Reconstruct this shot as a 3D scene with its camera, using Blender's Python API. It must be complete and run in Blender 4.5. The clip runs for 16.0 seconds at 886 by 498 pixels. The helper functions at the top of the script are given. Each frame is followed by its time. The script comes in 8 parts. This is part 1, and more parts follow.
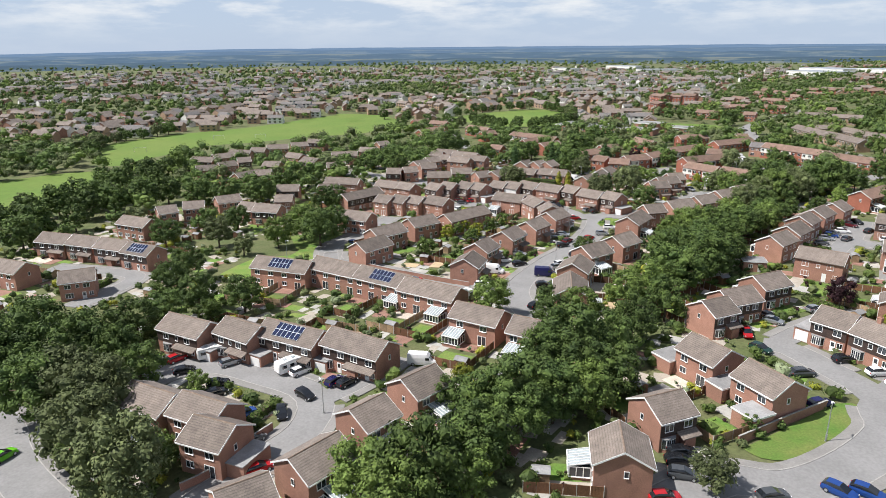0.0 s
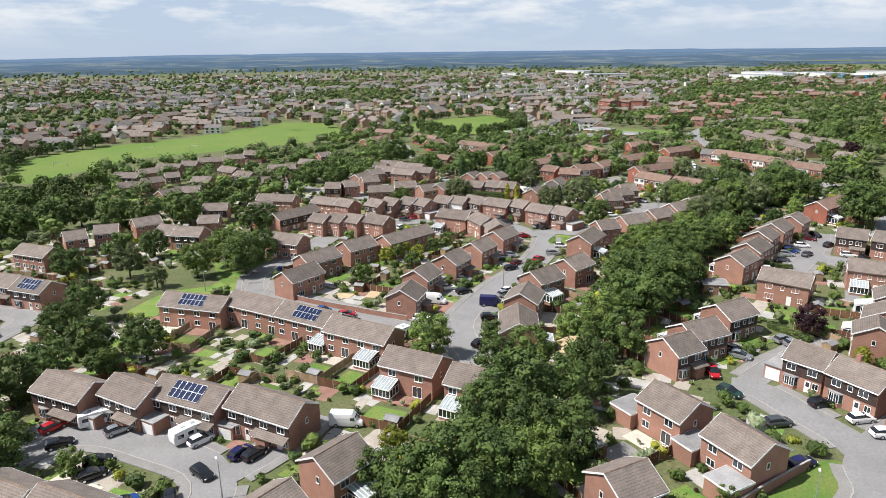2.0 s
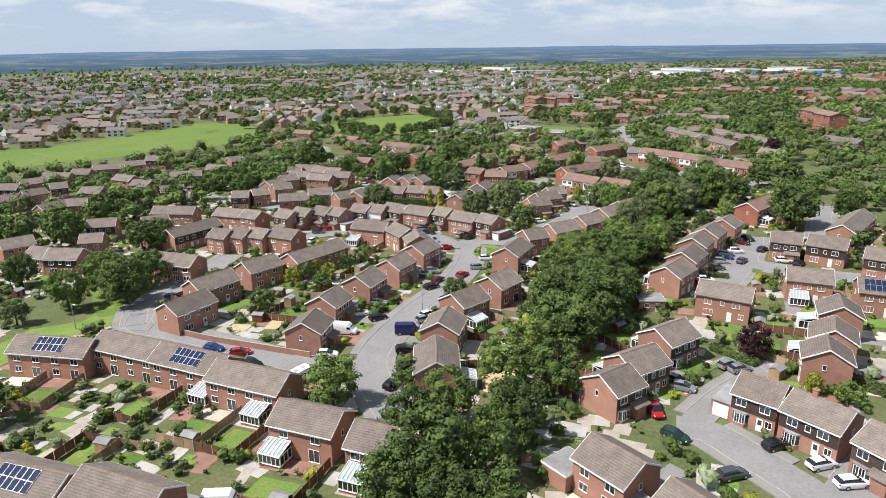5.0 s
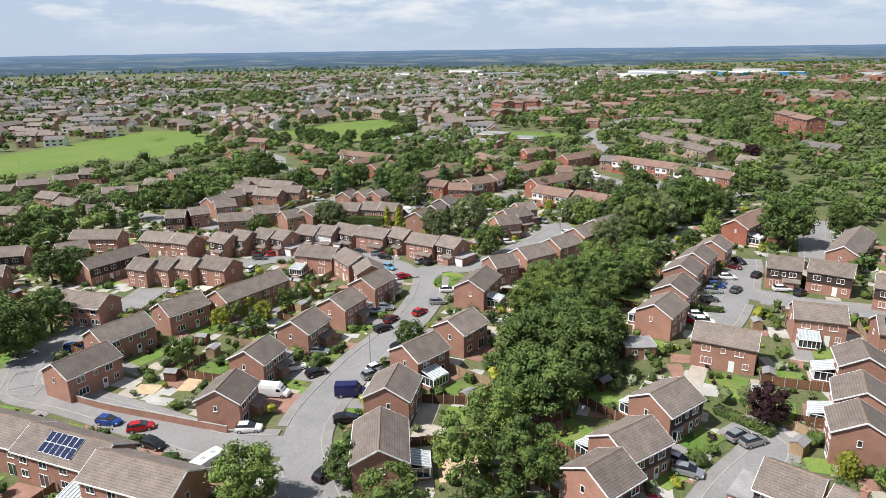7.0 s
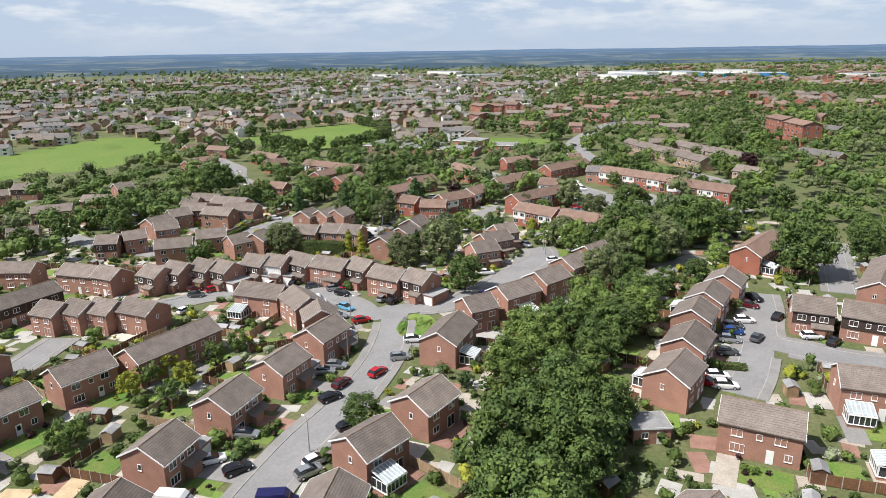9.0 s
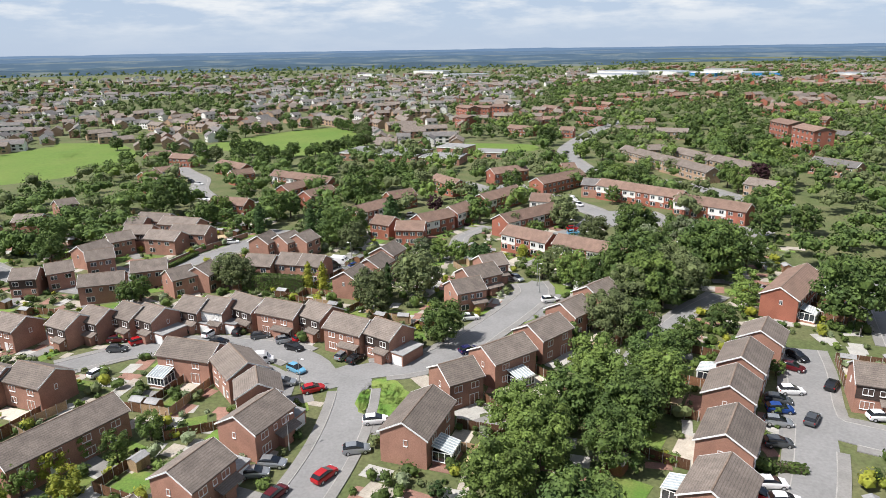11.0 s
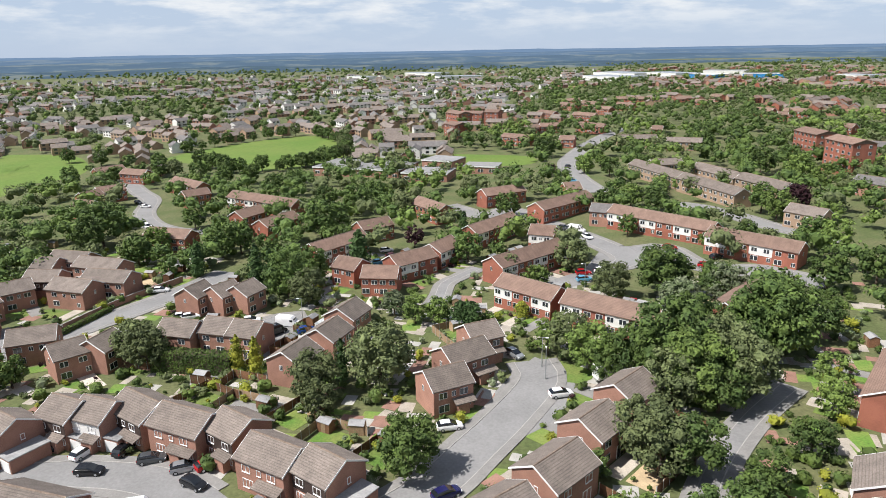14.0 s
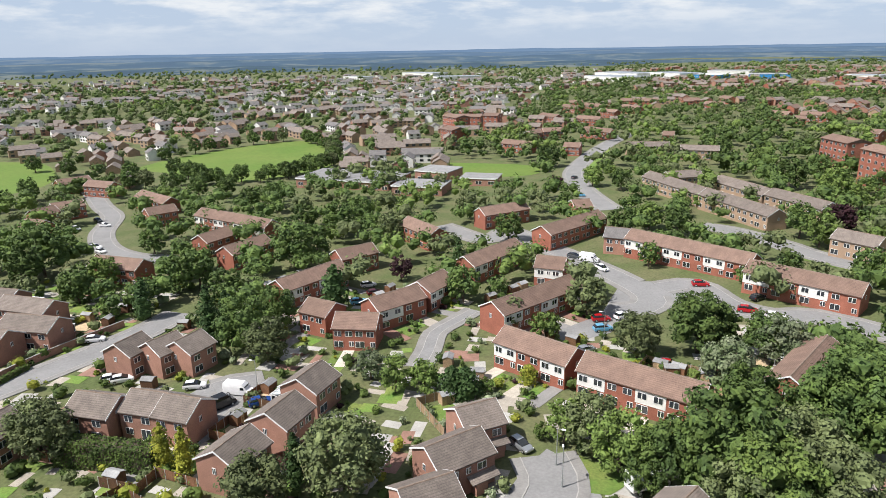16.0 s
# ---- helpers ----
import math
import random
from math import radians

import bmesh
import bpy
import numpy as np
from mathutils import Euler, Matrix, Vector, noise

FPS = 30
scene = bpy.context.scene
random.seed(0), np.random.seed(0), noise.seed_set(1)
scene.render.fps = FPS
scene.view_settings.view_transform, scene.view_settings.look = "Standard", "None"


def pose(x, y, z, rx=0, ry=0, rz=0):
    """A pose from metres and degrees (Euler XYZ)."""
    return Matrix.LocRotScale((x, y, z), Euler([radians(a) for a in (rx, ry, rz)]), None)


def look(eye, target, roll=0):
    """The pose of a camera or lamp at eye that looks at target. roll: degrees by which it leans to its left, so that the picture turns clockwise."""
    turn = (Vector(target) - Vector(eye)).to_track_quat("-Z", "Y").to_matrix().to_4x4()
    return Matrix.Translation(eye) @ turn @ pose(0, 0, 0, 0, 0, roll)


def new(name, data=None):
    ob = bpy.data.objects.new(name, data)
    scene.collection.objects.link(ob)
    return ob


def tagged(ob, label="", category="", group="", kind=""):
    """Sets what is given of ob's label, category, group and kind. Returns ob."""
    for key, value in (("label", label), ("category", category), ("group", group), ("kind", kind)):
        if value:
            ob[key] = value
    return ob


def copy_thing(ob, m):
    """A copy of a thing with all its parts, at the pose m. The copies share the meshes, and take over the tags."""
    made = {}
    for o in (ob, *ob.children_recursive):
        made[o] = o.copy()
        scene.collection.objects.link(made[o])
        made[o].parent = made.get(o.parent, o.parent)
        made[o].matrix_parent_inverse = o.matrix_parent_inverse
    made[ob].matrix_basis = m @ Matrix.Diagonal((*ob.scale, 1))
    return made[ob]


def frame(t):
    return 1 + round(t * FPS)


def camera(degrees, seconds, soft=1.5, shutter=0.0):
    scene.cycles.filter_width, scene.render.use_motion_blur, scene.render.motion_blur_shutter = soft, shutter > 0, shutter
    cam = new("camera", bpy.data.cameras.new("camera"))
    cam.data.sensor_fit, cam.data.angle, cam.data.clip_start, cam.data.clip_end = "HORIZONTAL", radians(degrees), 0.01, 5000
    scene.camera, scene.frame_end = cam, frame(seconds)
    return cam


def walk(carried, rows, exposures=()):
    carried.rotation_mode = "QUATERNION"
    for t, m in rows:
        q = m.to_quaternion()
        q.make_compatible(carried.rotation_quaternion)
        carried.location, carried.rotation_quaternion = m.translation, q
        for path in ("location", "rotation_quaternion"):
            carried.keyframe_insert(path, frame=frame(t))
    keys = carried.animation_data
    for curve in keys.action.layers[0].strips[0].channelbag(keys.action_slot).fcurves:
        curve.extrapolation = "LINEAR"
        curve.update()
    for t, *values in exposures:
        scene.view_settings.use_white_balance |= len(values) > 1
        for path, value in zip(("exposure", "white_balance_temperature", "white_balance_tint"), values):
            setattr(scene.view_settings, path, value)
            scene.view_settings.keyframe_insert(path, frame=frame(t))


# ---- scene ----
cam = camera(67.79, 16.0, soft=0.85)
# seconds, eye x y z, pitch, roll, yaw
ROWS = [
    (0.0, 0.000, 0.000, 58.500, -17.136, 0.494, 31.840),
    (0.5, -1.575, 4.418, 58.605, -17.146, 0.632, 30.773),
    (1.0, -3.050, 9.335, 58.706, -17.146, 0.726, 29.705),
    (1.5, -4.209, 14.193, 58.832, -16.683, 0.688, 28.721),
    (2.0, -5.046, 17.587, 58.819, -16.764, 0.642, 27.786),
    (2.5, -5.407, 19.635, 58.649, -17.102, 0.591, 26.789),
    (3.0, -5.596, 21.577, 58.508, -17.324, 0.569, 25.724),
    (3.5, -6.029, 24.184, 58.472, -17.306, 0.559, 24.681),
    (4.0, -6.769, 27.400, 58.472, -17.214, 0.583, 23.639),
    (6.5, -12.901, 53.835, 58.099, -16.923, 0.711, 19.649),
    (7.0, -14.221, 60.020, 58.120, -16.892, 0.749, 19.094),
    (7.5, -15.594, 66.435, 58.136, -16.856, 0.791, 18.598),
    (8.0, -16.988, 73.368, 58.093, -16.825, 0.822, 18.160),
    (8.5, -18.449, 80.267, 58.068, -16.800, 0.827, 17.743),
    (9.0, -19.890, 87.300, 58.159, -16.837, 0.817, 17.386),
    (9.5, -21.401, 94.523, 58.330, -16.885, 0.833, 17.041),
    (12.0, -28.403, 130.804, 58.619, -16.917, 0.847, 16.124),
    (12.5, -29.662, 137.609, 58.614, -16.893, 0.896, 16.031),
    (13.0, -31.052, 144.629, 58.587, -16.873, 0.937, 15.940),
    (13.5, -32.566, 151.826, 58.531, -16.819, 0.936, 15.856),
    (14.0, -34.060, 158.961, 58.508, -16.856, 0.911, 15.807),
    (14.5, -35.557, 166.134, 58.612, -16.875, 0.872, 15.790),
    (15.0, -37.111, 173.332, 58.736, -16.892, 0.850, 15.745),
    (15.5, -38.604, 180.579, 58.848, -16.917, 0.872, 15.742),
    (16.0, -40.136, 188.114, 58.914, -16.910, 0.927, 15.740),
]
walk(cam, [(t, pose(x, y, z, 90 + pitch, roll, yaw)) for t, x, y, z, pitch, roll, yaw in ROWS])

# ---- light ----
SUN_ELEV, SUN_AZ = 54.0, -142.0   # degrees; azimuth of the sun from +x, anticlockwise
world = bpy.data.worlds.new("sky")
scene.world = world
world.use_nodes = True
wn, wl = world.node_tree.nodes, world.node_tree.links
wn.clear()
sky = wn.new("ShaderNodeTexSky")
sky.sky_type, sky.sun_disc = "NISHITA", False
sky.sun_elevation, sky.sun_rotation = radians(SUN_ELEV), radians(90 - SUN_AZ)
sky.air_density, sky.dust_density, sky.ozone_density = 1.0, 0.5, 2.0
# broken cumulus over the blue
geo = wn.new("ShaderNodeTexCoord")
mp = wn.new("ShaderNodeMapping")
mp.inputs["Scale"].default_value = (9, 9, 42)
wl.new(geo.outputs["Generated"], mp.inputs[0])
cn = wn.new("ShaderNodeTexNoise")
cn.inputs["Scale"].default_value, cn.inputs["Detail"].default_value, cn.inputs["Roughness"].default_value = 1.0, 7, 0.6
wl.new(mp.outputs[0], cn.inputs["Vector"])
cr = wn.new("ShaderNodeValToRGB")
cr.color_ramp.elements[0].position, cr.color_ramp.elements[1].position = 0.44, 0.64
wl.new(cn.outputs["Fac"], cr.inputs[0])
cloud = wn.new("ShaderNodeMix"); cloud.data_type = "RGBA"
cloud.inputs[7].default_value = (11.2, 11.5, 11.8, 1)
cool = wn.new("ShaderNodeMix"); cool.data_type = "RGBA"; cool.blend_type = "MULTIPLY"; cool.inputs[0].default_value = 1
cool.inputs[7].default_value = (0.92, 0.96, 1.06, 1)
air = wn.new("ShaderNodeMix"); air.data_type = "RGBA"; air.inputs[7].default_value = (7.5, 8.7, 10.1, 1)
# pale haze near the horizon thins out upwards; the cumulus begin a little above it
up = wn.new("ShaderNodeSeparateXYZ")
wl.new(geo.outputs["Generated"], up.inputs[0])
thin = wn.new("ShaderNodeMapRange"); thin.interpolation_type = "SMOOTHSTEP"
for i, v in ((1, 0.03), (2, 0.40), (3, 0.82), (4, 0.0)):
    thin.inputs[i].default_value = v
wl.new(up.outputs[2], thin.inputs[0]); wl.new(thin.outputs[0], air.inputs[0])
rise = wn.new("ShaderNodeMapRange"); rise.interpolation_type = "SMOOTHSTEP"
for i, v in ((1, 0.008), (2, 0.06), (3, 0.12), (4, 0.85)):
    rise.inputs[i].default_value = v
wl.new(up.outputs[2], rise.inputs[0])
amount = wn.new("ShaderNodeMath"); amount.operation = "MULTIPLY"
wl.new(cr.outputs[0], amount.inputs[0]); wl.new(rise.outputs[0], amount.inputs[1])
wl.new(sky.outputs[0], air.inputs[6]); wl.new(air.outputs[2], cool.inputs[6])
wl.new(amount.outputs[0], cloud.inputs[0]); wl.new(cool.outputs[2], cloud.inputs[6])
bg = wn.new("ShaderNodeBackground")
bg.inputs["Strength"].default_value = 0.058
wl.new(cloud.outputs[2], bg.inputs[0])
wo = wn.new("ShaderNodeOutputWorld")
wl.new(bg.outputs[0], wo.inputs[0])
sun = new("sun", bpy.data.lights.new("sun", "SUN"))
sun.data.energy, sun.data.angle, sun.data.color = 5.0, radians(0.6), (1.0, 0.955, 0.915)
ce = math.cos(radians(SUN_ELEV))
sun.matrix_world = look(
    (200 * ce * math.cos(radians(SUN_AZ)), 200 * ce * math.sin(radians(SUN_AZ)), 200 * math.sin(radians(SUN_ELEV))), (0, 0, 0))
scene.view_settings.exposure = 0.46


# ---- materials ----
def mat(name, colour, rough=0.8, metal=0.0, var=0.25, scale=0.4, fine=6.0, fvar=0.2, bump=0.0, bscale=20.0, rand=0.0,
        island=0.0, tint=None, spec=0.4, trans=0.0):
    """A surface with broad and fine mottling, chance per object or island, and relief."""
    m = bpy.data.materials.new(name)
    m.use_nodes = True
    n, l = m.node_tree.nodes, m.node_tree.links
    p = n["Principled BSDF"]
    p.inputs["Roughness"].default_value, p.inputs["Metallic"].default_value = rough, metal
    p.inputs["Specular IOR Level"].default_value = spec
    co = n.new("ShaderNodeNewGeometry")
    a = n.new("ShaderNodeTexNoise"); a.inputs["Scale"].default_value = scale; a.inputs["Detail"].default_value = 4
    b = n.new("ShaderNodeTexNoise"); b.inputs["Scale"].default_value = fine; b.inputs["Detail"].default_value = 3
    l.new(co.outputs["Position"], a.inputs["Vector"]); l.new(co.outputs["Position"], b.inputs["Vector"])
    mix = n.new("ShaderNodeMix"); mix.data_type = "RGBA"
    c2 = tint or tuple(c * (1 - var) for c in colour)
    mix.inputs[6].default_value, mix.inputs[7].default_value = (*colour, 1), (*c2, 1)
    ra = n.new("ShaderNodeMapRange"); ra.inputs[1].default_value, ra.inputs[2].default_value = 0.35, 0.65
    l.new(a.outputs["Fac"], ra.inputs[0]); l.new(ra.outputs[0], mix.inputs[0])
    hsv = n.new("ShaderNodeHueSaturation")
    l.new(mix.outputs[2], hsv.inputs["Color"])
    rb = n.new("ShaderNodeMapRange")
    rb.inputs[1].default_value, rb.inputs[2].default_value = 0.25, 0.75
    rb.inputs[3].default_value, rb.inputs[4].default_value = 1 - fvar, 1 + fvar
    l.new(b.outputs["Fac"], rb.inputs[0])
    last = rb.outputs[0]
    for amount, node, out in ((rand, "ShaderNodeObjectInfo", "Random"), (island, "ShaderNodeNewGeometry", "Random Per Island")):
        if amount:
            o = n.new(node)
            r = n.new("ShaderNodeMapRange"); r.inputs[3].default_value, r.inputs[4].default_value = 1 - amount, 1 + amount
            mu = n.new("ShaderNodeMath"); mu.operation = "MULTIPLY"
            l.new(o.outputs[out], r.inputs[0]); l.new(r.outputs[0], mu.inputs[0]); l.new(last, mu.inputs[1])
            last = mu.outputs[0]
    l.new(last, hsv.inputs["Value"])
    l.new(hsv.outputs[0], p.inputs["Base Color"])
    if bump:
        t = n.new("ShaderNodeTexNoise"); t.inputs["Scale"].default_value = bscale; t.inputs["Detail"].default_value = 4
        l.new(co.outputs["Position"], t.inputs["Vector"])
        k = n.new("ShaderNodeBump"); k.inputs["Strength"].default_value = bump; k.inputs["Distance"].default_value = 0.05
        l.new(t.outputs["Fac"], k.inputs["Height"]); l.new(k.outputs[0], p.inputs["Normal"])
    if trans:
        tr = n.new("ShaderNodeBsdfTranslucent")
        l.new(hsv.outputs[0], tr.inputs["Color"])
        ms = n.new("ShaderNodeMixShader"); ms.inputs[0].default_value = trans
        l.new(p.outputs[0], ms.inputs[1]); l.new(tr.outputs[0], ms.inputs[2])
        l.new(ms.outputs[0], n["Material Output"].inputs[0])
    return m


def courses(m, direction, scale, depth, dark, distort=0.4):
    """Adds courses (roof tiles, boards) as relief and thin dark joints along an object axis."""
    n, l = m.node_tree.nodes, m.node_tree.links
    p = n["Principled BSDF"]
    src = p.inputs["Base Color"].links[0].from_socket
    tc = n.new("ShaderNodeTexCoord")
    w = n.new("ShaderNodeTexWave"); w.bands_direction, w.wave_profile = direction, "SAW"
    w.inputs["Scale"].default_value, w.inputs["Distortion"].default_value = scale, distort
    w.inputs["Detail"].default_value = 1
    l.new(tc.outputs["Object"], w.inputs["Vector"])
    r = n.new("ShaderNodeMapRange"); r.inputs[1].default_value, r.inputs[2].default_value = 0.0, 0.35
    r.inputs[3].default_value, r.inputs[4].default_value = dark, 1.0
    l.new(w.outputs["Fac"], r.inputs[0])
    mul = n.new("ShaderNodeMix"); mul.data_type = "RGBA"; mul.blend_type = "MULTIPLY"; mul.inputs[0].default_value = 1
    l.new(src, mul.inputs[6]); l.new(r.outputs[0], mul.inputs[7])
    l.new(mul.outputs[2], p.inputs["Base Color"])
    k = n.new("ShaderNodeBump"); k.inputs["Strength"].default_value = 0.6; k.inputs["Distance"].default_value = depth
    l.new(w.outputs["Fac"], k.inputs["Height"]); l.new(k.outputs[0], p.inputs["Normal"])
    return m


BRICK = mat("brick", (0.35, 0.188, 0.138), 0.9, var=0.18, scale=0.5, fine=9, fvar=0.22, bump=0.3, bscale=14, rand=0.14)
BRICK_RED = mat("brick_red", (0.32, 0.118, 0.078), 0.9, var=0.2, scale=0.4, fine=9, fvar=0.2, bump=0.3, bscale=14, rand=0.1)
BRICK_BUFF = mat("brick_buff", (0.36, 0.25, 0.17), 0.9, var=0.15, scale=0.4, fine=9, fvar=0.15, bump=0.2, rand=0.1)
TILE = courses(mat("roof_tile", (0.208, 0.174, 0.15), 0.88, var=0.26, scale=0.6, fine=5, fvar=0.28, rand=0.16), "Y", 0.95, 0.05, 0.62)
TILE_RED = courses(mat("roof_tile_red", (0.235, 0.155, 0.12), 0.88, var=0.22, scale=0.5, fine=5, fvar=0.25, rand=0.14), "Y", 0.95, 0.05, 0.65)
TILE_GREY = courses(mat("roof_tile_grey", (0.17, 0.16, 0.155), 0.85, var=0.22, scale=0.6, fine=5, fvar=0.25, rand=0.14), "Y", 0.95, 0.05, 0.65)
RIDGE = mat("ridge_tile", (0.24, 0.18, 0.14), 0.85, var=0.3, scale=1.5, fine=4, fvar=0.25)
CLAD = courses(mat("hung_tile", (0.075, 0.05, 0.042), 0.75, var=0.25, scale=0.6, fine=8, fvar=0.25, rand=0.2), "Z", 1.4, 0.03, 0.6)
RENDER_WHITE = mat("white_render", (0.74, 0.73, 0.70), 0.8, var=0.1, scale=0.5, fine=5, fvar=0.06)
UPVC = mat("white_upvc", (0.80, 0.80, 0.79), 0.35, var=0.06, scale=0.8, fine=9, fvar=0.05, spec=0.5)
GLASS = mat("window_glass", (0.035, 0.042, 0.05), 0.06, var=0.3, scale=0.5, fine=2, fvar=0.25, spec=0.9, rand=0.5)
ROOF_GLASS = mat("roof_glass", (0.42, 0.48, 0.50), 0.12, var=0.2, scale=0.7, fine=3, fvar=0.15, spec=0.8)
ASPHALT = mat("asphalt", (0.236, 0.234, 0.232), 0.92, var=0.14, scale=0.18, fine=2.2, fvar=0.12, bump=0.25, bscale=30)
FOOTWAY = mat("footway", (0.245, 0.238, 0.228), 0.92, var=0.16, scale=0.3, fine=3, fvar=0.12, bump=0.25, bscale=30)
KERB = mat("kerb_stone", (0.36, 0.35, 0.33), 0.9, var=0.2, scale=0.7, fine=4, fvar=0.12)
GRASS = mat("grass", (0.082, 0.108, 0.036), 0.95, var=0.3, scale=0.12, fine=1.6, fvar=0.28, bump=0.6, bscale=9, tint=(0.125, 0.128, 0.058))
FIELD = mat("field_grass", (0.100, 0.172, 0.026), 0.95, var=0.3, scale=0.03, fine=0.5, fvar=0.12, bump=0.4, bscale=4, tint=(0.130, 0.185, 0.036))
LAWN = mat("lawn", (0.095, 0.185, 0.03), 0.95, var=0.3, scale=0.25, fine=3, fvar=0.22, bump=0.5, bscale=14, tint=(0.16, 0.20, 0.05), rand=0.22)
PAVING = mat("paving", (0.50, 0.45, 0.38), 0.9, var=0.2, scale=0.5, fine=4, fvar=0.2, rand=0.25)
BLOCK = mat("block_paving", (0.30, 0.17, 0.13), 0.9, var=0.25, scale=0.5, fine=5, fvar=0.2, rand=0.15)
DECK = mat("timber_deck", (0.52, 0.40, 0.25), 0.85, var=0.2, scale=0.8, fine=5, fvar=0.15)
FENCE = mat("fence_timber", (0.17, 0.085, 0.045), 0.9, var=0.35, scale=0.4, fine=5, fvar=0.25, rand=0.35)
FENCE_PALE = mat("pale_timber", (0.36, 0.25, 0.15), 0.9, var=0.3, scale=0.4, fine=5, fvar=0.2, rand=0.25)
CONCRETE = mat("concrete", (0.42, 0.41, 0.38), 0.9, var=0.2, scale=0.4, fine=4, fvar=0.15, bump=0.2)
FELT = mat("roof_felt", (0.30, 0.30, 0.30), 0.9, var=0.25, scale=0.5, fine=4, fvar=0.18, rand=0.2)
BARK = mat("bark", (0.10, 0.075, 0.055), 0.95, var=0.4, scale=1.5, fine=8, fvar=0.3, bump=0.6, bscale=8)
PANEL = mat("solar_cell", (0.012, 0.02, 0.06), 0.12, var=0.3, scale=2, fine=4, fvar=0.2, spec=0.8)
ALU = mat("aluminium", (0.6, 0.62, 0.64), 0.35, 0.8, var=0.1)
STEEL = mat("lamp_steel", (0.42, 0.44, 0.44), 0.5, 0.6, var=0.15)
TYRE = mat("tyre", (0.02, 0.02, 0.02), 0.9, var=0.2)
CARGLASS = mat("car_glass", (0.015, 0.018, 0.022), 0.05, var=0.2, spec=0.9)


def leaf(name, colour, tint):
    return mat(name, colour, 0.7, var=0.3, scale=0.35, fine=1.2, fvar=0.25, island=0.26, rand=0.22, tint=tint, spec=0.2, trans=0.06)


LEAF = {
    "oak": leaf("oak_leaf", (0.094, 0.140, 0.034), (0.050, 0.084, 0.025)),
    "lime": leaf("lime_leaf", (0.145, 0.205, 0.048), (0.092, 0.140, 0.036)),
    "birch": leaf("birch_leaf", (0.128, 0.155, 0.062), (0.082, 0.104, 0.044)),
    "copper": leaf("copper_leaf", (0.045, 0.018, 0.022), (0.028, 0.012, 0.015)),
    "conifer": leaf("conifer_leaf", (0.05, 0.09, 0.026), (0.032, 0.062, 0.02)),
    "gold": leaf("golden_leaf", (0.24, 0.24, 0.03), (0.15, 0.18, 0.025)),
    "hedge": leaf("hedge_leaf", (0.10, 0.148, 0.032), (0.055, 0.088, 0.024)),
    "pale": leaf("blossom_leaf", (0.20, 0.23, 0.14), (0.10, 0.14, 0.06)),
}


# ---- building blocks ----
def ground_z(x, y):
    base = 3.9 + 0.037 * (-70 + 130 * math.tanh((x + 70) / 130))
    d = math.hypot(x + 30, y - 60)
    far = max(0.0, d - 1500)
    return base + 10 * (1 - math.exp(-(far / 1500) ** 2))


def part(name, bm, material, parent=None, label="", smooth=False):
    me = bpy.data.meshes.new(name)
    bm.normal_update()
    bm.to_mesh(me)
    bm.free()
    me.materials.append(material)
    if smooth:
        for f in me.polygons:
            f.use_smooth = True
    ob = new(name, me)
    if parent:
        ob.parent = parent
    if label:
        tagged(ob, label)
    return ob


def raw(name, verts, faces, material, parent=None, smooth=False):
    me = bpy.data.meshes.new(name)
    me.from_pydata(verts, [], faces)
    me.update()
    me.materials.append(material)
    if smooth:
        me.polygons.foreach_set("use_smooth", [True] * len(me.polygons))
    ob = new(name, me)
    if parent:
        ob.parent = parent
    return ob


def shared(name, data, parent, m=None):
    ob = new(name, data)
    ob.parent = parent
    if m is not None:
        ob.matrix_basis = m
    return ob


def box(bm, x0, y0, z0, x1, y1, z1):
    v = [bm.verts.new(p) for p in ((x0, y0, z0), (x1, y0, z0), (x1, y1, z0), (x0, y1, z0),
                                   (x0, y0, z1), (x1, y0, z1), (x1, y1, z1), (x0, y1, z1))]
    for f in ((3, 2, 1, 0), (4, 5, 6, 7), (0, 1, 5, 4), (1, 2, 6, 5), (2, 3, 7, 6), (3, 0, 4, 7)):
        bm.faces.new([v[i] for i in f])
    return v


def boxes(*dims):
    bm = bmesh.new()
    for d in dims:
        box(bm, *d)
    return bm


def prism(bm, profile, y0, y1):
    """A solid between y0 and y1 from an x-z outline, anticlockwise seen from -y."""
    a = [bm.verts.new((x, y0, z)) for x, z in profile]
    b = [bm.verts.new((x, y1, z)) for x, z in profile]
    bm.faces.new(a)
    bm.faces.new(b[::-1])
    for i in range(len(a)):
        j = (i + 1) % len(a)
        bm.faces.new((a[j], a[i], b[i], b[j]))


def xprism(bm, profile, x0, x1):
    """A solid between x0 and x1 from a y-z outline."""
    a = [bm.verts.new((x0, y, z)) for y, z in profile]
    b = [bm.verts.new((x1, y, z)) for y, z in profile]
    bm.faces.new(a[::-1])
    bm.faces.new(b)
    for i in range(len(a)):
        j = (i + 1) % len(a)
        bm.faces.new((a[i], a[j], b[j], b[i]))


def stand(ob, x, y, yaw=0, dz=0.0):
    ob.matrix_basis = pose(x, y, ground_z(x, y) + dz, 0, 0, yaw)
    return ob


# ---- windows and doors, made once, facing -y ----
WIN = {}
FAR = [False]


JOINED = []


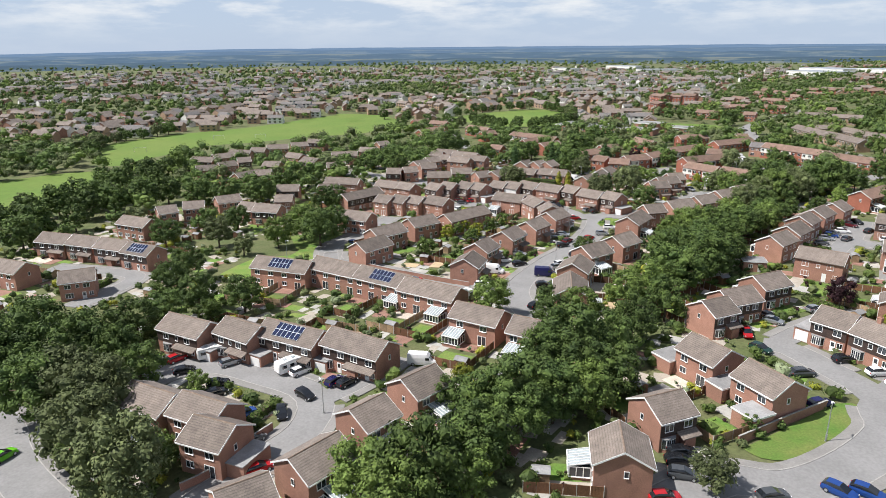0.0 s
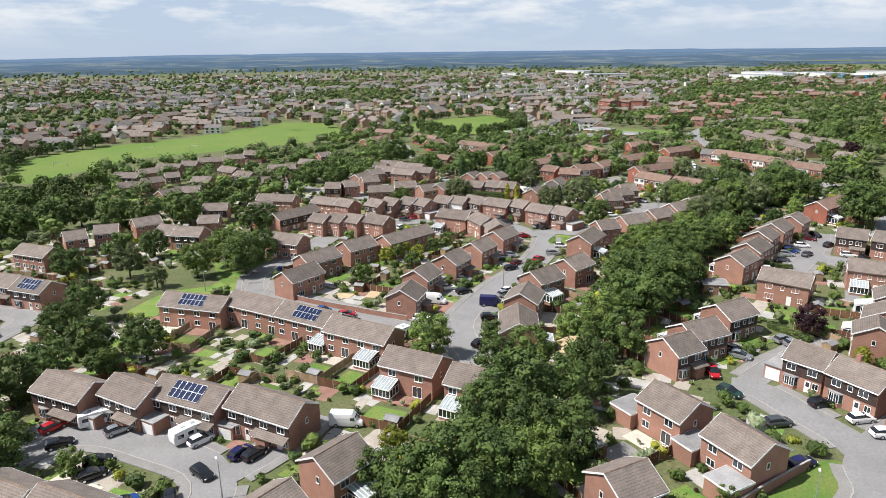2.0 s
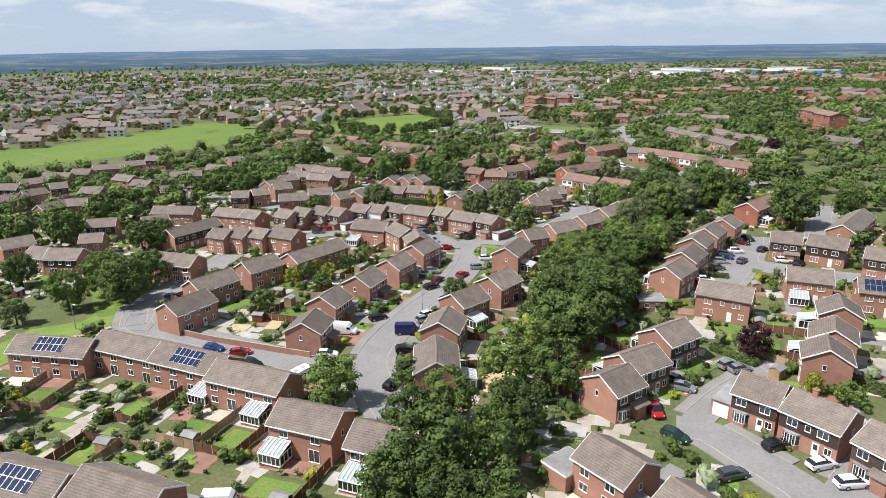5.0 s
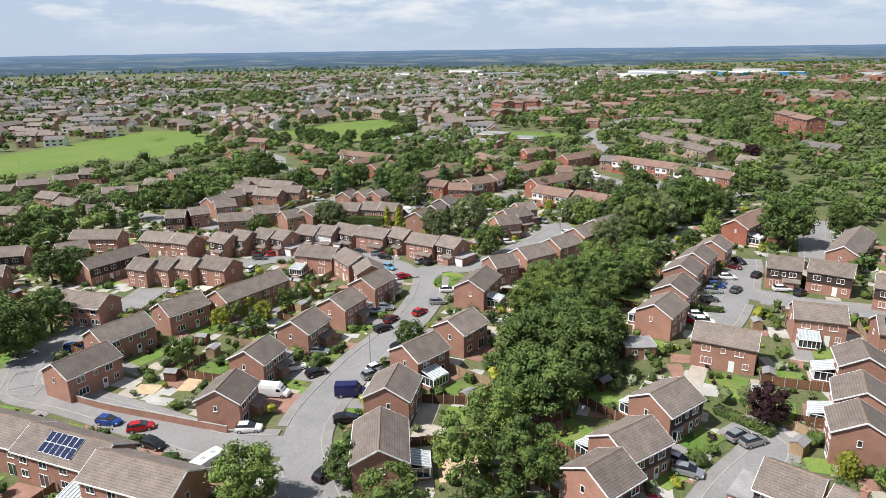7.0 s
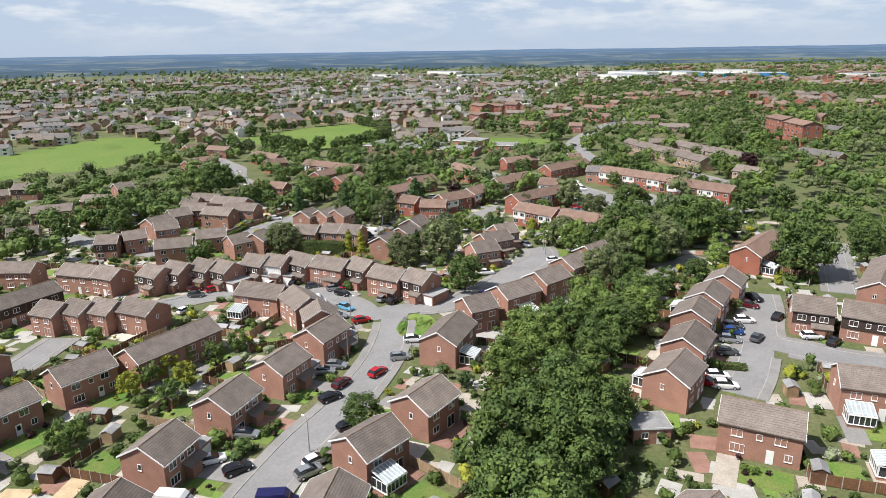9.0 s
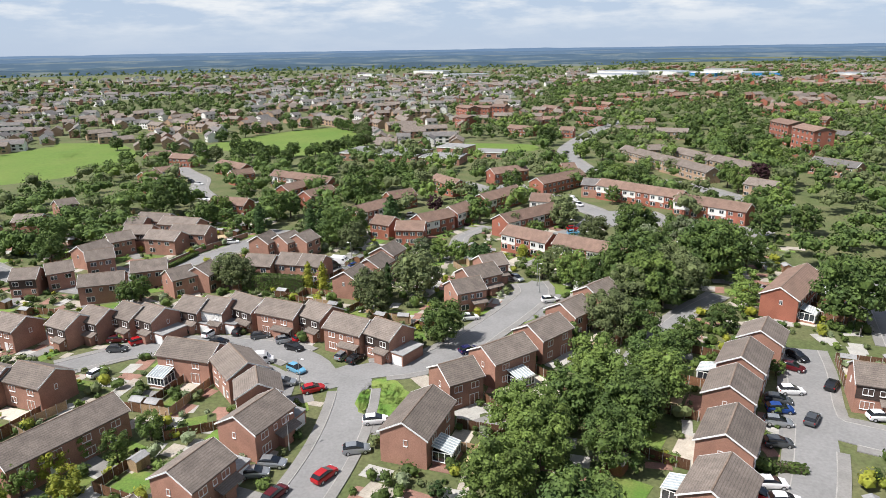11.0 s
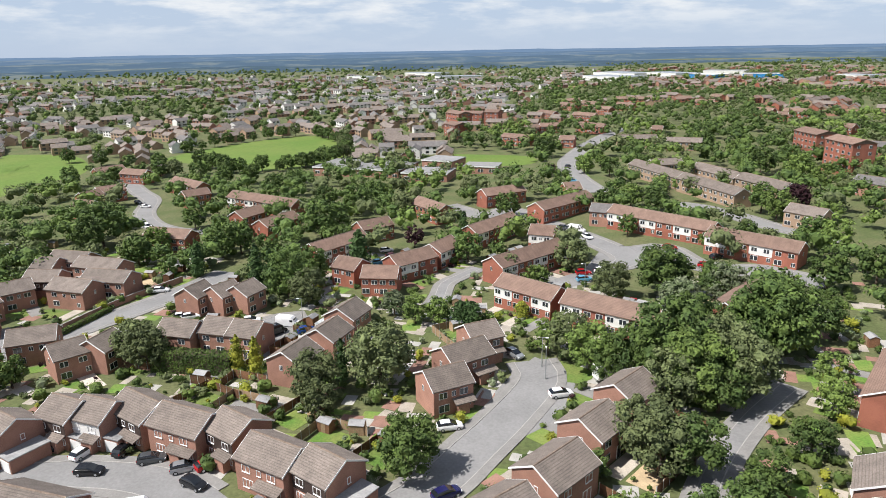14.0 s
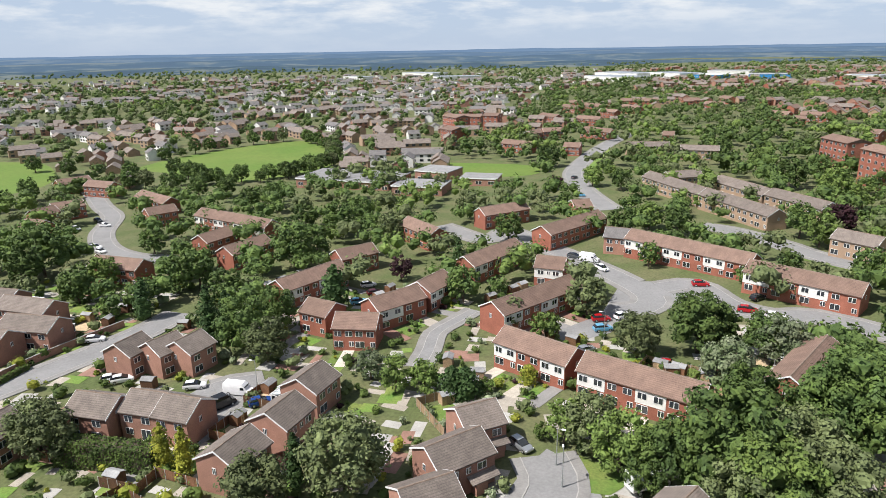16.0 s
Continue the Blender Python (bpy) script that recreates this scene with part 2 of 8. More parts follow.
def lattice(xs, zs, glazed):
    """One connected frame: bars round the openings of a grid, its foot drawn forward into a sill; glazed: panes at the back."""
    bm = bmesh.new()
    nx, nz = len(xs) - 1, len(zs) - 1
    hole = lambda i, j: 0 <= i < nx and 0 <= j < nz and i % 2 == 1 and j % 2 == 1
    solid = lambda i, j: 0 <= i < nx and 0 <= j < nz and not hole(i, j)
    fr = [[bm.verts.new((x, -0.12 if z == zs[0] else -0.05, z)) for z in zs] for x in xs]
    bk = [[bm.verts.new((x, 0.03, z)) for z in zs] for x in xs]
    for i in range(nx):
        for j in range(nz):
            if hole(i, j):
                if glazed:
                    bm.faces.new((bk[i][j], bk[i + 1][j], bk[i + 1][j + 1], bk[i][j + 1])).material_index = 1
                continue
            bm.faces.new((fr[i][j], fr[i + 1][j], fr[i + 1][j + 1], fr[i][j + 1]))
            bm.faces.new((bk[i][j], bk[i][j + 1], bk[i + 1][j + 1], bk[i + 1][j]))
            for (di, dj), (a, b) in (((-1, 0), ((i, j), (i, j + 1))), ((1, 0), ((i + 1, j + 1), (i + 1, j))),
                                     ((0, -1), ((i + 1, j), (i, j))), ((0, 1), ((i, j + 1), (i + 1, j + 1)))):
                if not solid(i + di, j + dj):
                    bm.faces.new((fr[a[0]][a[1]], fr[b[0]][b[1]], bk[b[0]][b[1]], bk[a[0]][a[1]]))
    return bm


def bay_window(parent, x, y, z, w, h):
    """A white splayed bay of five lights on a brick foot, with a small lead roof."""
    d = 0.55
    pts = [(-w / 2, 0), (-w / 2 + 0.45, -d), (0, -d - 0.06), (w / 2 - 0.45, -d), (w / 2, 0)]
    def shell(z0, z1, k):
        bm = bmesh.new()
        lo = [bm.verts.new((x + a * k, y + b * k, z0)) for a, b in pts]
        hi = [bm.verts.new((x + a * k, y + b * k, z1)) for a, b in pts]
        bm.faces.new(lo[::-1]); bm.faces.new(hi)
        for i in range(len(pts)):
            j = (i + 1) % len(pts)
            bm.faces.new((lo[i], lo[j], hi[j], hi[i]))
        return bm
    bay = part("bay_window", shell(z, z + h, 1.0), UPVC, parent, "white splayed bay window")
    part("bay_foot", shell(-0.6, z - 0.003, 0.97), BRICK, bay)
    part("bay_roof", shell(z + h + 0.003, z + h + 0.12, 1.07), FELT, bay)
    for (a, b), (c, e) in zip(pts[:-1], pts[1:]):
        q = math.atan2(e - b, c - a)
        L = math.hypot(c - a, e - b)
        pane = part("pane", boxes((-L / 2 + 0.08, -0.02, 0.1, -0.03, 0.02, h - 0.1)) if L > 0.75 else boxes((-L / 2 + 0.1, -0.02, 0.1, L / 2 - 0.1, 0.02, h - 0.1)), GLASS, bay)
        pane.matrix_basis = pose(x + (a + c) / 2, y + (b + e) / 2, z, 0, 0, math.degrees(q))
        if L > 0.75:
            shared("pane", pane.data, bay, pose(x + (a + c) / 2, y + (b + e) / 2, z, 0, 0, math.degrees(q)) @ Matrix.Translation((L / 2 - 0.025, 0, 0)))
    return bay


def window(parent, x, y, z, w, h, turn=0, lights=2):
    """A white frame with mullions, a sill and dark panes set back in it."""
    key = (w, h, lights, FAR[0])
    if FAR[0] == 2:
        JOINED.append((pose(x, y, z, 0, 0, turn), w, h))
        return None
    if key not in WIN:
        t = 0.07
        xs = [-w / 2, -w / 2 + t]
        for i in range(1, lights):
            xs += [-w / 2 + w * i / lights - 0.035, -w / 2 + w * i / lights + 0.035]
        xs += [w / 2 - t, w / 2]
        f = part("window", lattice(xs, [0, t, h - t, h], FAR[0] == 1), UPVC)
        if FAR[0]:
            f.data.materials.append(GLASS)
            WIN[key] = (f.data, None)
        else:
            g = part("pane", boxes((-w / 2 + t - 0.01, -0.015, t - 0.01, w / 2 - t + 0.01, 0.035, h - t + 0.01)), GLASS)
            WIN[key] = (f.data, g.data)
            bpy.data.objects.remove(g)
        bpy.data.objects.remove(f)
    fd, gd = WIN[key]
    m = pose(x, y, z, 0, 0, turn)
    f = shared("window", fd, parent, m)
    if gd:
        shared("pane", gd, f)
    return f


# ---- houses ----
HOUSES = {}
EAVE, RISE = 4.9, 2.0
LABELS = {
    "brick": ("two-storey brown brick house with a brown tiled gable roof", BRICK, TILE),
    "clad": ("two-storey brick house with dark hung tiles between the upper windows", BRICK, TILE),
    "white": ("two-storey house with a white rendered front and tiled roof", BRICK, TILE),
    "red": ("red brick terraced house with a reddish tiled gable roof", BRICK_RED, TILE_RED),
    "redwhite": ("red brick terraced house with white boarded upper floor", BRICK_RED, TILE_RED),
    "grey": ("brick house with a weathered grey tiled roof", BRICK, TILE_GREY),
    "buff": ("buff brick terraced house with a long brown roof", BRICK_BUFF, TILE),
}


def gable_roof(bm, x0, x1, d, eave, rise, over=0.35, verge=0.22, thick=0.16):
    s = rise / (d / 2)
    for sg in (-1, 1):
        ye, ze = sg * (d / 2 + over), eave - s * over
        prof = [(ye, ze), (0, eave + rise), (0, eave + rise + thick), (ye, ze + thick)]
        xprism(bm, prof if sg > 0 else prof[::-1], x0 - verge, x1 + verge)


def joined_windows(th):
    """All panes and frames of a far house in one part."""
    bm = bmesh.new()
    for m, w, h in JOINED:
        a = box(bm, -w / 2, -0.05, 0, w / 2, 0.02, h)
        b = []
        for sg in (-1, 1):
            b += box(bm, sg * w / 4 - w / 4 + 0.07, -0.06, 0.07, sg * w / 4 + w / 4 - 0.05, 0.02, h - 0.07)
        for v in a + b:
            v.co = m @ v.co
        for f in {f for v in b for f in v.link_faces}:
            f.material_index = 1
    JOINED.clear()
    ob = tagged(part("glazing", bm, UPVC, th), kind="stuff")
    ob.data.materials.append(GLASS)


def build_house(L, style, D, extra):
    label, brick, tile = LABELS[style]
    eave, rise = EAVE, RISE * D / 7.2
    th = new("house")
    tagged(th, label, "house")
    bm = bmesh.new()
    xprism(bm, [(-D / 2, -0.8), (D / 2, -0.8), (D / 2, eave), (0, eave + rise), (-D / 2, eave)], -L / 2, L / 2)
    part("wall", bm, brick, th)
    bm = bmesh.new()
    gable_roof(bm, -L / 2, L / 2, D, eave + 0.02, rise)
    roof = part("roof", bm, tile, th)
    bm = bmesh.new()
    z = eave + rise + 0.16
    n = max(2, int(L / 0.45))
    for i in range(n):
        a, b = -L / 2 - 0.2 + (L + 0.4) * i / n, -L / 2 - 0.2 + (L + 0.4) * (i + 1) / n
        xprism(bm, [(-0.15, z - 0.05), (0.15, z - 0.05), (0.08, z + 0.07), (-0.08, z + 0.07)], a + 0.012, b)
    tagged(part("ridge", bm, RIDGE, roof), kind="stuff")
    s = rise / (D / 2)
    for sx in (-1, 1):
        bm = bmesh.new()
        x0 = sx * (L / 2 + 0.22)
        for sg in (-1, 1):
            ye, ze = sg * (D / 2 + 0.38), eave - s * 0.38
            prof = [(ye, ze - 0.06), (0, eave + rise - 0.06), (0, eave + rise + 0.2), (ye, ze + 0.2)]
            xprism(bm, prof if sg > 0 else prof[::-1], min(x0, x0 + sx * 0.05), max(x0, x0 + sx * 0.05))
        part("bargeboard", bm, UPVC, roof)
    for sg in (() if FAR[0] else (-1, 1)):
        y = sg * (D / 2 + 0.36)
        part("gutter", boxes((-L / 2 - 0.2, min(y, y + sg * 0.09), eave - s * 0.36 - 0.1, L / 2 + 0.2, max(y, y + sg * 0.09), eave - s * 0.36 + 0.1)), UPVC, roof)
    units = max(1, round(L / (7.5 if style in ("brick", "clad", "white", "grey") else 5.4)))
    u = L / units
    for k in range(units):
        c = -L / 2 + u * (k + 0.5)
        face = style
        if style == "redwhite":
            face = "white" if k % 2 == 0 else "red"
        if face in ("clad", "white"):
            part("cladding", boxes((c - u / 2 + 0.06, -D / 2 - 0.07, 2.45 if face == "clad" else 2.3, c + u / 2 - 0.06, -D / 2 - 0.003, eave - 0.05)),
                 CLAD if face == "clad" else RENDER_WHITE, th, "dark hung tiles" if face == "clad" else "white boarding")
            off = -0.07
        else:
            off = 0
        yf = -D / 2 - 0.02 + off
        window(th, c - u * 0.27, yf, 3.15, 1.5, 1.15, 0, 2); window(th, c + u * 0.25, yf, 3.15, 1.5, 1.15, 0, 2)
        if u > 7:
            window(th, c, yf, 3.25, 0.8, 0.95, 0, 1)
        if style == "clad" and not FAR[0]:
            bay_window(th, c - u * 0.25, -D / 2 - 0.004, 0.6, 2.4, 1.6)
        else:
            window(th, c - u * 0.25, -D / 2 - 0.02, 0.75, 1.9, 1.35, 0, 3)
        window(th, c + u * 0.36, -D / 2 - 0.02, 0.95, 1.0, 1.1, 0, 2)
        window(th, c - u * 0.25, D / 2 + 0.02, 3.15, 1.5, 1.15, 180, 2); window(th, c + u * 0.25, D / 2 + 0.02, 3.15, 1.5, 1.15, 180, 2)
        window(th, c - u * 0.22, D / 2 + 0.02, 0.12, 1.8, 2.05, 180, 2); window(th, c + u * 0.26, D / 2 + 0.02, 0.95, 1.4, 1.15, 180, 2)
        if FAR[0] == 2:
            continue
        door = part("door", boxes((c + u * 0.1, -D / 2 - 0.06, 0.05, c + u * 0.1 + 0.95, -D / 2 + 0.02, 2.1)), UPVC, th, "white front door")
        if not FAR[0]:
            part("door_pane", boxes((c + u * 0.1 + 0.2, -D / 2 - 0.075, 1.1, c + u * 0.1 + 0.75, -D / 2 - 0.062, 1.9)), GLASS, door)
    window(th, -L / 2 - 0.02, 0.4, 3.2, 0.65, 1.0, -90, 1)
    window(th, L / 2 + 0.02, 0.4, 3.2, 0.65, 1.0, 90, 1)
    if JOINED:
        joined_windows(th)
    if "p" in extra:      # tiled porch canopy over the door
        bm = bmesh.new()
        xprism(bm, [(-D / 2 - 1.5, 2.2), (-D / 2, 2.7), (-D / 2, 2.86), (-D / 2 - 1.5, 2.36)], -0.3, L / 2 - 0.1)
        part("porch_roof", bm, TILE, th)
        part("porch", boxes((L * 0.05, -D / 2 - 1.25, -0.6, L * 0.05 + 1.9, -D / 2 - 0.005, 2.25)), brick, th)
    if "g" in extra or "G" in extra:     # flat-roofed garage at one end
        sx = 1 if "g" in extra else -1
        a, b = sorted((sx * (L / 2 + 0.01), sx * (L / 2 + 3.0)))
        part("garage", boxes((a, -D / 2 + 0.3, -0.8, b, D / 2 - 1.0, 2.5)), brick, th)
        part("garage_roof", boxes((a - 0.05, -D / 2 + 0.15, 2.5, b + 0.15, D / 2 - 0.85, 2.66)), FELT, th, "grey felt garage roof")
        gd = part("garage_door", boxes((a + 0.3, -D / 2 + 0.24, 0, b - 0.3, -D / 2 + 0.295, 2.1)), UPVC, th, "white garage door")
    if "c" in extra:
        bm = boxes((-L * 0.2, -0.3, eave + rise - 0.6, -L * 0.2 + 0.7, 0.35, eave + rise + 1.0))
        box(bm, -L * 0.2 - 0.06, -0.36, eave + rise + 1.0, -L * 0.2 + 0.76, 0.41, eave + rise + 1.12)
        bmesh.ops.create_cone(bm, cap_ends=True, segments=8, radius1=0.13, radius2=0.1, depth=0.35,
                              matrix=pose(-L * 0.2 + 0.35, 0, eave + rise + 1.28))
        part("chimney", bm, brick, th)
    if "s" in extra or "S" in extra:
        sg = -1 if "s" in extra else 1
        ang = math.degrees(math.atan2(rise, D / 2))
        base = pose(0, sg * D / 4, eave + rise / 2 + 0.27, sg * -ang) 
        for i in range(6):
            for j in range(2):
                fr = part("solar_panel", boxes((-0.5, -0.78, 0, 0.5, 0.78, 0.04)), STEEL, roof, "dark blue solar panel") if i + j == 0 else None
                if fr is None:
                    fr = shared("solar_panel", first, roof)
                else:
                    first = fr.data
                fr.matrix_basis = base @ pose(-2.6 + i * 1.04, -0.8 + 1.6 * j, 0)
                if i + j == 0:
                    cell = boxes((-0.46, -0.74, 0.04, 0.46, 0.74, 0.046))
                    cd = part("cell_sheet", cell, PANEL, fr).data
                else:
                    shared("cell_sheet", cd, fr)
    return th


def house(x, y, yaw, L, style="brick", D=7.2, extra="", group="houses of the estate"):
    q = 0.8 if L < 16 else 2.0
    FAR[0] = 0 if y < 175 else 1 if y < 240 else 2
    key = (round(L / q) * q, style, D, extra, FAR[0])
    if key not in HOUSES:
        HOUSES[key] = build_house(*key[:4])
        tagged(HOUSES[key], group=group)
        return stand(HOUSES[key], x, y, yaw)
    return copy_thing(HOUSES[key], pose(x, y, ground_z(x, y), 0, 0, yaw))


# ---- roads ----
def smooth_line(pts, step=2.5):
    p = [Vector((a, b)) for a, b in pts]
    p = [p[0] * 2 - p[1]] + p + [p[-1] * 2 - p[-2]]
    out = []
    for i in range(1, len(p) - 2):
        n = max(2, int((p[i + 1] - p[i]).length / step))
        for k in range(n):
            t = k / n
            out.append(0.5 * (2 * p[i] + (p[i + 1] - p[i - 1]) * t + (2 * p[i - 1] - 5 * p[i] + 4 * p[i + 1] - p[i + 2]) * t * t
                              + (3 * p[i] - p[i - 1] - 3 * p[i + 1] + p[i + 2]) * t ** 3))
    out.append(p[-2])
    return out


def ribbon(name, line, a, b, z0, z1, material, parent=None):
    """A strip along a line between the offsets a and b; its top at z1 above the ground, its sides down to z0."""
    verts, faces = [], []
    for i, q in enumerate(line):
        d = (line[min(i + 1, len(line) - 1)] - line[max(i - 1, 0)]).normalized()
        nrm = Vector((-d.y, d.x))
        for o, z in ((a, z0), (a, z1), (b, z1), (b, z0)):
            v = q + nrm * o
            verts.append((v.x, v.y, ground_z(v.x, v.y) + z))
    for i in range(len(line) - 1):
        k = 4 * i
        for j in range(3):
            faces.append((k + j, k + j + 1, k + 5 + j, k + 4 + j)[::-1])
    faces += [(0, 1, 2, 3), tuple(4 * (len(line) - 1) + j for j in (3, 2, 1, 0))]
    return raw(name, verts, faces, material, parent)


ROADS = []


def road(name, width, pts):
    line = smooth_line(pts)
    k = len(ROADS)
    ROADS.append((line, width / 2))
    r = ribbon(name, line, -width / 2, width / 2, -0.5, 0.10 + 0.004 * k, ASPHALT)
    tagged(r, "grey asphalt estate road with pale worn patches", "road", kind="structure")


def kerbs():
    """Footways and kerbs along the roads, left out where another road joins."""
    for k, (line, hw) in enumerate(ROADS):
        for sg in (-1, 1):
            run = []
            for i, q in enumerate(line + [None]):
                free = False
                if q is not None:
                    d = (line[min(i + 1, len(line) - 1)] - line[max(i - 1, 0)]).normalized()
                    e = q + Vector((-d.y, d.x)) * sg * (hw + 0.8)
                    free = all(min((e - o).length for o in other) > ow + 0.9 for j, (other, ow) in enumerate(ROADS) if j != k)
                if free:
                    run.append(q)
                    continue
                if len(run) > 2:
                    o = sorted((sg * hw, sg * (hw + 0.16)))
                    tagged(ribbon("kerb", run, *o, -0.4, 0.19, KERB), "pale concrete kerb along the road", "kerb", kind="structure")
                    o = sorted((sg * (hw + 0.16), sg * (hw + 1.7)))
                    tagged(ribbon("pavement", run, *o, -0.4, 0.165, FOOTWAY), "grey asphalt footway beside the road", "pavement", kind="structure")
                run = []


# ---- trees ----
CROWNS = {}


ICO = bmesh.new()
bmesh.ops.create_icosphere(ICO, subdivisions=1, radius=1)
ICO_V = np.array([v.co[:] for v in ICO.verts])
ICO_F = np.array([[v.index for v in f.verts] for f in ICO.faces])
ICO.free()


def foliage(rng, clumps, per, size, core=0.6, squash=0.88):
    """Clumps of leaves (x, y, z, radius): small tilted leaf sprays over a lumpy dense heart."""
    verts, faces, k = [], [], 0
    for cx, cy, cz, cr in clumps:
        c = np.array((cx, cy, cz))
        bump = core * (1 + 0.16 * np.sin(ICO_V[:, 0] * 5 + cx * 3) * np.cos(ICO_V[:, 1] * 6 + cy * 3) + rng.uniform(-0.09, 0.09, len(ICO_V)))
        verts.append(ICO_V * (bump * cr)[:, None] * np.array((1, 1, squash)) + c)
        faces += (ICO_F + k).tolist()
        k += len(ICO_V)
        d = rng.normal(size=(per, 3))
        d /= np.linalg.norm(d, axis=1)[:, None]
        d[:, 2] = np.where(d[:, 2] < -0.4, -d[:, 2], d[:, 2])
        p = c + d * np.array((1, 1, squash)) * (cr * rng.uniform(0.76, 1.12, per))[:, None]
        nr = d + rng.normal(size=(per, 3)) * 0.38 + np.array((0, 0, 0.2))
        nr /= np.linalg.norm(nr, axis=1)[:, None]
        u = np.cross(nr, rng.normal(size=(per, 3)))
        u /= np.linalg.norm(u, axis=1)[:, None]
        w = np.cross(nr, u)
        s = (size * rng.uniform(0.55, 1.35, per))[:, None]
        q = np.stack([p + u * s, p + w * s * 0.62 + nr * s * 0.2, p - u * s, p - w * s * 0.62 - nr * s * 0.1], 1).reshape(-1, 3)
        verts.append(q)
        faces += [(k + 4 * i, k + 4 * i + 1, k + 4 * i + 2, k + 4 * i + 3) for i in range(per)]
        k += 4 * per
    return np.concatenate(verts).tolist(), faces


def build_tree(h, r, kind, variant, fine):
    rng = np.random.default_rng(variant * 17 + int(h * 7) + int(r * 31))
    th = new("tree")
    clumps = []
    narrow = kind in ("conifer", "gold") and h > 2.6 * r
    if narrow:
        n = 14
        for i in range(n):
            t = i / (n - 1)
            rr = r * (0.42 + 0.58 * math.sin(math.pi * (0.3 + 0.62 * t))) * (1 - 0.75 * t ** 4)
            a = i * 2.4
            clumps.append((math.cos(a) * rr * 0.28, math.sin(a) * rr * 0.28, h * (0.08 + 0.84 * t), rr * 1.0))
        trunk_h = h * 0.3
    else:
        n = int(np.clip(8 + 5.5 * r, 9, 38))
        clumps.append((0, 0, h * 0.5, r * 0.66))
        for i in range(n):
            u = (i + 0.5) / n
            zz = -0.62 + 1.55 * u
            ring = math.sqrt(max(0.04, 1 - min(1, abs(zz)) ** 2))
            cr = r * rng.uniform(0.20, 0.40) * (1.0 if zz < 0.5 else 0.9)
            a = i * 2.399 + rng.uniform(-0.35, 0.35)
            k = (r - cr * 0.8) * ring * rng.uniform(0.86, 1.12)
            clumps.append((math.cos(a) * k, math.sin(a) * k, h * (0.5 + 0.40 * zz / 0.93) + rng.uniform(-0.06, 0.06) * h, cr))
        trunk_h = h * 0.55
    bm = bmesh.new()
    base = 0.05 * r + 0.08
    bmesh.ops.create_cone(bm, cap_ends=True, segments=8, radius1=base, radius2=base * 0.45, depth=trunk_h + 0.6, matrix=pose(0, 0, trunk_h / 2 - 0.3))
    if not narrow:
        for i in range(5):
            c = Vector(clumps[(i * 4 + 1) % len(clumps)][:3])
            s = Vector((0, 0, trunk_h * (0.4 + 0.1 * i)))
            d = c - s
            m = Matrix.Translation((s + c) / 2) @ d.to_track_quat("Z", "Y").to_matrix().to_4x4()
            bmesh.ops.create_cone(bm, cap_ends=True, segments=5, radius1=base * 0.45, radius2=base * 0.12, depth=d.length, matrix=m)
    part("trunk", bm, BARK, th)
    size = (0.4, 0.2, 0.26)[fine] * (0.55 + 0.09 * r if r < 5 else 1.0) 
    area = sum(c[3] ** 2 for c in clumps) / len(clumps)
    per = int(np.clip(area * 12.6 * (0.6, 1.0, 1.0)[fine] / (size * size * 4.5), 24, (40, 105, 85)[fine]))
    size = max(size, math.sqrt(area * 12.6 * 0.8 / (per * 4.5)))
    v, f = foliage(rng, clumps, per, size)
    raw("crown", v, f, LEAF[kind], th)
    return th


SHRUBS = {}


def shrub(x, y, h, r, kind):
    """Garden shrubs, too many to count: gathered by leaf and built together."""
    SHRUBS.setdefault(kind, []).append((x, y, ground_z(x, y) + h * 0.45, h, r))


def plant_shrubs():
    for kind, spots in SHRUBS.items():
        rng = np.random.default_rng(len(kind))
        clumps = []
        for x, y, z, h, r in spots:
            for _ in range(1 if r < 0.7 else 3):
                o = rng.uniform(-0.45, 0.45, 2) * r
                clumps.append((x + o[0], y + o[1], z + rng.uniform(-0.15, 0.2) * h, r * rng.uniform(0.6, 0.9)))
        v, f = foliage(rng, clumps, 22, 0.2, 0.78, 0.9)
        tagged(raw("shrubs", v, f, LEAF[kind]), "leafy shrubs and flower bushes in the gardens", "shrubs", kind="stuff")


TREE_LABEL = {
    "oak": "broad dark green deciduous tree with dense foliage", "lime": "light green deciduous tree with a full crown",
    "birch": "airy grey-green birch tree with loose foliage", "copper": "dark purple copper-leaved tree",
    "conifer": "narrow dark green conifer", "gold": "golden yellow-green columnar conifer",
    "hedge": "rounded green garden shrub", "pale": "pale grey-green whitebeam tree",
}


def tree(x, y, h, r, kind="oak", fine=None):
    """A tree h high with a crown of radius r; six shapes of each size, turned and scaled."""
    if fine is None:
        fine = 1 if y < 205 and x > -160 else 2 if y < 312 and x > -200 else 0
    step = 1.5 if r > 2.5 else 0.75
    rq = max(step, round(r / step) * step)
    hq = max(1.0, round(h / rq * 3) / 3) * rq
    v = int(abs(x * 7.3 + y * 3.1)) % 3
    key = (hq, rq, kind, v, fine)
    m = pose(x, y, ground_z(x, y), 0, 0, (x * 37 + y * 91) % 360)
    if key not in CROWNS:
        CROWNS[key] = build_tree(*key)
        tagged(CROWNS[key], TREE_LABEL[kind], "shrub" if kind == "hedge" else "tree")
        CROWNS[key].matrix_basis = m
        return CROWNS[key]
    return copy_thing(CROWNS[key], m)


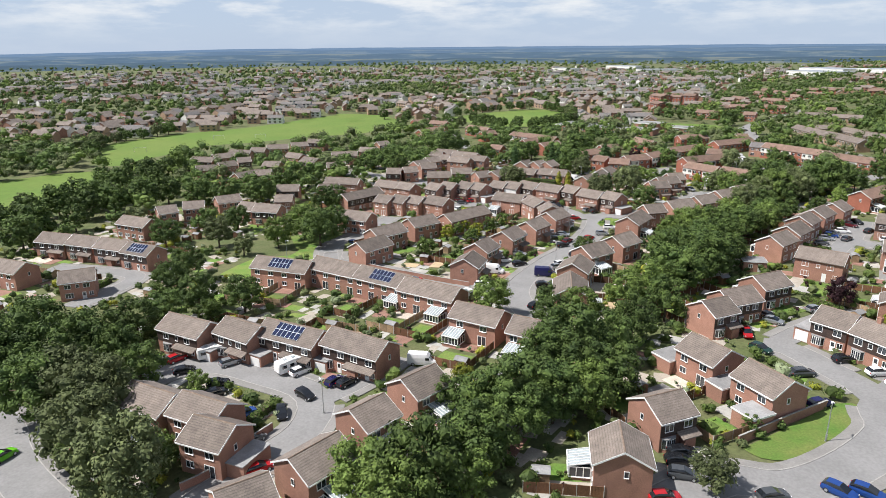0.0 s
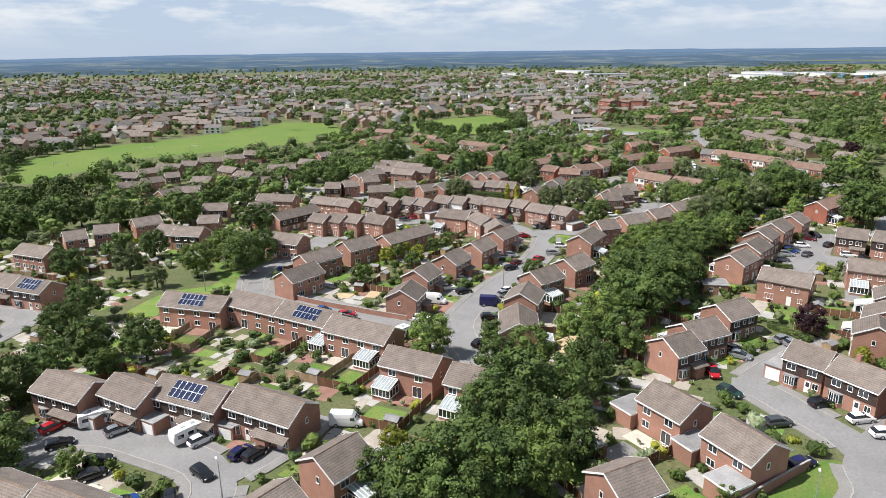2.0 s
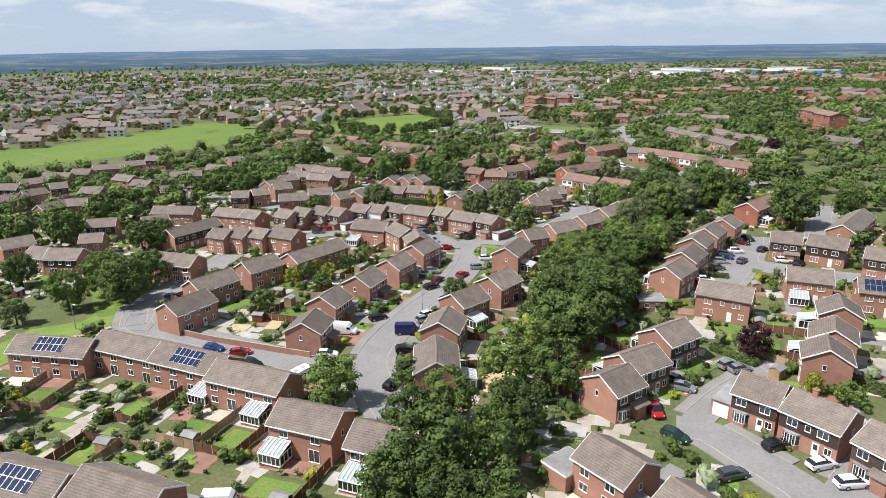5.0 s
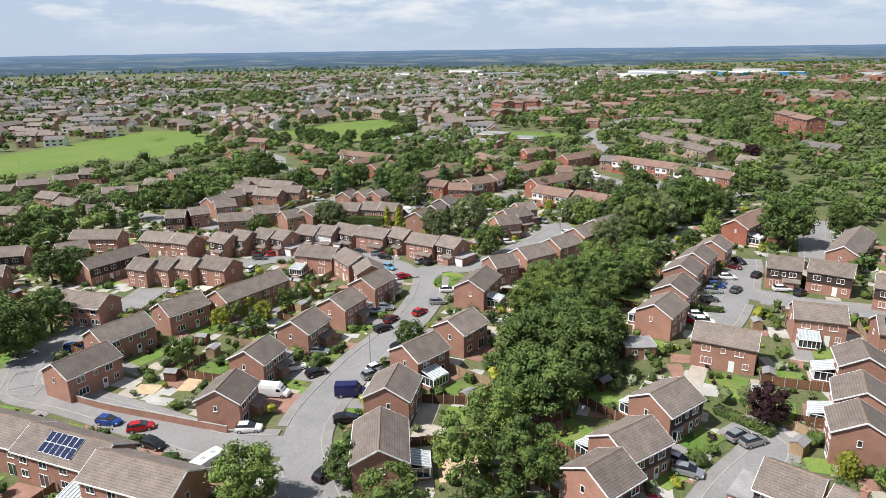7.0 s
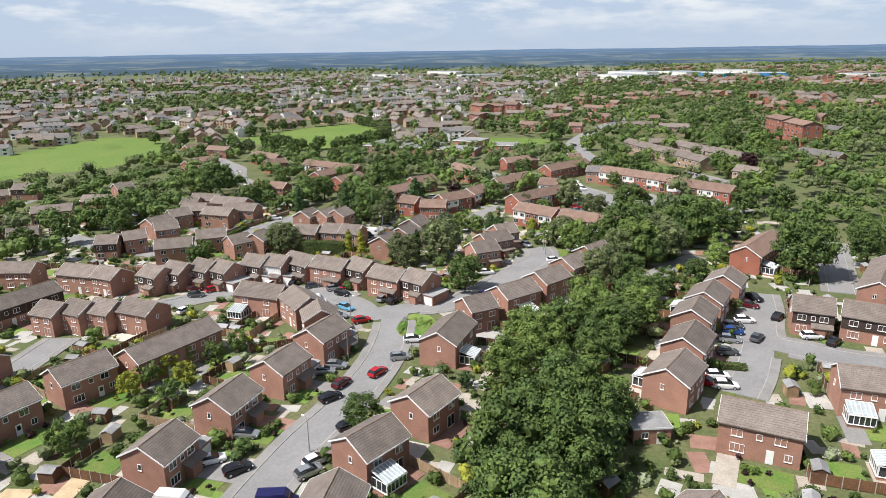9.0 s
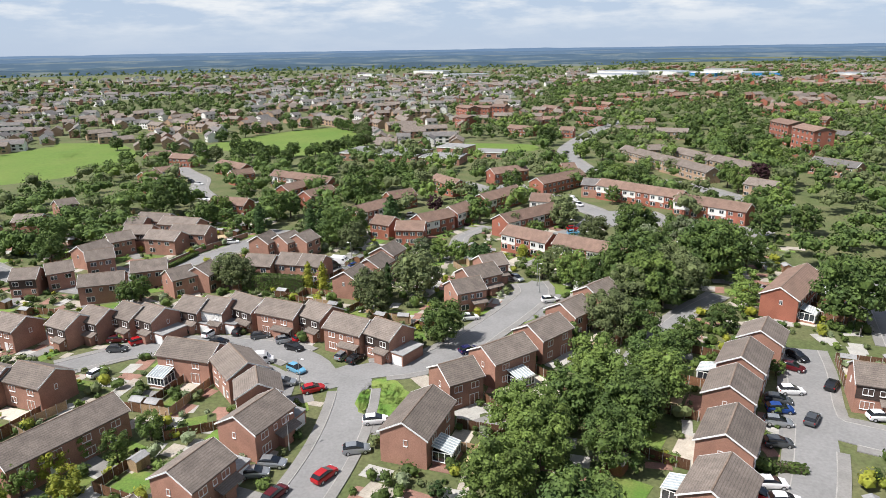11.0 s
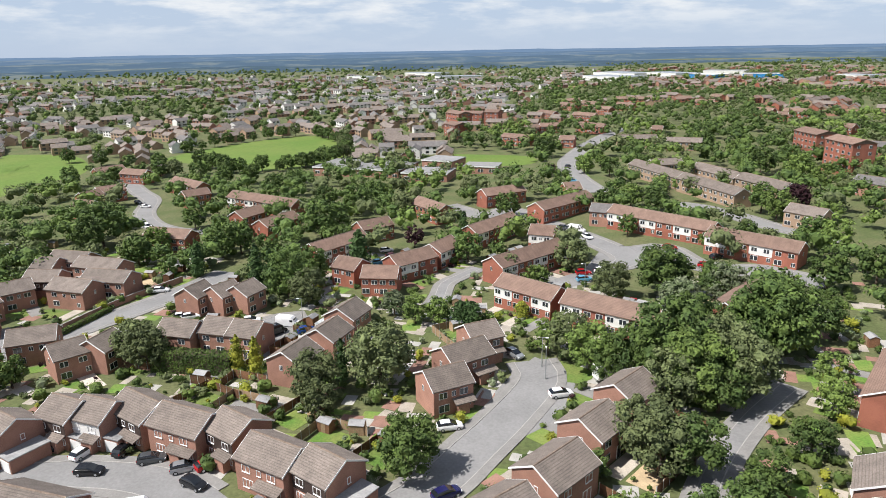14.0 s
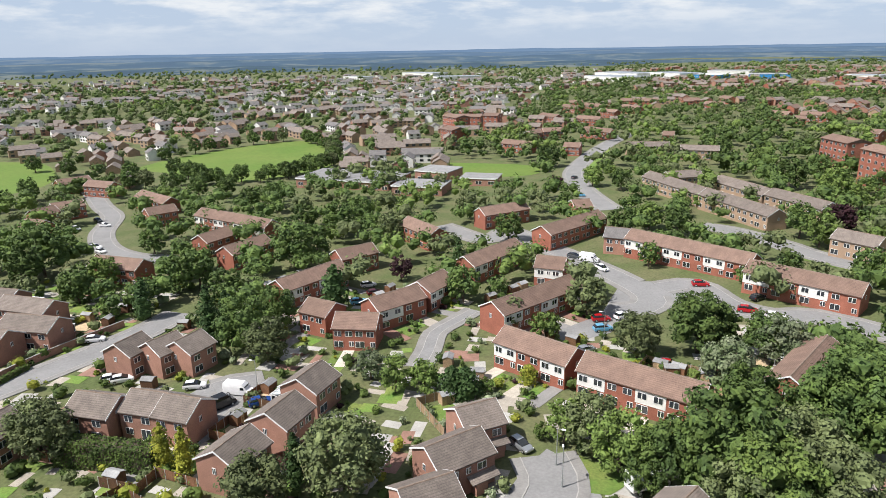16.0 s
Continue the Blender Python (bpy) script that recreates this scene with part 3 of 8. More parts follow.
# ---- ground ----
def ground():
    def ticks(lo, hi, c0, c1, fine):
        out = list(np.arange(c0, c1 + 0.1, fine))
        s, p = fine, c1
        while p < hi:
            s *= 1.25; p += s; out.append(min(p, hi))
        s, p = fine, c0
        while p > lo:
            s *= 1.25; p -= s; out.insert(0, max(p, lo))
        return out
    xs, ys = ticks(-4700, 4700, -320, 220, 6), ticks(-1500, 4900, -60, 520, 6)
    verts = [(x, y, ground_z(x, y)) for y in ys for x in xs]
    n = len(xs)
    faces = [(j * n + i, j * n + i + 1, (j + 1) * n + i + 1, (j + 1) * n + i) for j in range(len(ys) - 1) for i in range(n - 1)]
    g = raw("ground", verts, faces, GRASS, smooth=True)
    tagged(g, "green grassy ground reaching the horizon", "ground", kind="structure")



# ---- gardens ----
def patch(name, material, label, category, x, y, yaw, w, d, z=0.06, rag=0.0):
    """A slab that lies on the ground, w by d, with its top z above it."""
    verts, faces = [], []
    m = pose(x, y, 0, 0, 0, yaw)
    nx, ny = max(1, int(w / 4)), max(1, int(d / 4))
    for j in range(ny + 1):
        for i in range(nx + 1):
            p = m @ Vector((-w / 2 + w * i / nx, -d / 2 + d * j / ny, 0))
            verts.append((p.x, p.y, ground_z(p.x, p.y) + z))
    n = nx + 1
    faces = [(j * n + i, j * n + i + 1, (j + 1) * n + i + 1, (j + 1) * n + i) for j in range(ny) for i in range(nx)]
    edge = [i for i in range(n)] + [j * n + nx for j in range(1, ny + 1)] + [ny * n + i for i in range(nx - 1, -1, -1)] + [j * n for j in range(ny - 1, 0, -1)]
    k = len(verts)
    verts += [(verts[e][0], verts[e][1], verts[e][2] - z - 0.3) for e in edge]
    for a in range(len(edge)):
        b = (a + 1) % len(edge)
        faces.append((edge[a], k + a, k + b, edge[b]))
    return tagged(raw(name, verts, faces, material), label, category, kind="structure")


KEEP_CLEAR = []


def area(name, material, label, category, pts, z=0.05):
    """A level piece of land with a smooth outline."""
    KEEP_CLEAR.append(list(pts))
    line = smooth_line(list(pts) + [pts[0]], 6.0)[:-1]
    c = sum(line, Vector((0, 0))) / len(line)
    rings = (1.0, 0.75, 0.5, 0.25)
    verts, faces, n = [], [], len(line)
    for r in rings:
        for q in line:
            p = c + (q - c) * r
            verts.append((p.x, p.y, ground_z(p.x, p.y) + z))
    for k in range(len(rings) - 1):
        for i in range(n):
            j = (i + 1) % n
            faces.append((k * n + i, k * n + j, (k + 1) * n + j, (k + 1) * n + i))
    faces.append(tuple(range((len(rings) - 1) * n, len(rings) * n)))
    return tagged(raw(name, verts, faces, material), label, category, kind="structure")


PANELS = {}


def fence(x0, y0, x1, y1, material=None, h=1.7, label="brown timber panel fence round a back garden"):
    """Boarded panels with gravel boards between concrete posts."""
    material = material or FENCE
    if material not in PANELS:
        bm = bmesh.new()
        face = []
        for i in range(9):
            y = -0.03 + 0.02 * (i % 2)
            face += [(0.05 + i * 0.192, y), (0.05 + (i + 1) * 0.192, y)]
        face += [(0.05 + 9 * 0.192, 0.02), (0.05, 0.02)]
        lo = [bm.verts.new((x, y, 0.12)) for x, y in face]
        hi = [bm.verts.new((x, y, h + 0.03)) for x, y in face]
        bm.faces.new(lo[::-1]); bm.faces.new(hi)
        for i in range(len(face)):
            j = (i + 1) % len(face)
            bm.faces.new((lo[i], lo[j], hi[j], hi[i]))
        a = part("panel", bm, material)
        bm = boxes((-0.05, -0.06, -0.6, 0.05, 0.06, h + 0.12))
        b = part("post", bm, CONCRETE)
        PANELS[material] = (a.data, b.data)
        bpy.data.objects.remove(a); bpy.data.objects.remove(b)
    pa, po = PANELS[material]
    d = Vector((x1 - x0, y1 - y0))
    n = max(1, round(d.length / 1.83))
    yaw = math.degrees(math.atan2(d.y, d.x))
    th = tagged(new("fence"), label, "fence", "garden fences")
    stand(th, x0, y0, yaw)
    z0 = ground_z(x0, y0)
    if y0 > 108:       # farther runs: boards and posts as one piece each
        bm = bmesh.new()
        bp = bmesh.new()
        for i in range(n + 1):
            q = Vector((x0, y0)) + d * i / n
            dz, a = ground_z(q.x, q.y) - z0, d.length * i / n
            if i < n:
                w = d.length / n
                for j in range(4):
                    box(bm, a + 0.06 + j * w * 0.242, -0.03 + 0.015 * (j % 2), dz + 0.1, a + 0.04 + (j + 1) * w * 0.242, 0.015 * (j % 2), dz + h)
            box(bp, a - 0.05, -0.06, dz - 0.6, a + 0.05, 0.06, dz + h + 0.12)
        tagged(part("boarding", bm, material, th), kind="stuff")
        tagged(part("post_line", bp, CONCRETE, th), kind="stuff")
        return th
    for i in range(n + 1):
        q = Vector((x0, y0)) + d * i / n
        dz = ground_z(q.x, q.y) - z0
        if i < n:
            shared("panel", pa, th, Matrix.Translation((d.length * i / n, 0, dz)) @ Matrix.Diagonal((d.length / n / 1.83, 1, 1, 1)))
        if i % 2 == 0 or i == n:
            shared("post", po, th, Matrix.Translation((d.length * i / n, 0, dz)))
    return th


SHEDS = {}


def shed(x, y, yaw, kind=0):
    label = ("small brown timber garden shed with a felt roof", "weathered grey timber garden shed", "reddish timber summerhouse in a garden")[kind]
    if kind not in SHEDS:
        th = tagged(new("shed"), label, "shed", "garden sheds")
        wood = (FENCE, FENCE_PALE, FENCE)[kind]
        bm = bmesh.new()
        xprism(bm, [(-0.9, -0.3), (0.9, -0.3), (0.9, 1.8), (0, 2.2), (-0.9, 1.8)], -1.2, 1.2)
        part("body", bm, wood, th)
        bm = bmesh.new()
        gable_roof(bm, -1.2, 1.2, 1.8, 1.82, 0.4, 0.12, 0.1, 0.06)
        part("roof", bm, FELT, th)
        part("door", boxes((-0.4, -0.94, 0.05, 0.4, -0.905, 1.75)), FENCE_PALE, th)
        SHEDS[kind] = th
        return stand(th, x, y, yaw)
    return copy_thing(SHEDS[kind], pose(x, y, ground_z(x, y), 0, 0, yaw))


GLAZED = []


def conservatory(x, y, yaw):
    """White framed, glass walls and a glazed lean-to roof on a brick plinth; its back (local -y) against a house."""
    if GLAZED:
        return copy_thing(GLAZED[0], pose(x, y, ground_z(x, y), 0, 0, yaw))
    th = tagged(new("conservatory"), "white framed glass conservatory against a house wall", "conservatory", "conservatories")
    GLAZED.append(th)
    W, Dp = 3.6, 3.0
    part("plinth", boxes((-W / 2, -Dp / 2, -0.5, W / 2, Dp / 2, 0.55)), BRICK, th)
    part("glazing", boxes((-W / 2 + 0.05, -Dp / 2 + 0.02, 0.55, W / 2 - 0.05, Dp / 2 - 0.05, 2.1)), GLASS, th)
    def bars(span, n, half=0.05):
        out = [-span / 2 - half, -span / 2 + half]
        for i in range(1, n + 1):
            c = -span / 2 + span * i / n
            out += [c - half, c + half]
        return out
    front = part("frame", lattice(bars(W, 5), [0, 0.09, 1.5, 1.6], False), UPVC, th, "white frame of the front lights")
    front.matrix_basis = pose(0, Dp / 2, 0.56, 0, 0, 180)
    for sx in (-1, 1):
        side = part("frame", lattice(bars(Dp - 0.2, 3), [0, 0.09, 1.5, 1.6], False), UPVC, th, "white frame of the side lights")
        side.matrix_basis = pose(sx * W / 2, 0, 0.56, 0, 0, 90 * sx)
    bm = bmesh.new()
    xprism(bm, [(-Dp / 2, 2.9), (-Dp / 2, 2.84), (Dp / 2 + 0.1, 2.12), (Dp / 2 + 0.1, 2.18)], -W / 2 - 0.05, W / 2 + 0.05)
    roof = part("roof", bm, ROOF_GLASS, th, "pale glazed roof")
    slope = math.hypot(Dp + 0.1, 0.72)
    grid = part("glazing_bar", lattice(bars(W, 6, 0.04), [0, 0.06, slope - 0.08, slope], False), UPVC, roof)
    grid.matrix_basis = pose(0, Dp / 2 + 0.1, 2.23, -math.degrees(math.atan2(Dp + 0.1, 0.72)), 0, 180)
    part("gutter", boxes((-W / 2 - 0.1, Dp / 2 + 0.1, 2.08, W / 2 + 0.1, Dp / 2 + 0.2, 2.2)), UPVC, roof)
    return stand(th, x, y, yaw)


def back_garden(x, y, yaw, w, d):
    r = random.Random(int(x * 11 + y * 7))
    m = pose(x, y, 0, 0, 0, yaw)
    at = lambda u, v: (m @ Vector((u, v, 0)))
    TAKEN.append((x, y, min(w, d) * 0.5))
    pd = min(3.2, d * 0.35)
    q = at(0, -d / 2 + pd / 2)
    patch("patio", r.choice((PAVING, PAVING, BLOCK, CONCRETE)), "paved patio behind a house", "patio", q.x, q.y, yaw, w - 0.5, pd, 0.08)
    q = at(r.uniform(-0.4, 0.4), pd / 2)
    if r.random() < 0.72:
        patch("lawn", LAWN, "mown green back garden lawn", "lawn", q.x, q.y, yaw, w * r.uniform(0.55, 0.8), (d - pd) * r.uniform(0.6, 0.85), 0.05)
    else:
        patch("patio", r.choice((PAVING, DECK, FOOTWAY)), "gravelled and paved back garden", "patio", q.x, q.y, yaw, w * 0.75, (d - pd) * 0.8, 0.06)
    if y < 300:
        a, b, c = at(-w / 2, -d / 2), at(-w / 2, d / 2), at(w / 2, d / 2)
        mt = FENCE if r.random() < 0.75 else FENCE_PALE
        fence(a.x, a.y, b.x, b.y, mt)
        fence(b.x, b.y, c.x, c.y, mt)
    if r.random() < 0.7 and d > 5:
        q = at(r.choice((-1, 1)) * (w / 2 - 1.6), d / 2 - 1.3)
        shed(q.x, q.y, yaw + r.choice((0, 180)), r.choice((0, 0, 1, 2)))
    if r.random() < 0.22 and d > 5:
        q = at(r.uniform(-0.2, 0.2) * w, -d / 2 + 1.35)
        conservatory(q.x, q.y, yaw)
    for _ in range(r.randint(4, 7) if y < 300 else 2):
        side = r.choice((-1, 1))
        q = at(side * (w / 2 - r.uniform(0.5, 1.3)), r.uniform(-d / 2 + 2, d / 2 - 0.5)) if r.random() < 0.7 else at(r.uniform(-w / 2, w / 2), d / 2 - 0.8)
        s = r.choice((0.5, 0.7, 0.9, 1.3))
        shrub(q.x, q.y, s * r.choice((1.3, 1.7, 2.1)), s, r.choice(("hedge", "hedge", "lime", "oak", "gold", "birch", "pale")))


def front_garden(x, y, yaw, w, d):
    r = random.Random(int(x * 13 + y * 5))
    m = pose(x, y, 0, 0, 0, yaw)
    at = lambda u, v: (m @ Vector((u, v, 0)))
    TAKEN.append((x, y, min(w, d) * 0.5))
    s = r.choice((-1, 1))
    dw = min(3.0, w * 0.5)
    q = at(s * (w / 2 - dw / 2 - 0.1), 0.4)
    patch("driveway", r.choice((BLOCK, FOOTWAY, FOOTWAY, PAVING)), "driveway in front of a house", "driveway", q.x, q.y, yaw, dw, d + 1.4, 0.085)
    if r.random() < 0.75:
        q = at(-s * (w / 2 - (w - dw) / 2 - 0.15), 0.3)
        patch("lawn", LAWN, "small mown front lawn", "lawn", q.x, q.y, yaw, w - dw - 0.6, d * 0.8, 0.055)
    else:
        q = at(-s * (w / 2 - (w - dw) / 2 - 0.15), 0.3)
        patch("driveway", r.choice((BLOCK, PAVING)), "paved parking place before a house", "driveway", q.x, q.y, yaw, w - dw - 0.3, d, 0.07)
    for _ in range(2):
        q = at(-s * (w / 2 - r.uniform(0.6, w - dw)), r.uniform(-d / 2 + 0.5, d / 2 - 0.4))
        shrub(q.x, q.y, 1.1, r.uniform(0.5, 0.8), r.choice(("hedge", "lime", "gold", "copper")))


TAKEN = []


def infill():
    """What fills the land between the plots: planting, paving, worn paths and odd sheds."""
    rng = random.Random(5)
    houses = [(h.matrix_basis, h.matrix_basis.translation) for h in scene.objects if h.parent is None and h.get("category") in ("house", "school building")]
    spans = [max((c.bound_box[6][0] for c in h.children if c.name.startswith("wall")), default=5) for h in scene.objects if h.parent is None and h.get("category") in ("house", "school building")]
    inv = [(m.inverted(), t, s) for (m, t), s in zip(houses, spans)]
    road_pts = np.array([(q.x, q.y, hw) for line, hw in ROADS for q in line])
    slabs = {0: ([], []), 1: ([], []), 2: ([], []), 3: ([], [])}
    y = 38.0
    while y < 330:
        x = -235.0
        while x < 70:
            x += 2.5
            px, py = x + rng.uniform(-1, 1), y + rng.uniform(-1, 1)
            if any(inside(px, py, f) for f in KEEP_CLEAR):
                continue
            if np.min(np.hypot(road_pts[:, 0] - px, road_pts[:, 1] - py) - road_pts[:, 2]) < 2.3:
                continue
            near, bad = 99, False
            for m, t, s in inv:
                if abs(t.x - px) > 30 or abs(t.y - py) > 30:
                    continue
                q = m @ Vector((px, py, t.z))
                dx, dy = abs(q.x) - s, abs(q.y) - 3.6
                near = min(near, max(dx, dy))
                if dx < 0.7 and dy < 0.7:
                    bad = True
                    break
            if bad or near > 16:
                continue
            if any(abs(px - a) < w and abs(py - b) < w for a, b, w in TAKEN):
                if rng.random() < 0.2:
                    shrub(px, py, rng.uniform(0.7, 1.5), rng.uniform(0.4, 0.7), rng.choice(("hedge", "lime", "gold", "pale", "copper")))
                continue
            f = rng.random()
            if f < 0.40:
                s = rng.choice((0.5, 0.7, 0.9, 1.2, 1.6))
                shrub(px, py, s * rng.uniform(1.2, 2.0), s, rng.choice(("hedge", "hedge", "lime", "oak", "gold", "birch", "pale", "oak")))
            elif f < 0.72:
                k = rng.choice((0, 0, 1, 1, 2, 3))
                v, fc = slabs[k]
                yaw = rng.choice((0, 10, 80, 90)) + rng.uniform(-6, 6)
                w, d = rng.uniform(1.0, 2.6), rng.uniform(1.4, 3.6)
                n, mt = len(v), pose(px, py, 0, 0, 0, yaw)
                for a, b in ((-w, -d), (w, -d), (w, d), (-w, d)):
                    q = mt @ Vector((a / 1.4, b / 1.4, 0))
                    v.append((q.x, q.y, ground_z(q.x, q.y) + 0.045 + 0.004 * (n % 7)))
                fc.append((n, n + 1, n + 2, n + 3))
            elif f < 0.735 and near > 3:
                shed(px, py, rng.choice((0, 90, 180, 270)) + 8, rng.choice((0, 0, 1, 2)))
        y += 2.5
    for k, (v, f) in slabs.items():
        mt = (PAVING, CONCRETE, BLOCK, LAWN)[k]
        word = ("stone paving", "concrete slabs", "block paving", "small lawns")[k]
        tagged(raw("garden_ground", v, f, mt), f"patches of {word} in the back gardens", "paving", kind="stuff")


# ---- hedges ----
def hedge(x0, y0, x1, y1, h=1.4, w=0.9, kind="hedge"):
    """A clipped hedge: a leafy box with a solid core of twigs."""
    d = Vector((x1 - x0, y1 - y0))
    L, rng = d.length, np.random.default_rng(int(abs(x0 * 3 + y0)) + 5)
    th = tagged(new("hedge"), "neatly clipped dense green hedge", "hedge", "hedges")
    stand(th, x0, y0, math.degrees(math.atan2(d.y, d.x)))
    n = int((L * h * 2 + L * w + w * h * 2) * 26)
    verts, faces = [], []
    for _ in range(n):
        f = rng.uniform()
        p = np.array((rng.uniform(0, L), rng.uniform(-w / 2, w / 2), rng.uniform(0, h)))
        tot = L * h * 2 + L * w + w * h * 2
        if f < L * h * 2 / tot:
            sg = rng.choice((-1, 1)); p[1] = sg * w / 2; nrm = np.array((0, sg, 0.3))
        elif f < (L * h * 2 + L * w) / tot:
            p[2] = h; nrm = np.array((0, 0, 1.0))
        else:
            sg = rng.choice((-1, 1)); p[0] = L if sg > 0 else 0; nrm = np.array((sg, 0, 0.3))
        p += rng.normal(size=3) * 0.07
        nrm = nrm + rng.normal(size=3) * 0.5
        nrm /= np.linalg.norm(nrm)
        u = np.cross(nrm, rng.normal(size=3)); u /= np.linalg.norm(u)
        v = np.cross(nrm, u)
        s, k = rng.uniform(0.12, 0.26), len(verts)
        verts += [tuple(p + u * s), tuple(p + v * s * 0.7), tuple(p - u * s), tuple(p - v * s * 0.7)]
        faces.append((k, k + 1, k + 2, k + 3))
    raw("foliage", verts, faces, LEAF[kind], th)
    part("core", boxes((0.1, -w / 2 + 0.12, -0.3, L - 0.1, w / 2 - 0.12, h - 0.14)), BARK, th)
    return th


# ---- vehicles ----
PAINTS = {
    "white": ((0.80, 0.80, 0.80), 0.0), "black": ((0.012, 0.013, 0.016), 0.1), "silver": ((0.42, 0.44, 0.46), 0.6),
    "grey": ((0.11, 0.12, 0.13), 0.5), "red": ((0.42, 0.015, 0.02), 0.1), "blue": ((0.02, 0.07, 0.28), 0.3),
    "pale_blue": ((0.16, 0.42, 0.62), 0.2), "green": ((0.02, 0.06, 0.05), 0.3), "maroon": ((0.12, 0.015, 0.02), 0.3), "navy": ((0.02, 0.02, 0.10), 0.3), "lime": ((0.15, 0.5, 0.03), 0.1),
}
VEHICLES = {}
LAMP_RED = mat("tail_lamp", (0.35, 0.01, 0.01), 0.2, var=0.1)
LAMP_CLEAR = mat("head_lamp", (0.7, 0.72, 0.74), 0.1, var=0.1, spec=0.8)


def wheels(th, xs, half, r):
    bm = bmesh.new()
    bmesh.ops.create_cone(bm, cap_ends=True, segments=16, radius1=r, radius2=r, depth=0.22, matrix=pose(0, 0, 0, 90))
    t = part("wheel", bm, TYRE)
    bm = bmesh.new()
    bmesh.ops.create_cone(bm, cap_ends=True, segments=12, radius1=r * 0.62, radius2=r * 0.62, depth=0.24, matrix=pose(0, 0, 0, 90))
    h = part("rim", bm, ALU)
    for x in xs:
        for sg in (-1, 1):
            w = shared("wheel", t.data, th, Matrix.Translation((x, sg * half, r)))
            shared("rim", h.data, w)
    bpy.data.objects.remove(t); bpy.data.objects.remove(h)


def loft(bm, stations):
    """A skin through rounded cross sections: (x, half width, z0, z1, tuck at the top)."""
    rings = []
    for x, hw, z0, z1, tuck in stations:
        pts = [(-hw * 0.94, z0), (hw * 0.94, z0), (hw, z0 + (z1 - z0) * 0.3), (hw, z0 + (z1 - z0) * 0.7), (hw - tuck, z1), (-hw + tuck, z1),
               (-hw, z0 + (z1 - z0) * 0.7), (-hw, z0 + (z1 - z0) * 0.3)]
        rings.append([bm.verts.new((x, a, b)) for a, b in pts])
    for p, q in zip(rings, rings[1:]):
        for i in range(8):
            j = (i + 1) % 8
            bm.faces.new((p[i], p[j], q[j], q[i]))
    bm.faces.new(rings[0][::-1])
    bm.faces.new(rings[-1])
    bmesh.ops.recalc_face_normals(bm, faces=bm.faces)


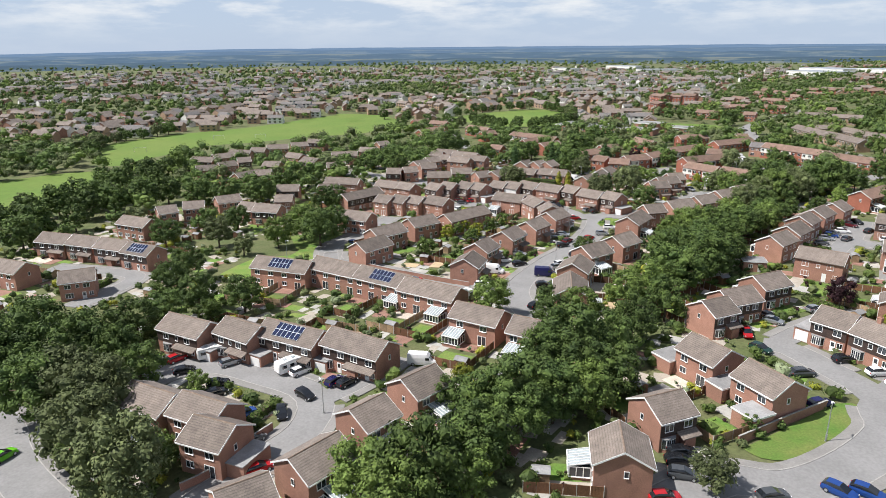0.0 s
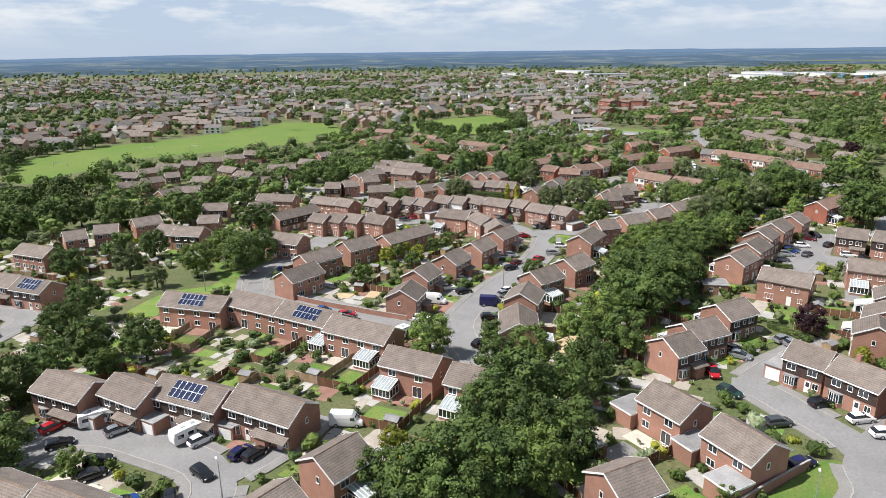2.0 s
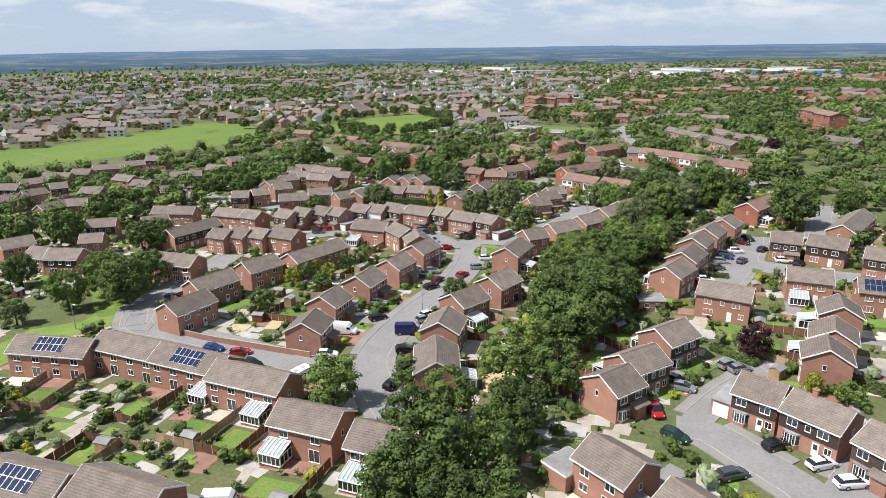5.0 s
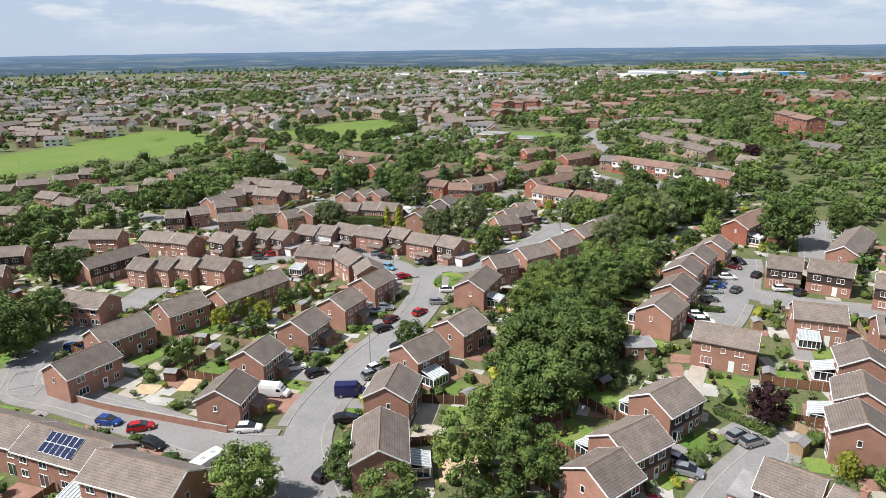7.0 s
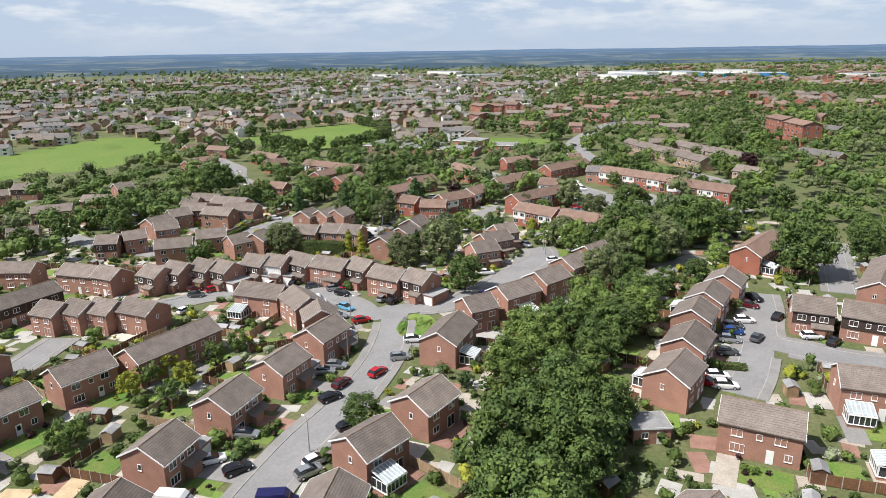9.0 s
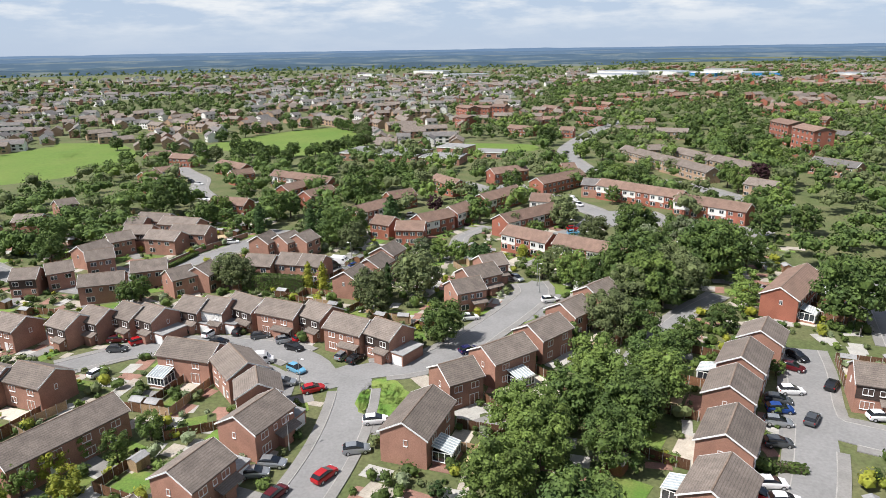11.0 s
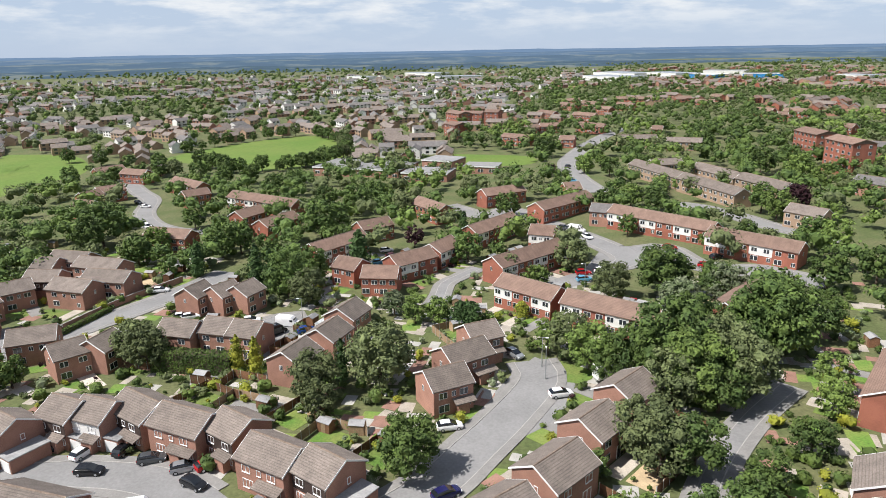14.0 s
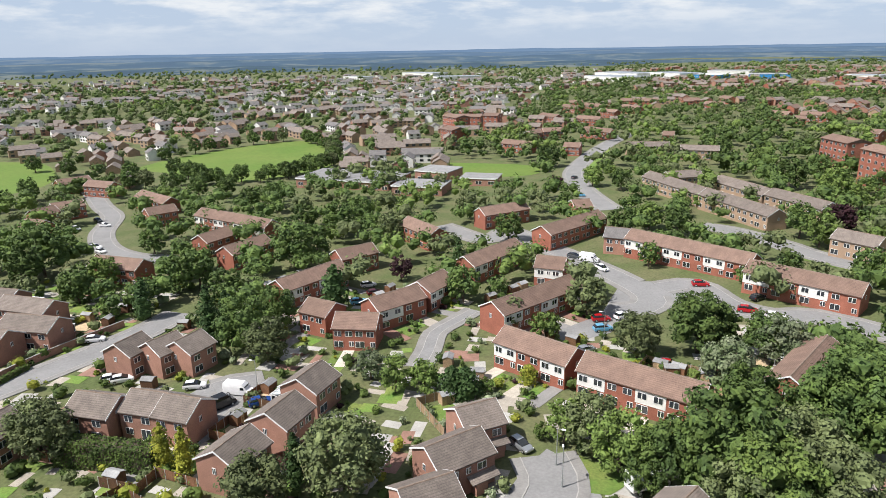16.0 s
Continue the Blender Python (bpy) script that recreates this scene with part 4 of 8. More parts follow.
def build_car(kind, colour):
    th = new("car" if kind in ("hatch", "estate") else "van")
    key = "paint_" + colour
    paint = bpy.data.materials.get(key)
    if not paint:
        c, mt = PAINTS[colour]
        paint = mat(key, c, 0.22, mt, var=0.08, scale=1.0, fine=3, fvar=0.05, spec=0.6)
    word = colour.replace("_", " ")
    if kind in ("hatch", "estate"):
        tagged(th, f"parked {word} {'hatchback' if kind == 'hatch' else 'estate'} car", "car", "cars of the estate")
        e = 0.0 if kind == "hatch" else 0.35
        bm = bmesh.new()
        loft(bm, [(-2.05 - e, 0.70, 0.38, 0.80, 0.12), (-1.95 - e, 0.82, 0.28, 0.98, 0.08), (-1.2, 0.88, 0.22, 1.0, 0.06), (0.6, 0.88, 0.22, 0.98, 0.06),
                  (1.5, 0.86, 0.22, 0.88, 0.10), (1.95, 0.78, 0.28, 0.74, 0.12), (2.1, 0.62, 0.36, 0.62, 0.1)])
        part("body", bm, paint, th, smooth=False)
        bm = bmesh.new()
        loft(bm, [(-1.92 - e, 0.72, 0.95, 1.06, 0.04), (-1.55 - e, 0.74, 0.95, 1.38, 0.12), (-0.9, 0.76, 0.95, 1.47, 0.14), (0.1, 0.76, 0.95, 1.46, 0.14), (1.1, 0.74, 0.9, 0.97, 0.04)])
        part("glasshouse", bm, CARGLASS, th, "dark tinted glass")
        bm = bmesh.new()
        loft(bm, [(-1.5 - e, 0.60, 1.375, 1.44, 0.04), (-0.9, 0.61, 1.44, 1.50, 0.04), (0.05, 0.60, 1.44, 1.49, 0.04)])
        part("roof", bm, paint, th)
        for sg in (-1, 1):
            part("headlight", boxes((1.86, sg * 0.66 - 0.14, 0.58, 2.03, sg * 0.66 + 0.14, 0.72)), LAMP_CLEAR, th)
            part("tail_light", boxes((-2.03 - e, sg * 0.7 - 0.1, 0.72, -1.94 - e, sg * 0.7 + 0.1, 0.92)), LAMP_RED, th)
        wheels(th, (-1.25, 1.3), 0.78, 0.32)
    elif kind == "van":
        tagged(th, f"parked {word} panel van", "van", "vans of the estate")
        bm = bmesh.new()
        loft(bm, [(-2.7, 0.92, 0.35, 2.2, 0.12), (-2.6, 0.98, 0.3, 2.35, 0.12), (1.0, 0.98, 0.3, 2.35, 0.14), (1.45, 0.96, 0.3, 1.9, 0.14), (1.9, 0.94, 0.3, 1.25, 0.12), (2.55, 0.88, 0.3, 1.0, 0.12), (2.7, 0.8, 0.35, 0.8, 0.1)])
        part("body", bm, paint, th)
        bm = bmesh.new()
        xprism(bm, [(-0.8, 1.32), (0.8, 1.32), (0.72, 1.85), (-0.72, 1.85)], 1.35, 1.62)
        part("windscreen", bm, CARGLASS, th)
        for sg in (-1, 1):
            part("side_window", boxes((0.75, sg * 0.985 - 0.01, 1.3, 1.45, sg * 0.985 + 0.01, 1.8)), CARGLASS, th)
            part("headlight", boxes((2.5, sg * 0.68 - 0.14, 0.78, 2.64, sg * 0.68 + 0.14, 0.95)), LAMP_CLEAR, th)
        wheels(th, (-1.6, 1.75), 0.86, 0.34)
    elif kind == "caravan":
        th.name = "caravan"
        tagged(th, "white touring caravan with dark windows on a drive", "caravan", "caravans")
        bm = bmesh.new()
        loft(bm, [(-2.7, 0.95, 0.7, 1.9, 0.1), (-2.5, 1.08, 0.45, 2.45, 0.08), (0, 1.1, 0.42, 2.6, 0.08), (2.2, 1.08, 0.45, 2.5, 0.08), (2.65, 1.0, 0.7, 1.6, 0.1)])
        part("body", bm, UPVC, th)
        for sg in (-1, 1):
            for wx in (-1.6, 0.0, 1.4):
                part("window", boxes((wx - 0.45, sg * 1.105 - 0.015, 1.35, wx + 0.45, sg * 1.105 + 0.015, 1.95)), CARGLASS, th)
        for wx in (-0.8, 0.9):
            part("skylight", boxes((wx - 0.3, -0.3, 2.57, wx + 0.3, 0.3, 2.66)), ROOF_GLASS, th)
        part("drawbar", boxes((2.5, -0.08, 0.45, 3.7, 0.08, 0.55)), STEEL, th)
        wheels(th, (-0.1,), 1.0, 0.32)
    else:
        th.name = "truck"
        tagged(th, "white box truck parked in the street", "truck", "trucks")
        part("cargo_box", boxes((-3.0, -1.05, 0.8, 1.0, 1.05, 3.1)), UPVC, th)
        bm = bmesh.new()
        loft(bm, [(1.05, 0.98, 0.4, 2.2, 0.12), (1.6, 0.98, 0.4, 2.15, 0.14), (2.3, 0.95, 0.4, 1.3, 0.12), (2.9, 0.88, 0.4, 1.05, 0.12)])
        part("cab", bm, paint, th)
        bm = bmesh.new()
        xprism(bm, [(-0.8, 1.38), (0.8, 1.38), (0.72, 1.95), (-0.72, 1.95)], 1.75, 2.1)
        part("windscreen", bm, CARGLASS, th)
        part("chassis", boxes((-3.0, -0.5, 0.5, 2.0, 0.5, 0.79)), STEEL, th)
        wheels(th, (-1.8, 2.1), 0.9, 0.38)
    return th


def car(x, y, yaw, colour="silver", kind="hatch"):
    key = (kind, colour)
    m = pose(x, y, ground_z(x, y) + 0.14, 0, 0, yaw)
    if key not in VEHICLES:
        VEHICLES[key] = build_car(kind, colour)
        VEHICLES[key].matrix_basis = m
        return VEHICLES[key]
    return copy_thing(VEHICLES[key], m)


POSTS = []


def street_lamp(x, y, yaw):
    if POSTS:
        return copy_thing(POSTS[0], pose(x, y, ground_z(x, y), 0, 0, yaw))
    th = tagged(new("street_lamp"), "slim grey steel street lamp beside the road", "street lamp", "street lamps")
    POSTS.append(th)
    bm = bmesh.new()
    bmesh.ops.create_cone(bm, cap_ends=True, segments=10, radius1=0.09, radius2=0.05, depth=6.3, matrix=pose(0, 0, 2.85))
    bmesh.ops.create_cone(bm, cap_ends=True, segments=10, radius1=0.13, radius2=0.13, depth=1.6, matrix=pose(0, 0, 0.5))
    part("post", bm, STEEL, th)
    part("arm", boxes((0, -0.035, 5.93, 0.7, 0.035, 6.0)), STEEL, th)
    bm = boxes((0.55, -0.13, 5.86, 1.15, 0.13, 6.02))
    bmesh.ops.bevel(bm, geom=bm.edges[:], offset=0.03, segments=1, affect="EDGES")
    part("lantern", bm, UPVC, th)
    return stand(th, x, y, yaw)


# ---- larger blocks farther off ----
def flat_block(x, y, yaw, w, d, storeys, brick, label):
    """A block of flats with a shallow roof and rows of windows."""
    th = tagged(new("apartment_block"), label, "apartment block")
    h = 2.8 * storeys
    part("wall", boxes((-w / 2, -d / 2, -1, w / 2, d / 2, h)), brick, th)
    bm = bmesh.new()
    gable_roof(bm, -w / 2, w / 2, d, h, 1.6, 0.5, 0.4, 0.2)
    xprism(bm, [(-d / 2, h), (d / 2, h), (0, h + 1.6)], -w / 2, w / 2)
    part("roof", bm, TILE_RED, th)
    FAR[0] = 2
    n = int(w / 3.2)
    for k in range(storeys):
        for i in range(n):
            window(th, -w / 2 + w * (i + 0.5) / n, -d / 2 - 0.03, 2.8 * k + 0.9, 1.5, 1.3, 0, 2)
        for v in (-d / 4, d / 4):
            window(th, w / 2 + 0.03, v, 2.8 * k + 0.9, 1.3, 1.3, 90, 2)
            window(th, -w / 2 - 0.03, v, 2.8 * k + 0.9, 1.3, 1.3, -90, 2)
    joined_windows(th)
    return stand(th, x, y, yaw)


def flat_roofed(x, y, yaw, w, d, h, wall, label, name="school_building", roof=None):
    th = tagged(new(name), label, name.replace("_", " "))
    part("wall", boxes((-w / 2, -d / 2, -1, w / 2, d / 2, h)), wall, th)
    part("roof", boxes((-w / 2 - 0.3, -d / 2 - 0.3, h, w / 2 + 0.3, d / 2 + 0.3, h + 0.35)), roof or FELT, th)
    part("fascia", boxes((-w / 2 - 0.34, -d / 2 - 0.34, h - 0.25, w / 2 + 0.34, -d / 2 - 0.305, h + 0.3)), UPVC, th)
    FAR[0] = 2
    n = max(2, int(w / 4.5))
    for i in range(n):
        window(th, -w / 2 + w * (i + 0.5) / n, -d / 2 - 0.03, 0.9, 2.6, min(1.5, h - 1.4), 0, 3)
    joined_windows(th)
    return stand(th, x, y, yaw)


BIN_BLUE = mat("bin_plastic", (0.02, 0.12, 0.42), 0.5, var=0.15)
CANVAS = mat("canvas", (0.75, 0.74, 0.70), 0.9, var=0.12, scale=1.0)
SMALL = {}


def wheelie_bin(x, y, yaw):
    if "bin" in SMALL:
        return copy_thing(SMALL["bin"], pose(x, y, ground_z(x, y) + 0.1, 0, 0, yaw))
    th = SMALL["bin"] = tagged(new("wheelie_bin"), "blue plastic wheelie bin beside a house", "bin", "wheelie bins")
    bm = bmesh.new()
    prism(bm, [(-0.24, 0.05), (0.24, 0.05), (0.3, 1.0), (-0.3, 1.0)], -0.32, 0.32)
    part("body", bm, BIN_BLUE, th)
    bm = boxes((-0.33, -0.38, 1.0, 0.33, 0.36, 1.08))
    bmesh.ops.bevel(bm, geom=bm.edges[:], offset=0.025, segments=1, affect="EDGES")
    part("lid", bm, BIN_BLUE, th)
    for sg in (-1, 1):
        bm = bmesh.new()
        bmesh.ops.create_cone(bm, cap_ends=True, segments=10, radius1=0.11, radius2=0.11, depth=0.06, matrix=pose(sg * 0.27, 0.34, 0.11, 0, 90))
        part("wheel", bm, TYRE, th)
    th.matrix_basis = pose(x, y, ground_z(x, y) + 0.1, 0, 0, yaw)
    return th


def parasol(x, y):
    if "parasol" in SMALL:
        return copy_thing(SMALL["parasol"], pose(x, y, ground_z(x, y)))
    th = SMALL["parasol"] = tagged(new("parasol"), "pale canvas garden parasol on a pole", "parasol", "parasols")
    bm = bmesh.new()
    bmesh.ops.create_cone(bm, cap_ends=True, segments=8, radius1=0.03, radius2=0.03, depth=2.6, matrix=pose(0, 0, 1.2))
    bmesh.ops.create_cone(bm, cap_ends=True, segments=12, radius1=0.3, radius2=0.25, depth=0.12, matrix=pose(0, 0, 0.12))
    part("pole", bm, STEEL, th)
    bm = bmesh.new()
    bmesh.ops.create_cone(bm, cap_ends=True, segments=8, radius1=1.6, radius2=0.05, depth=0.6, matrix=pose(0, 0, 2.35))
    bmesh.ops.create_cone(bm, cap_ends=True, segments=8, radius1=1.62, radius2=1.6, depth=0.14, matrix=pose(0, 0, 2.0))
    part("canopy", bm, CANVAS, th)
    return stand(th, x, y)


def goal(x, y, yaw):
    """White football goal posts."""
    if "goal" in SMALL:
        return copy_thing(SMALL["goal"], pose(x, y, ground_z(x, y), 0, 0, yaw))
    th = SMALL["goal"] = tagged(new("football_goal"), "white metal football goal on the playing field", "goal", "football goals")
    for sg in (-1, 1):
        part("post", boxes((sg * 3.66 - 0.08, -0.08, -0.3, sg * 3.66 + 0.08, 0.08, 2.44)), UPVC, th)
        part("stay", boxes((sg * 3.66 - 0.05, 0.1, 0.0, sg * 3.66 + 0.05, 1.6, 0.1)), UPVC, th)
    part("crossbar", boxes((-3.75, -0.08, 2.44, 3.75, 0.08, 2.6)), UPVC, th)
    return stand(th, x, y, yaw)


def gazebo(x, y, yaw):
    if "gazebo" in SMALL:
        return copy_thing(SMALL["gazebo"], pose(x, y, ground_z(x, y), 0, 0, yaw))
    th = SMALL["gazebo"] = tagged(new("gazebo"), "white canvas garden gazebo with a pitched top", "gazebo", "gazebos")
    for a in (-1.4, 1.4):
        for b in (-1.4, 1.4):
            part("leg", boxes((a - 0.05, b - 0.05, -0.3, a + 0.05, b + 0.05, 2.1)), UPVC, th)
    part("side", boxes((-1.38, 1.38, 0.1, 1.38, 1.4, 2.08)), CANVAS, th)
    bm = bmesh.new()
    bmesh.ops.create_cone(bm, cap_ends=True, segments=4, radius1=2.15, radius2=0.05, depth=0.9, matrix=pose(0, 0, 2.6, 0, 0, 45))
    part("canopy", bm, CANVAS, th)
    return stand(th, x, y, yaw)


def extension(x, y, yaw, w, d, h=2.6, roof=None):
    """A flat-roofed single-storey extension or garage of brick."""
    th = tagged(new("outbuilding"), "flat-roofed brick garage beside a house", "outbuilding", "flat-roofed outbuildings")
    part("wall", boxes((-w / 2, -d / 2, -0.6, w / 2, d / 2, h)), BRICK, th)
    rf = part("roof", boxes((-w / 2 - 0.12, -d / 2 - 0.12, h, w / 2 + 0.12, d / 2 + 0.12, h + 0.18)), FELT, th, "grey felt flat roof")
    bm = boxes((-w / 2 - 0.16, -d / 2 - 0.16, h - 0.1, w / 2 + 0.16, -d / 2 - 0.125, h + 0.2), (-w / 2 - 0.16, d / 2 + 0.125, h - 0.1, w / 2 + 0.16, d / 2 + 0.16, h + 0.2),
               (-w / 2 - 0.16, -d / 2 - 0.124, h - 0.1, -w / 2 - 0.125, d / 2 + 0.124, h + 0.2), (w / 2 + 0.125, -d / 2 - 0.124, h - 0.1, w / 2 + 0.16, d / 2 + 0.124, h + 0.2))
    part("fascia", bm, UPVC, rf)
    FAR[0] = 0
    window(th, -w * 0.2, -d / 2 - 0.02, 1.0, 1.0, 1.0, 0, 2)
    part("door", boxes((w * 0.12, -d / 2 - 0.05, 0, w * 0.12 + 0.9, -d / 2 - 0.003, 2.05)), UPVC, th)
    return stand(th, x, y, yaw)


BLUE_CLAD = mat("blue_cladding", (0.03, 0.22, 0.5), 0.5, var=0.1)


def garden_wall(h, pts):
    """A brick wall along a line, with a coping."""
    line = smooth_line(pts, 3.0)
    th = tagged(new("garden_wall"), "low red brick boundary wall beside the road", "wall", kind="structure")
    ribbon("wall", line, -0.11, 0.11, -0.4, h, BRICK, th)
    ribbon("coping", line, -0.14, 0.14, h, h + 0.07, KERB, th)
    return th


ground()
road('road', 6.0, [(-51.2, 119.7), (-57.7, 126.8), (-63.1, 133.8), (-65.7, 141.4), (-66.7, 150.8), (-66.8, 164.8), (-65.7, 176.1), (-66.3, 192.6), (-69.6, 208.0), (-74.2, 218.5), (-77.4, 213.3), (-84.8, 220.8)])
road('road', 6.0, [(-78.2, 214.7), (-84.8, 220.8), (-97.0, 224.6), (-111.2, 223.2), (-122.1, 219.0), (-128.2, 212.9), (-132.8, 207.4)])
road('road', 6.5, [(-77.4, 213.3), (-70.8, 219.0), (-62.9, 223.1), (-57.0, 231.7), (-53.5, 241.5), (-50.2, 251.5), (-47.2, 264.3), (-49.6, 271.7)])
road('road', 5.5, [(-139.4, 188.3), (-136.1, 173.6), (-134.5, 157.8), (-132.7, 146.6), (-122.9, 135.3), (-128.3, 143.4), (-122.4, 136.7), (-109.8, 135.8), (-92.8, 133.5), (-77.3, 130.8), (-70.0, 132.0), (-64.9, 133.3)])
road('road', 6.0, [(-104.5, 63.7), (-102.2, 70.6), (-95.3, 74.2), (-85.3, 74.8), (-75.4, 74.6), (-69.5, 71.1), (-66.2, 64.9), (-65.9, 59.8), (-66.1, 53.3), (-65.9, 43.6)])
road('road', 4.6, [(-70.5, 72.2), (-68.5, 81.8), (-68.4, 93.0)])
road('road', 6.5, [(21.7, 138.0), (10.3, 115.5), (10.7, 104.9), (5.7, 92.7), (-0.4, 84.9), (-8.1, 82.2), (-13.4, 74.0)])
road('road', 6.0, [(18.3, 111.6), (11.4, 113.6), (6.7, 119.8), (1.1, 124.7), (-4.5, 129.6), (-9.2, 129.9)])
road('road', 4.6, [(-7.1, 130.6), (-3.1, 140.3), (2.4, 151.6), (-2.4, 156.6)])
road('road', 6.0, [(32.9, 209.5), (18.1, 210.4), (10.5, 213.0), (3.4, 217.1), (5.1, 234.0), (5.6, 243.0)])
road('road', 5.0, [(2.9, 217.0), (-0.4, 201.7), (-3.1, 193.0)])
road('road', 6.5, [(-162.9, 250.9), (-156.8, 260.1), (-151.8, 272.4), (-147.3, 285.4), (-143.2, 300.5), (-141.9, 312.7)])
road('road', 7.0, [(-39.4, 655.7), (-49.4, 619.2), (-57.7, 578.3), (-64.1, 529.3), (-65.0, 497.4), (-57.2, 461.2), (-45.8, 427.3)])
road('road', 6.0, [(-101.7, 400.3), (-82.3, 384.1), (-77.0, 394.9), (-63.9, 379.5), (-54.5, 369.0), (-41.7, 353.3), (-33.6, 340.0), (-34.9, 332.6), (-41.0, 329.9)])
road('road', 6.0, [(-30.9, 346.2), (-23.0, 349.4), (-16.8, 337.1), (-8.5, 331.8), (0.2, 332.7), (12.9, 324.0)])
road('road', 6.0, [(-16.9, 407.2), (-7.6, 401.2), (2.8, 388.6), (10.3, 377.1), (25.5, 363.1)])
road('road', 5.5, [(-289.6, 442.6), (-255.6, 412.4), (-235.3, 395.9), (-220.1, 373.3), (-204.3, 358.3), (-189.5, 351.4), (-176.3, 350.6)])
road('road', 6.0, [(-131.2, 45.1), (-110.1, 41.4), (-102.4, 38.4), (-92.6, 35.8), (-77.2, 33.6)])
road('road', 5.0, [(-110.6, 280.4), (-106.1, 284.6), (-106.0, 277.1), (-106.2, 267.8)])
road('road', 5.0, [(-192.8, 93.7), (-178.1, 98.5), (-162.9, 100.7), (-157.0, 88.7), (-155.0, 78.7)])
road('path', 2.2, [(-76.3, 295.7), (-76.6, 303.2), (-77.6, 311.5), (-75.5, 317.4), (-72.2, 325.3)])
road('path', 2.4, [(-26.9, 217.1), (-24.6, 227.2), (-19.9, 243.8), (-13.3, 258.2), (-5.9, 270.0)])
road('road', 5.0, [(23.5, 246.7), (26.8, 268.3), (30.4, 290.0)])
road('road', 5.5, [(-213.8, 241.0), (-215.5, 258.0), (-199.3, 254.1), (-160.5, 248.6), (-155.5, 255.8), (-172.2, 263.0)])
house(-108.2, 76.9, 4, 11.3, 'clad', 7.2, 'pg')
house(-96.6, 80.5, -1, 9.7, 'clad', 7.2, 'pg')
house(-86.2, 83.9, 4, 13.9, 'clad', 7.2, 'psg')
house(-71.9, 85.9, -0, 12.7, 'clad', 7.2, 'p')
house(-87.9, 54.4, -176, 9.3, 'brick', 7.2, '')
house(-78.0, 56.2, -175, 9.0, 'brick', 7.2, '')
house(-71.1, 52.4, -171, 7.2, 'brick', 7.2, 'G')
house(-55.0, 66.7, -101, 6.7, 'brick', 7.2, '')
house(-53.7, 78.2, -103, 7.3, 'brick', 7.2, '')
house(-54.1, 54.4, -99, 7.9, 'brick', 7.2, 'p')
house(-56.4, 44.2, -114, 6.4, 'brick', 7.2, 'p')
house(-18.1, 89.0, 54, 6.4, 'clad', 7.2, 'p')
house(-5.7, 104.1, 145, 8.2, 'brick', 7.2, '')
house(-15.7, 110.8, 149, 7.7, 'brick', 7.2, '')
house(-19.9, 75.2, -67, 7.5, 'brick', 7.2, '')
house(-12.1, 153.0, 56, 8.2, 'clad', 7.2, '')
house(-16.4, 140.5, 53, 8.2, 'clad', 7.2, '')
house(-19.0, 132.1, 56, 6.4, 'clad', 7.2, 'p')
house(2.4, 135.8, -22, 6.4, 'clad', 7.2, 'G')
house(9.6, 131.4, -32, 8.4, 'clad', 7.2, 'c')
house(17.1, 125.4, -41, 6.4, 'clad', 7.2, 'p')
house(12.8, 152.2, 87, 6.4, 'brick', 7.2, '')
house(15.0, 161.4, 83, 7.4, 'brick', 7.2, '')
house(17.7, 173.8, 88, 7.5, 'brick', 7.2, '')
house(-81.3, 166.1, 87, 7.9, 'brick', 7.2, 'p')
house(-82.4, 151.8, 90, 7.4, 'brick', 7.2, 'pg')
house(-78.8, 138.2, 101, 7.4, 'brick', 7.2, 'p')
house(-79.5, 179.2, 82, 8.3, 'brick', 7.2, 'pg')
house(-78.6, 193.2, 80, 8.6, 'brick', 7.2, 'pg')
house(-54.1, 160.3, -114, 7.8, 'brick', 7.2, 'p')
house(-50.4, 172.9, -108, 8.3, 'brick', 7.2, '')
house(-53.2, 146.0, -82, 7.9, 'brick', 7.2, '')
house(-48.7, 131.3, -67, 10.7, 'brick', 7.2, '')
house(-54.2, 197.9, -95, 11.6, 'brick', 7.2, '')
house(-52.5, 212.5, -134, 6.5, 'brick', 7.2, '')
house(-46.5, 222.2, -127, 9.4, 'brick', 7.2, 'p')
house(-40.8, 232.8, -121, 8.9, 'brick', 7.2, '')
house(-36.8, 244.2, -119, 7.2, 'brick', 7.2, '')
house(-32.2, 255.3, -120, 8.0, 'brick', 7.2, '')
house(-13.6, 190.0, 70, 9.2, 'brick', 7.2, '')
house(-11.1, 202.7, 74, 8.9, 'brick', 7.2, '')
house(-9.4, 216.0, 76, 8.2, 'brick', 7.2, '')
house(-6.3, 226.7, 74, 8.9, 'brick', 7.2, '')
house(-1.9, 237.4, 73, 7.1, 'brick', 7.2, '')
house(-2.4, 177.8, -10, 10.1, 'brick', 7.2, '')
house(14.5, 193.0, -1, 9.0, 'brick', 7.2, '')
house(12.6, 223.8, -6, 7.1, 'clad', 7.2, 'p')
house(22.0, 221.8, -16, 8.9, 'clad', 7.2, '')
house(31.0, 246.2, 69, 23.1, 'brick', 7.2, '')
house(27.0, 189.0, -1, 7.9, 'brick', 7.2, 's')
house(32.8, 213.6, -15, 7.9, 'clad', 7.2, '')
house(8.4, 266.4, -115, 20.1, 'red', 7.2, '')
house(-103.2, 211.7, 179, 11.4, 'brick', 7.2, '')
house(-91.3, 208.3, -38, 9.4, 'brick', 7.2, '')
house(-83.3, 201.4, 125, 6.4, 'brick', 7.2, '')
house(-139.8, 219.3, -11, 6.4, 'clad', 7.2, 'p')
house(-135.6, 223.1, -9, 6.4, 'clad', 7.2, 'p')
house(-129.4, 226.2, -13, 6.4, 'clad', 7.2, 'p')
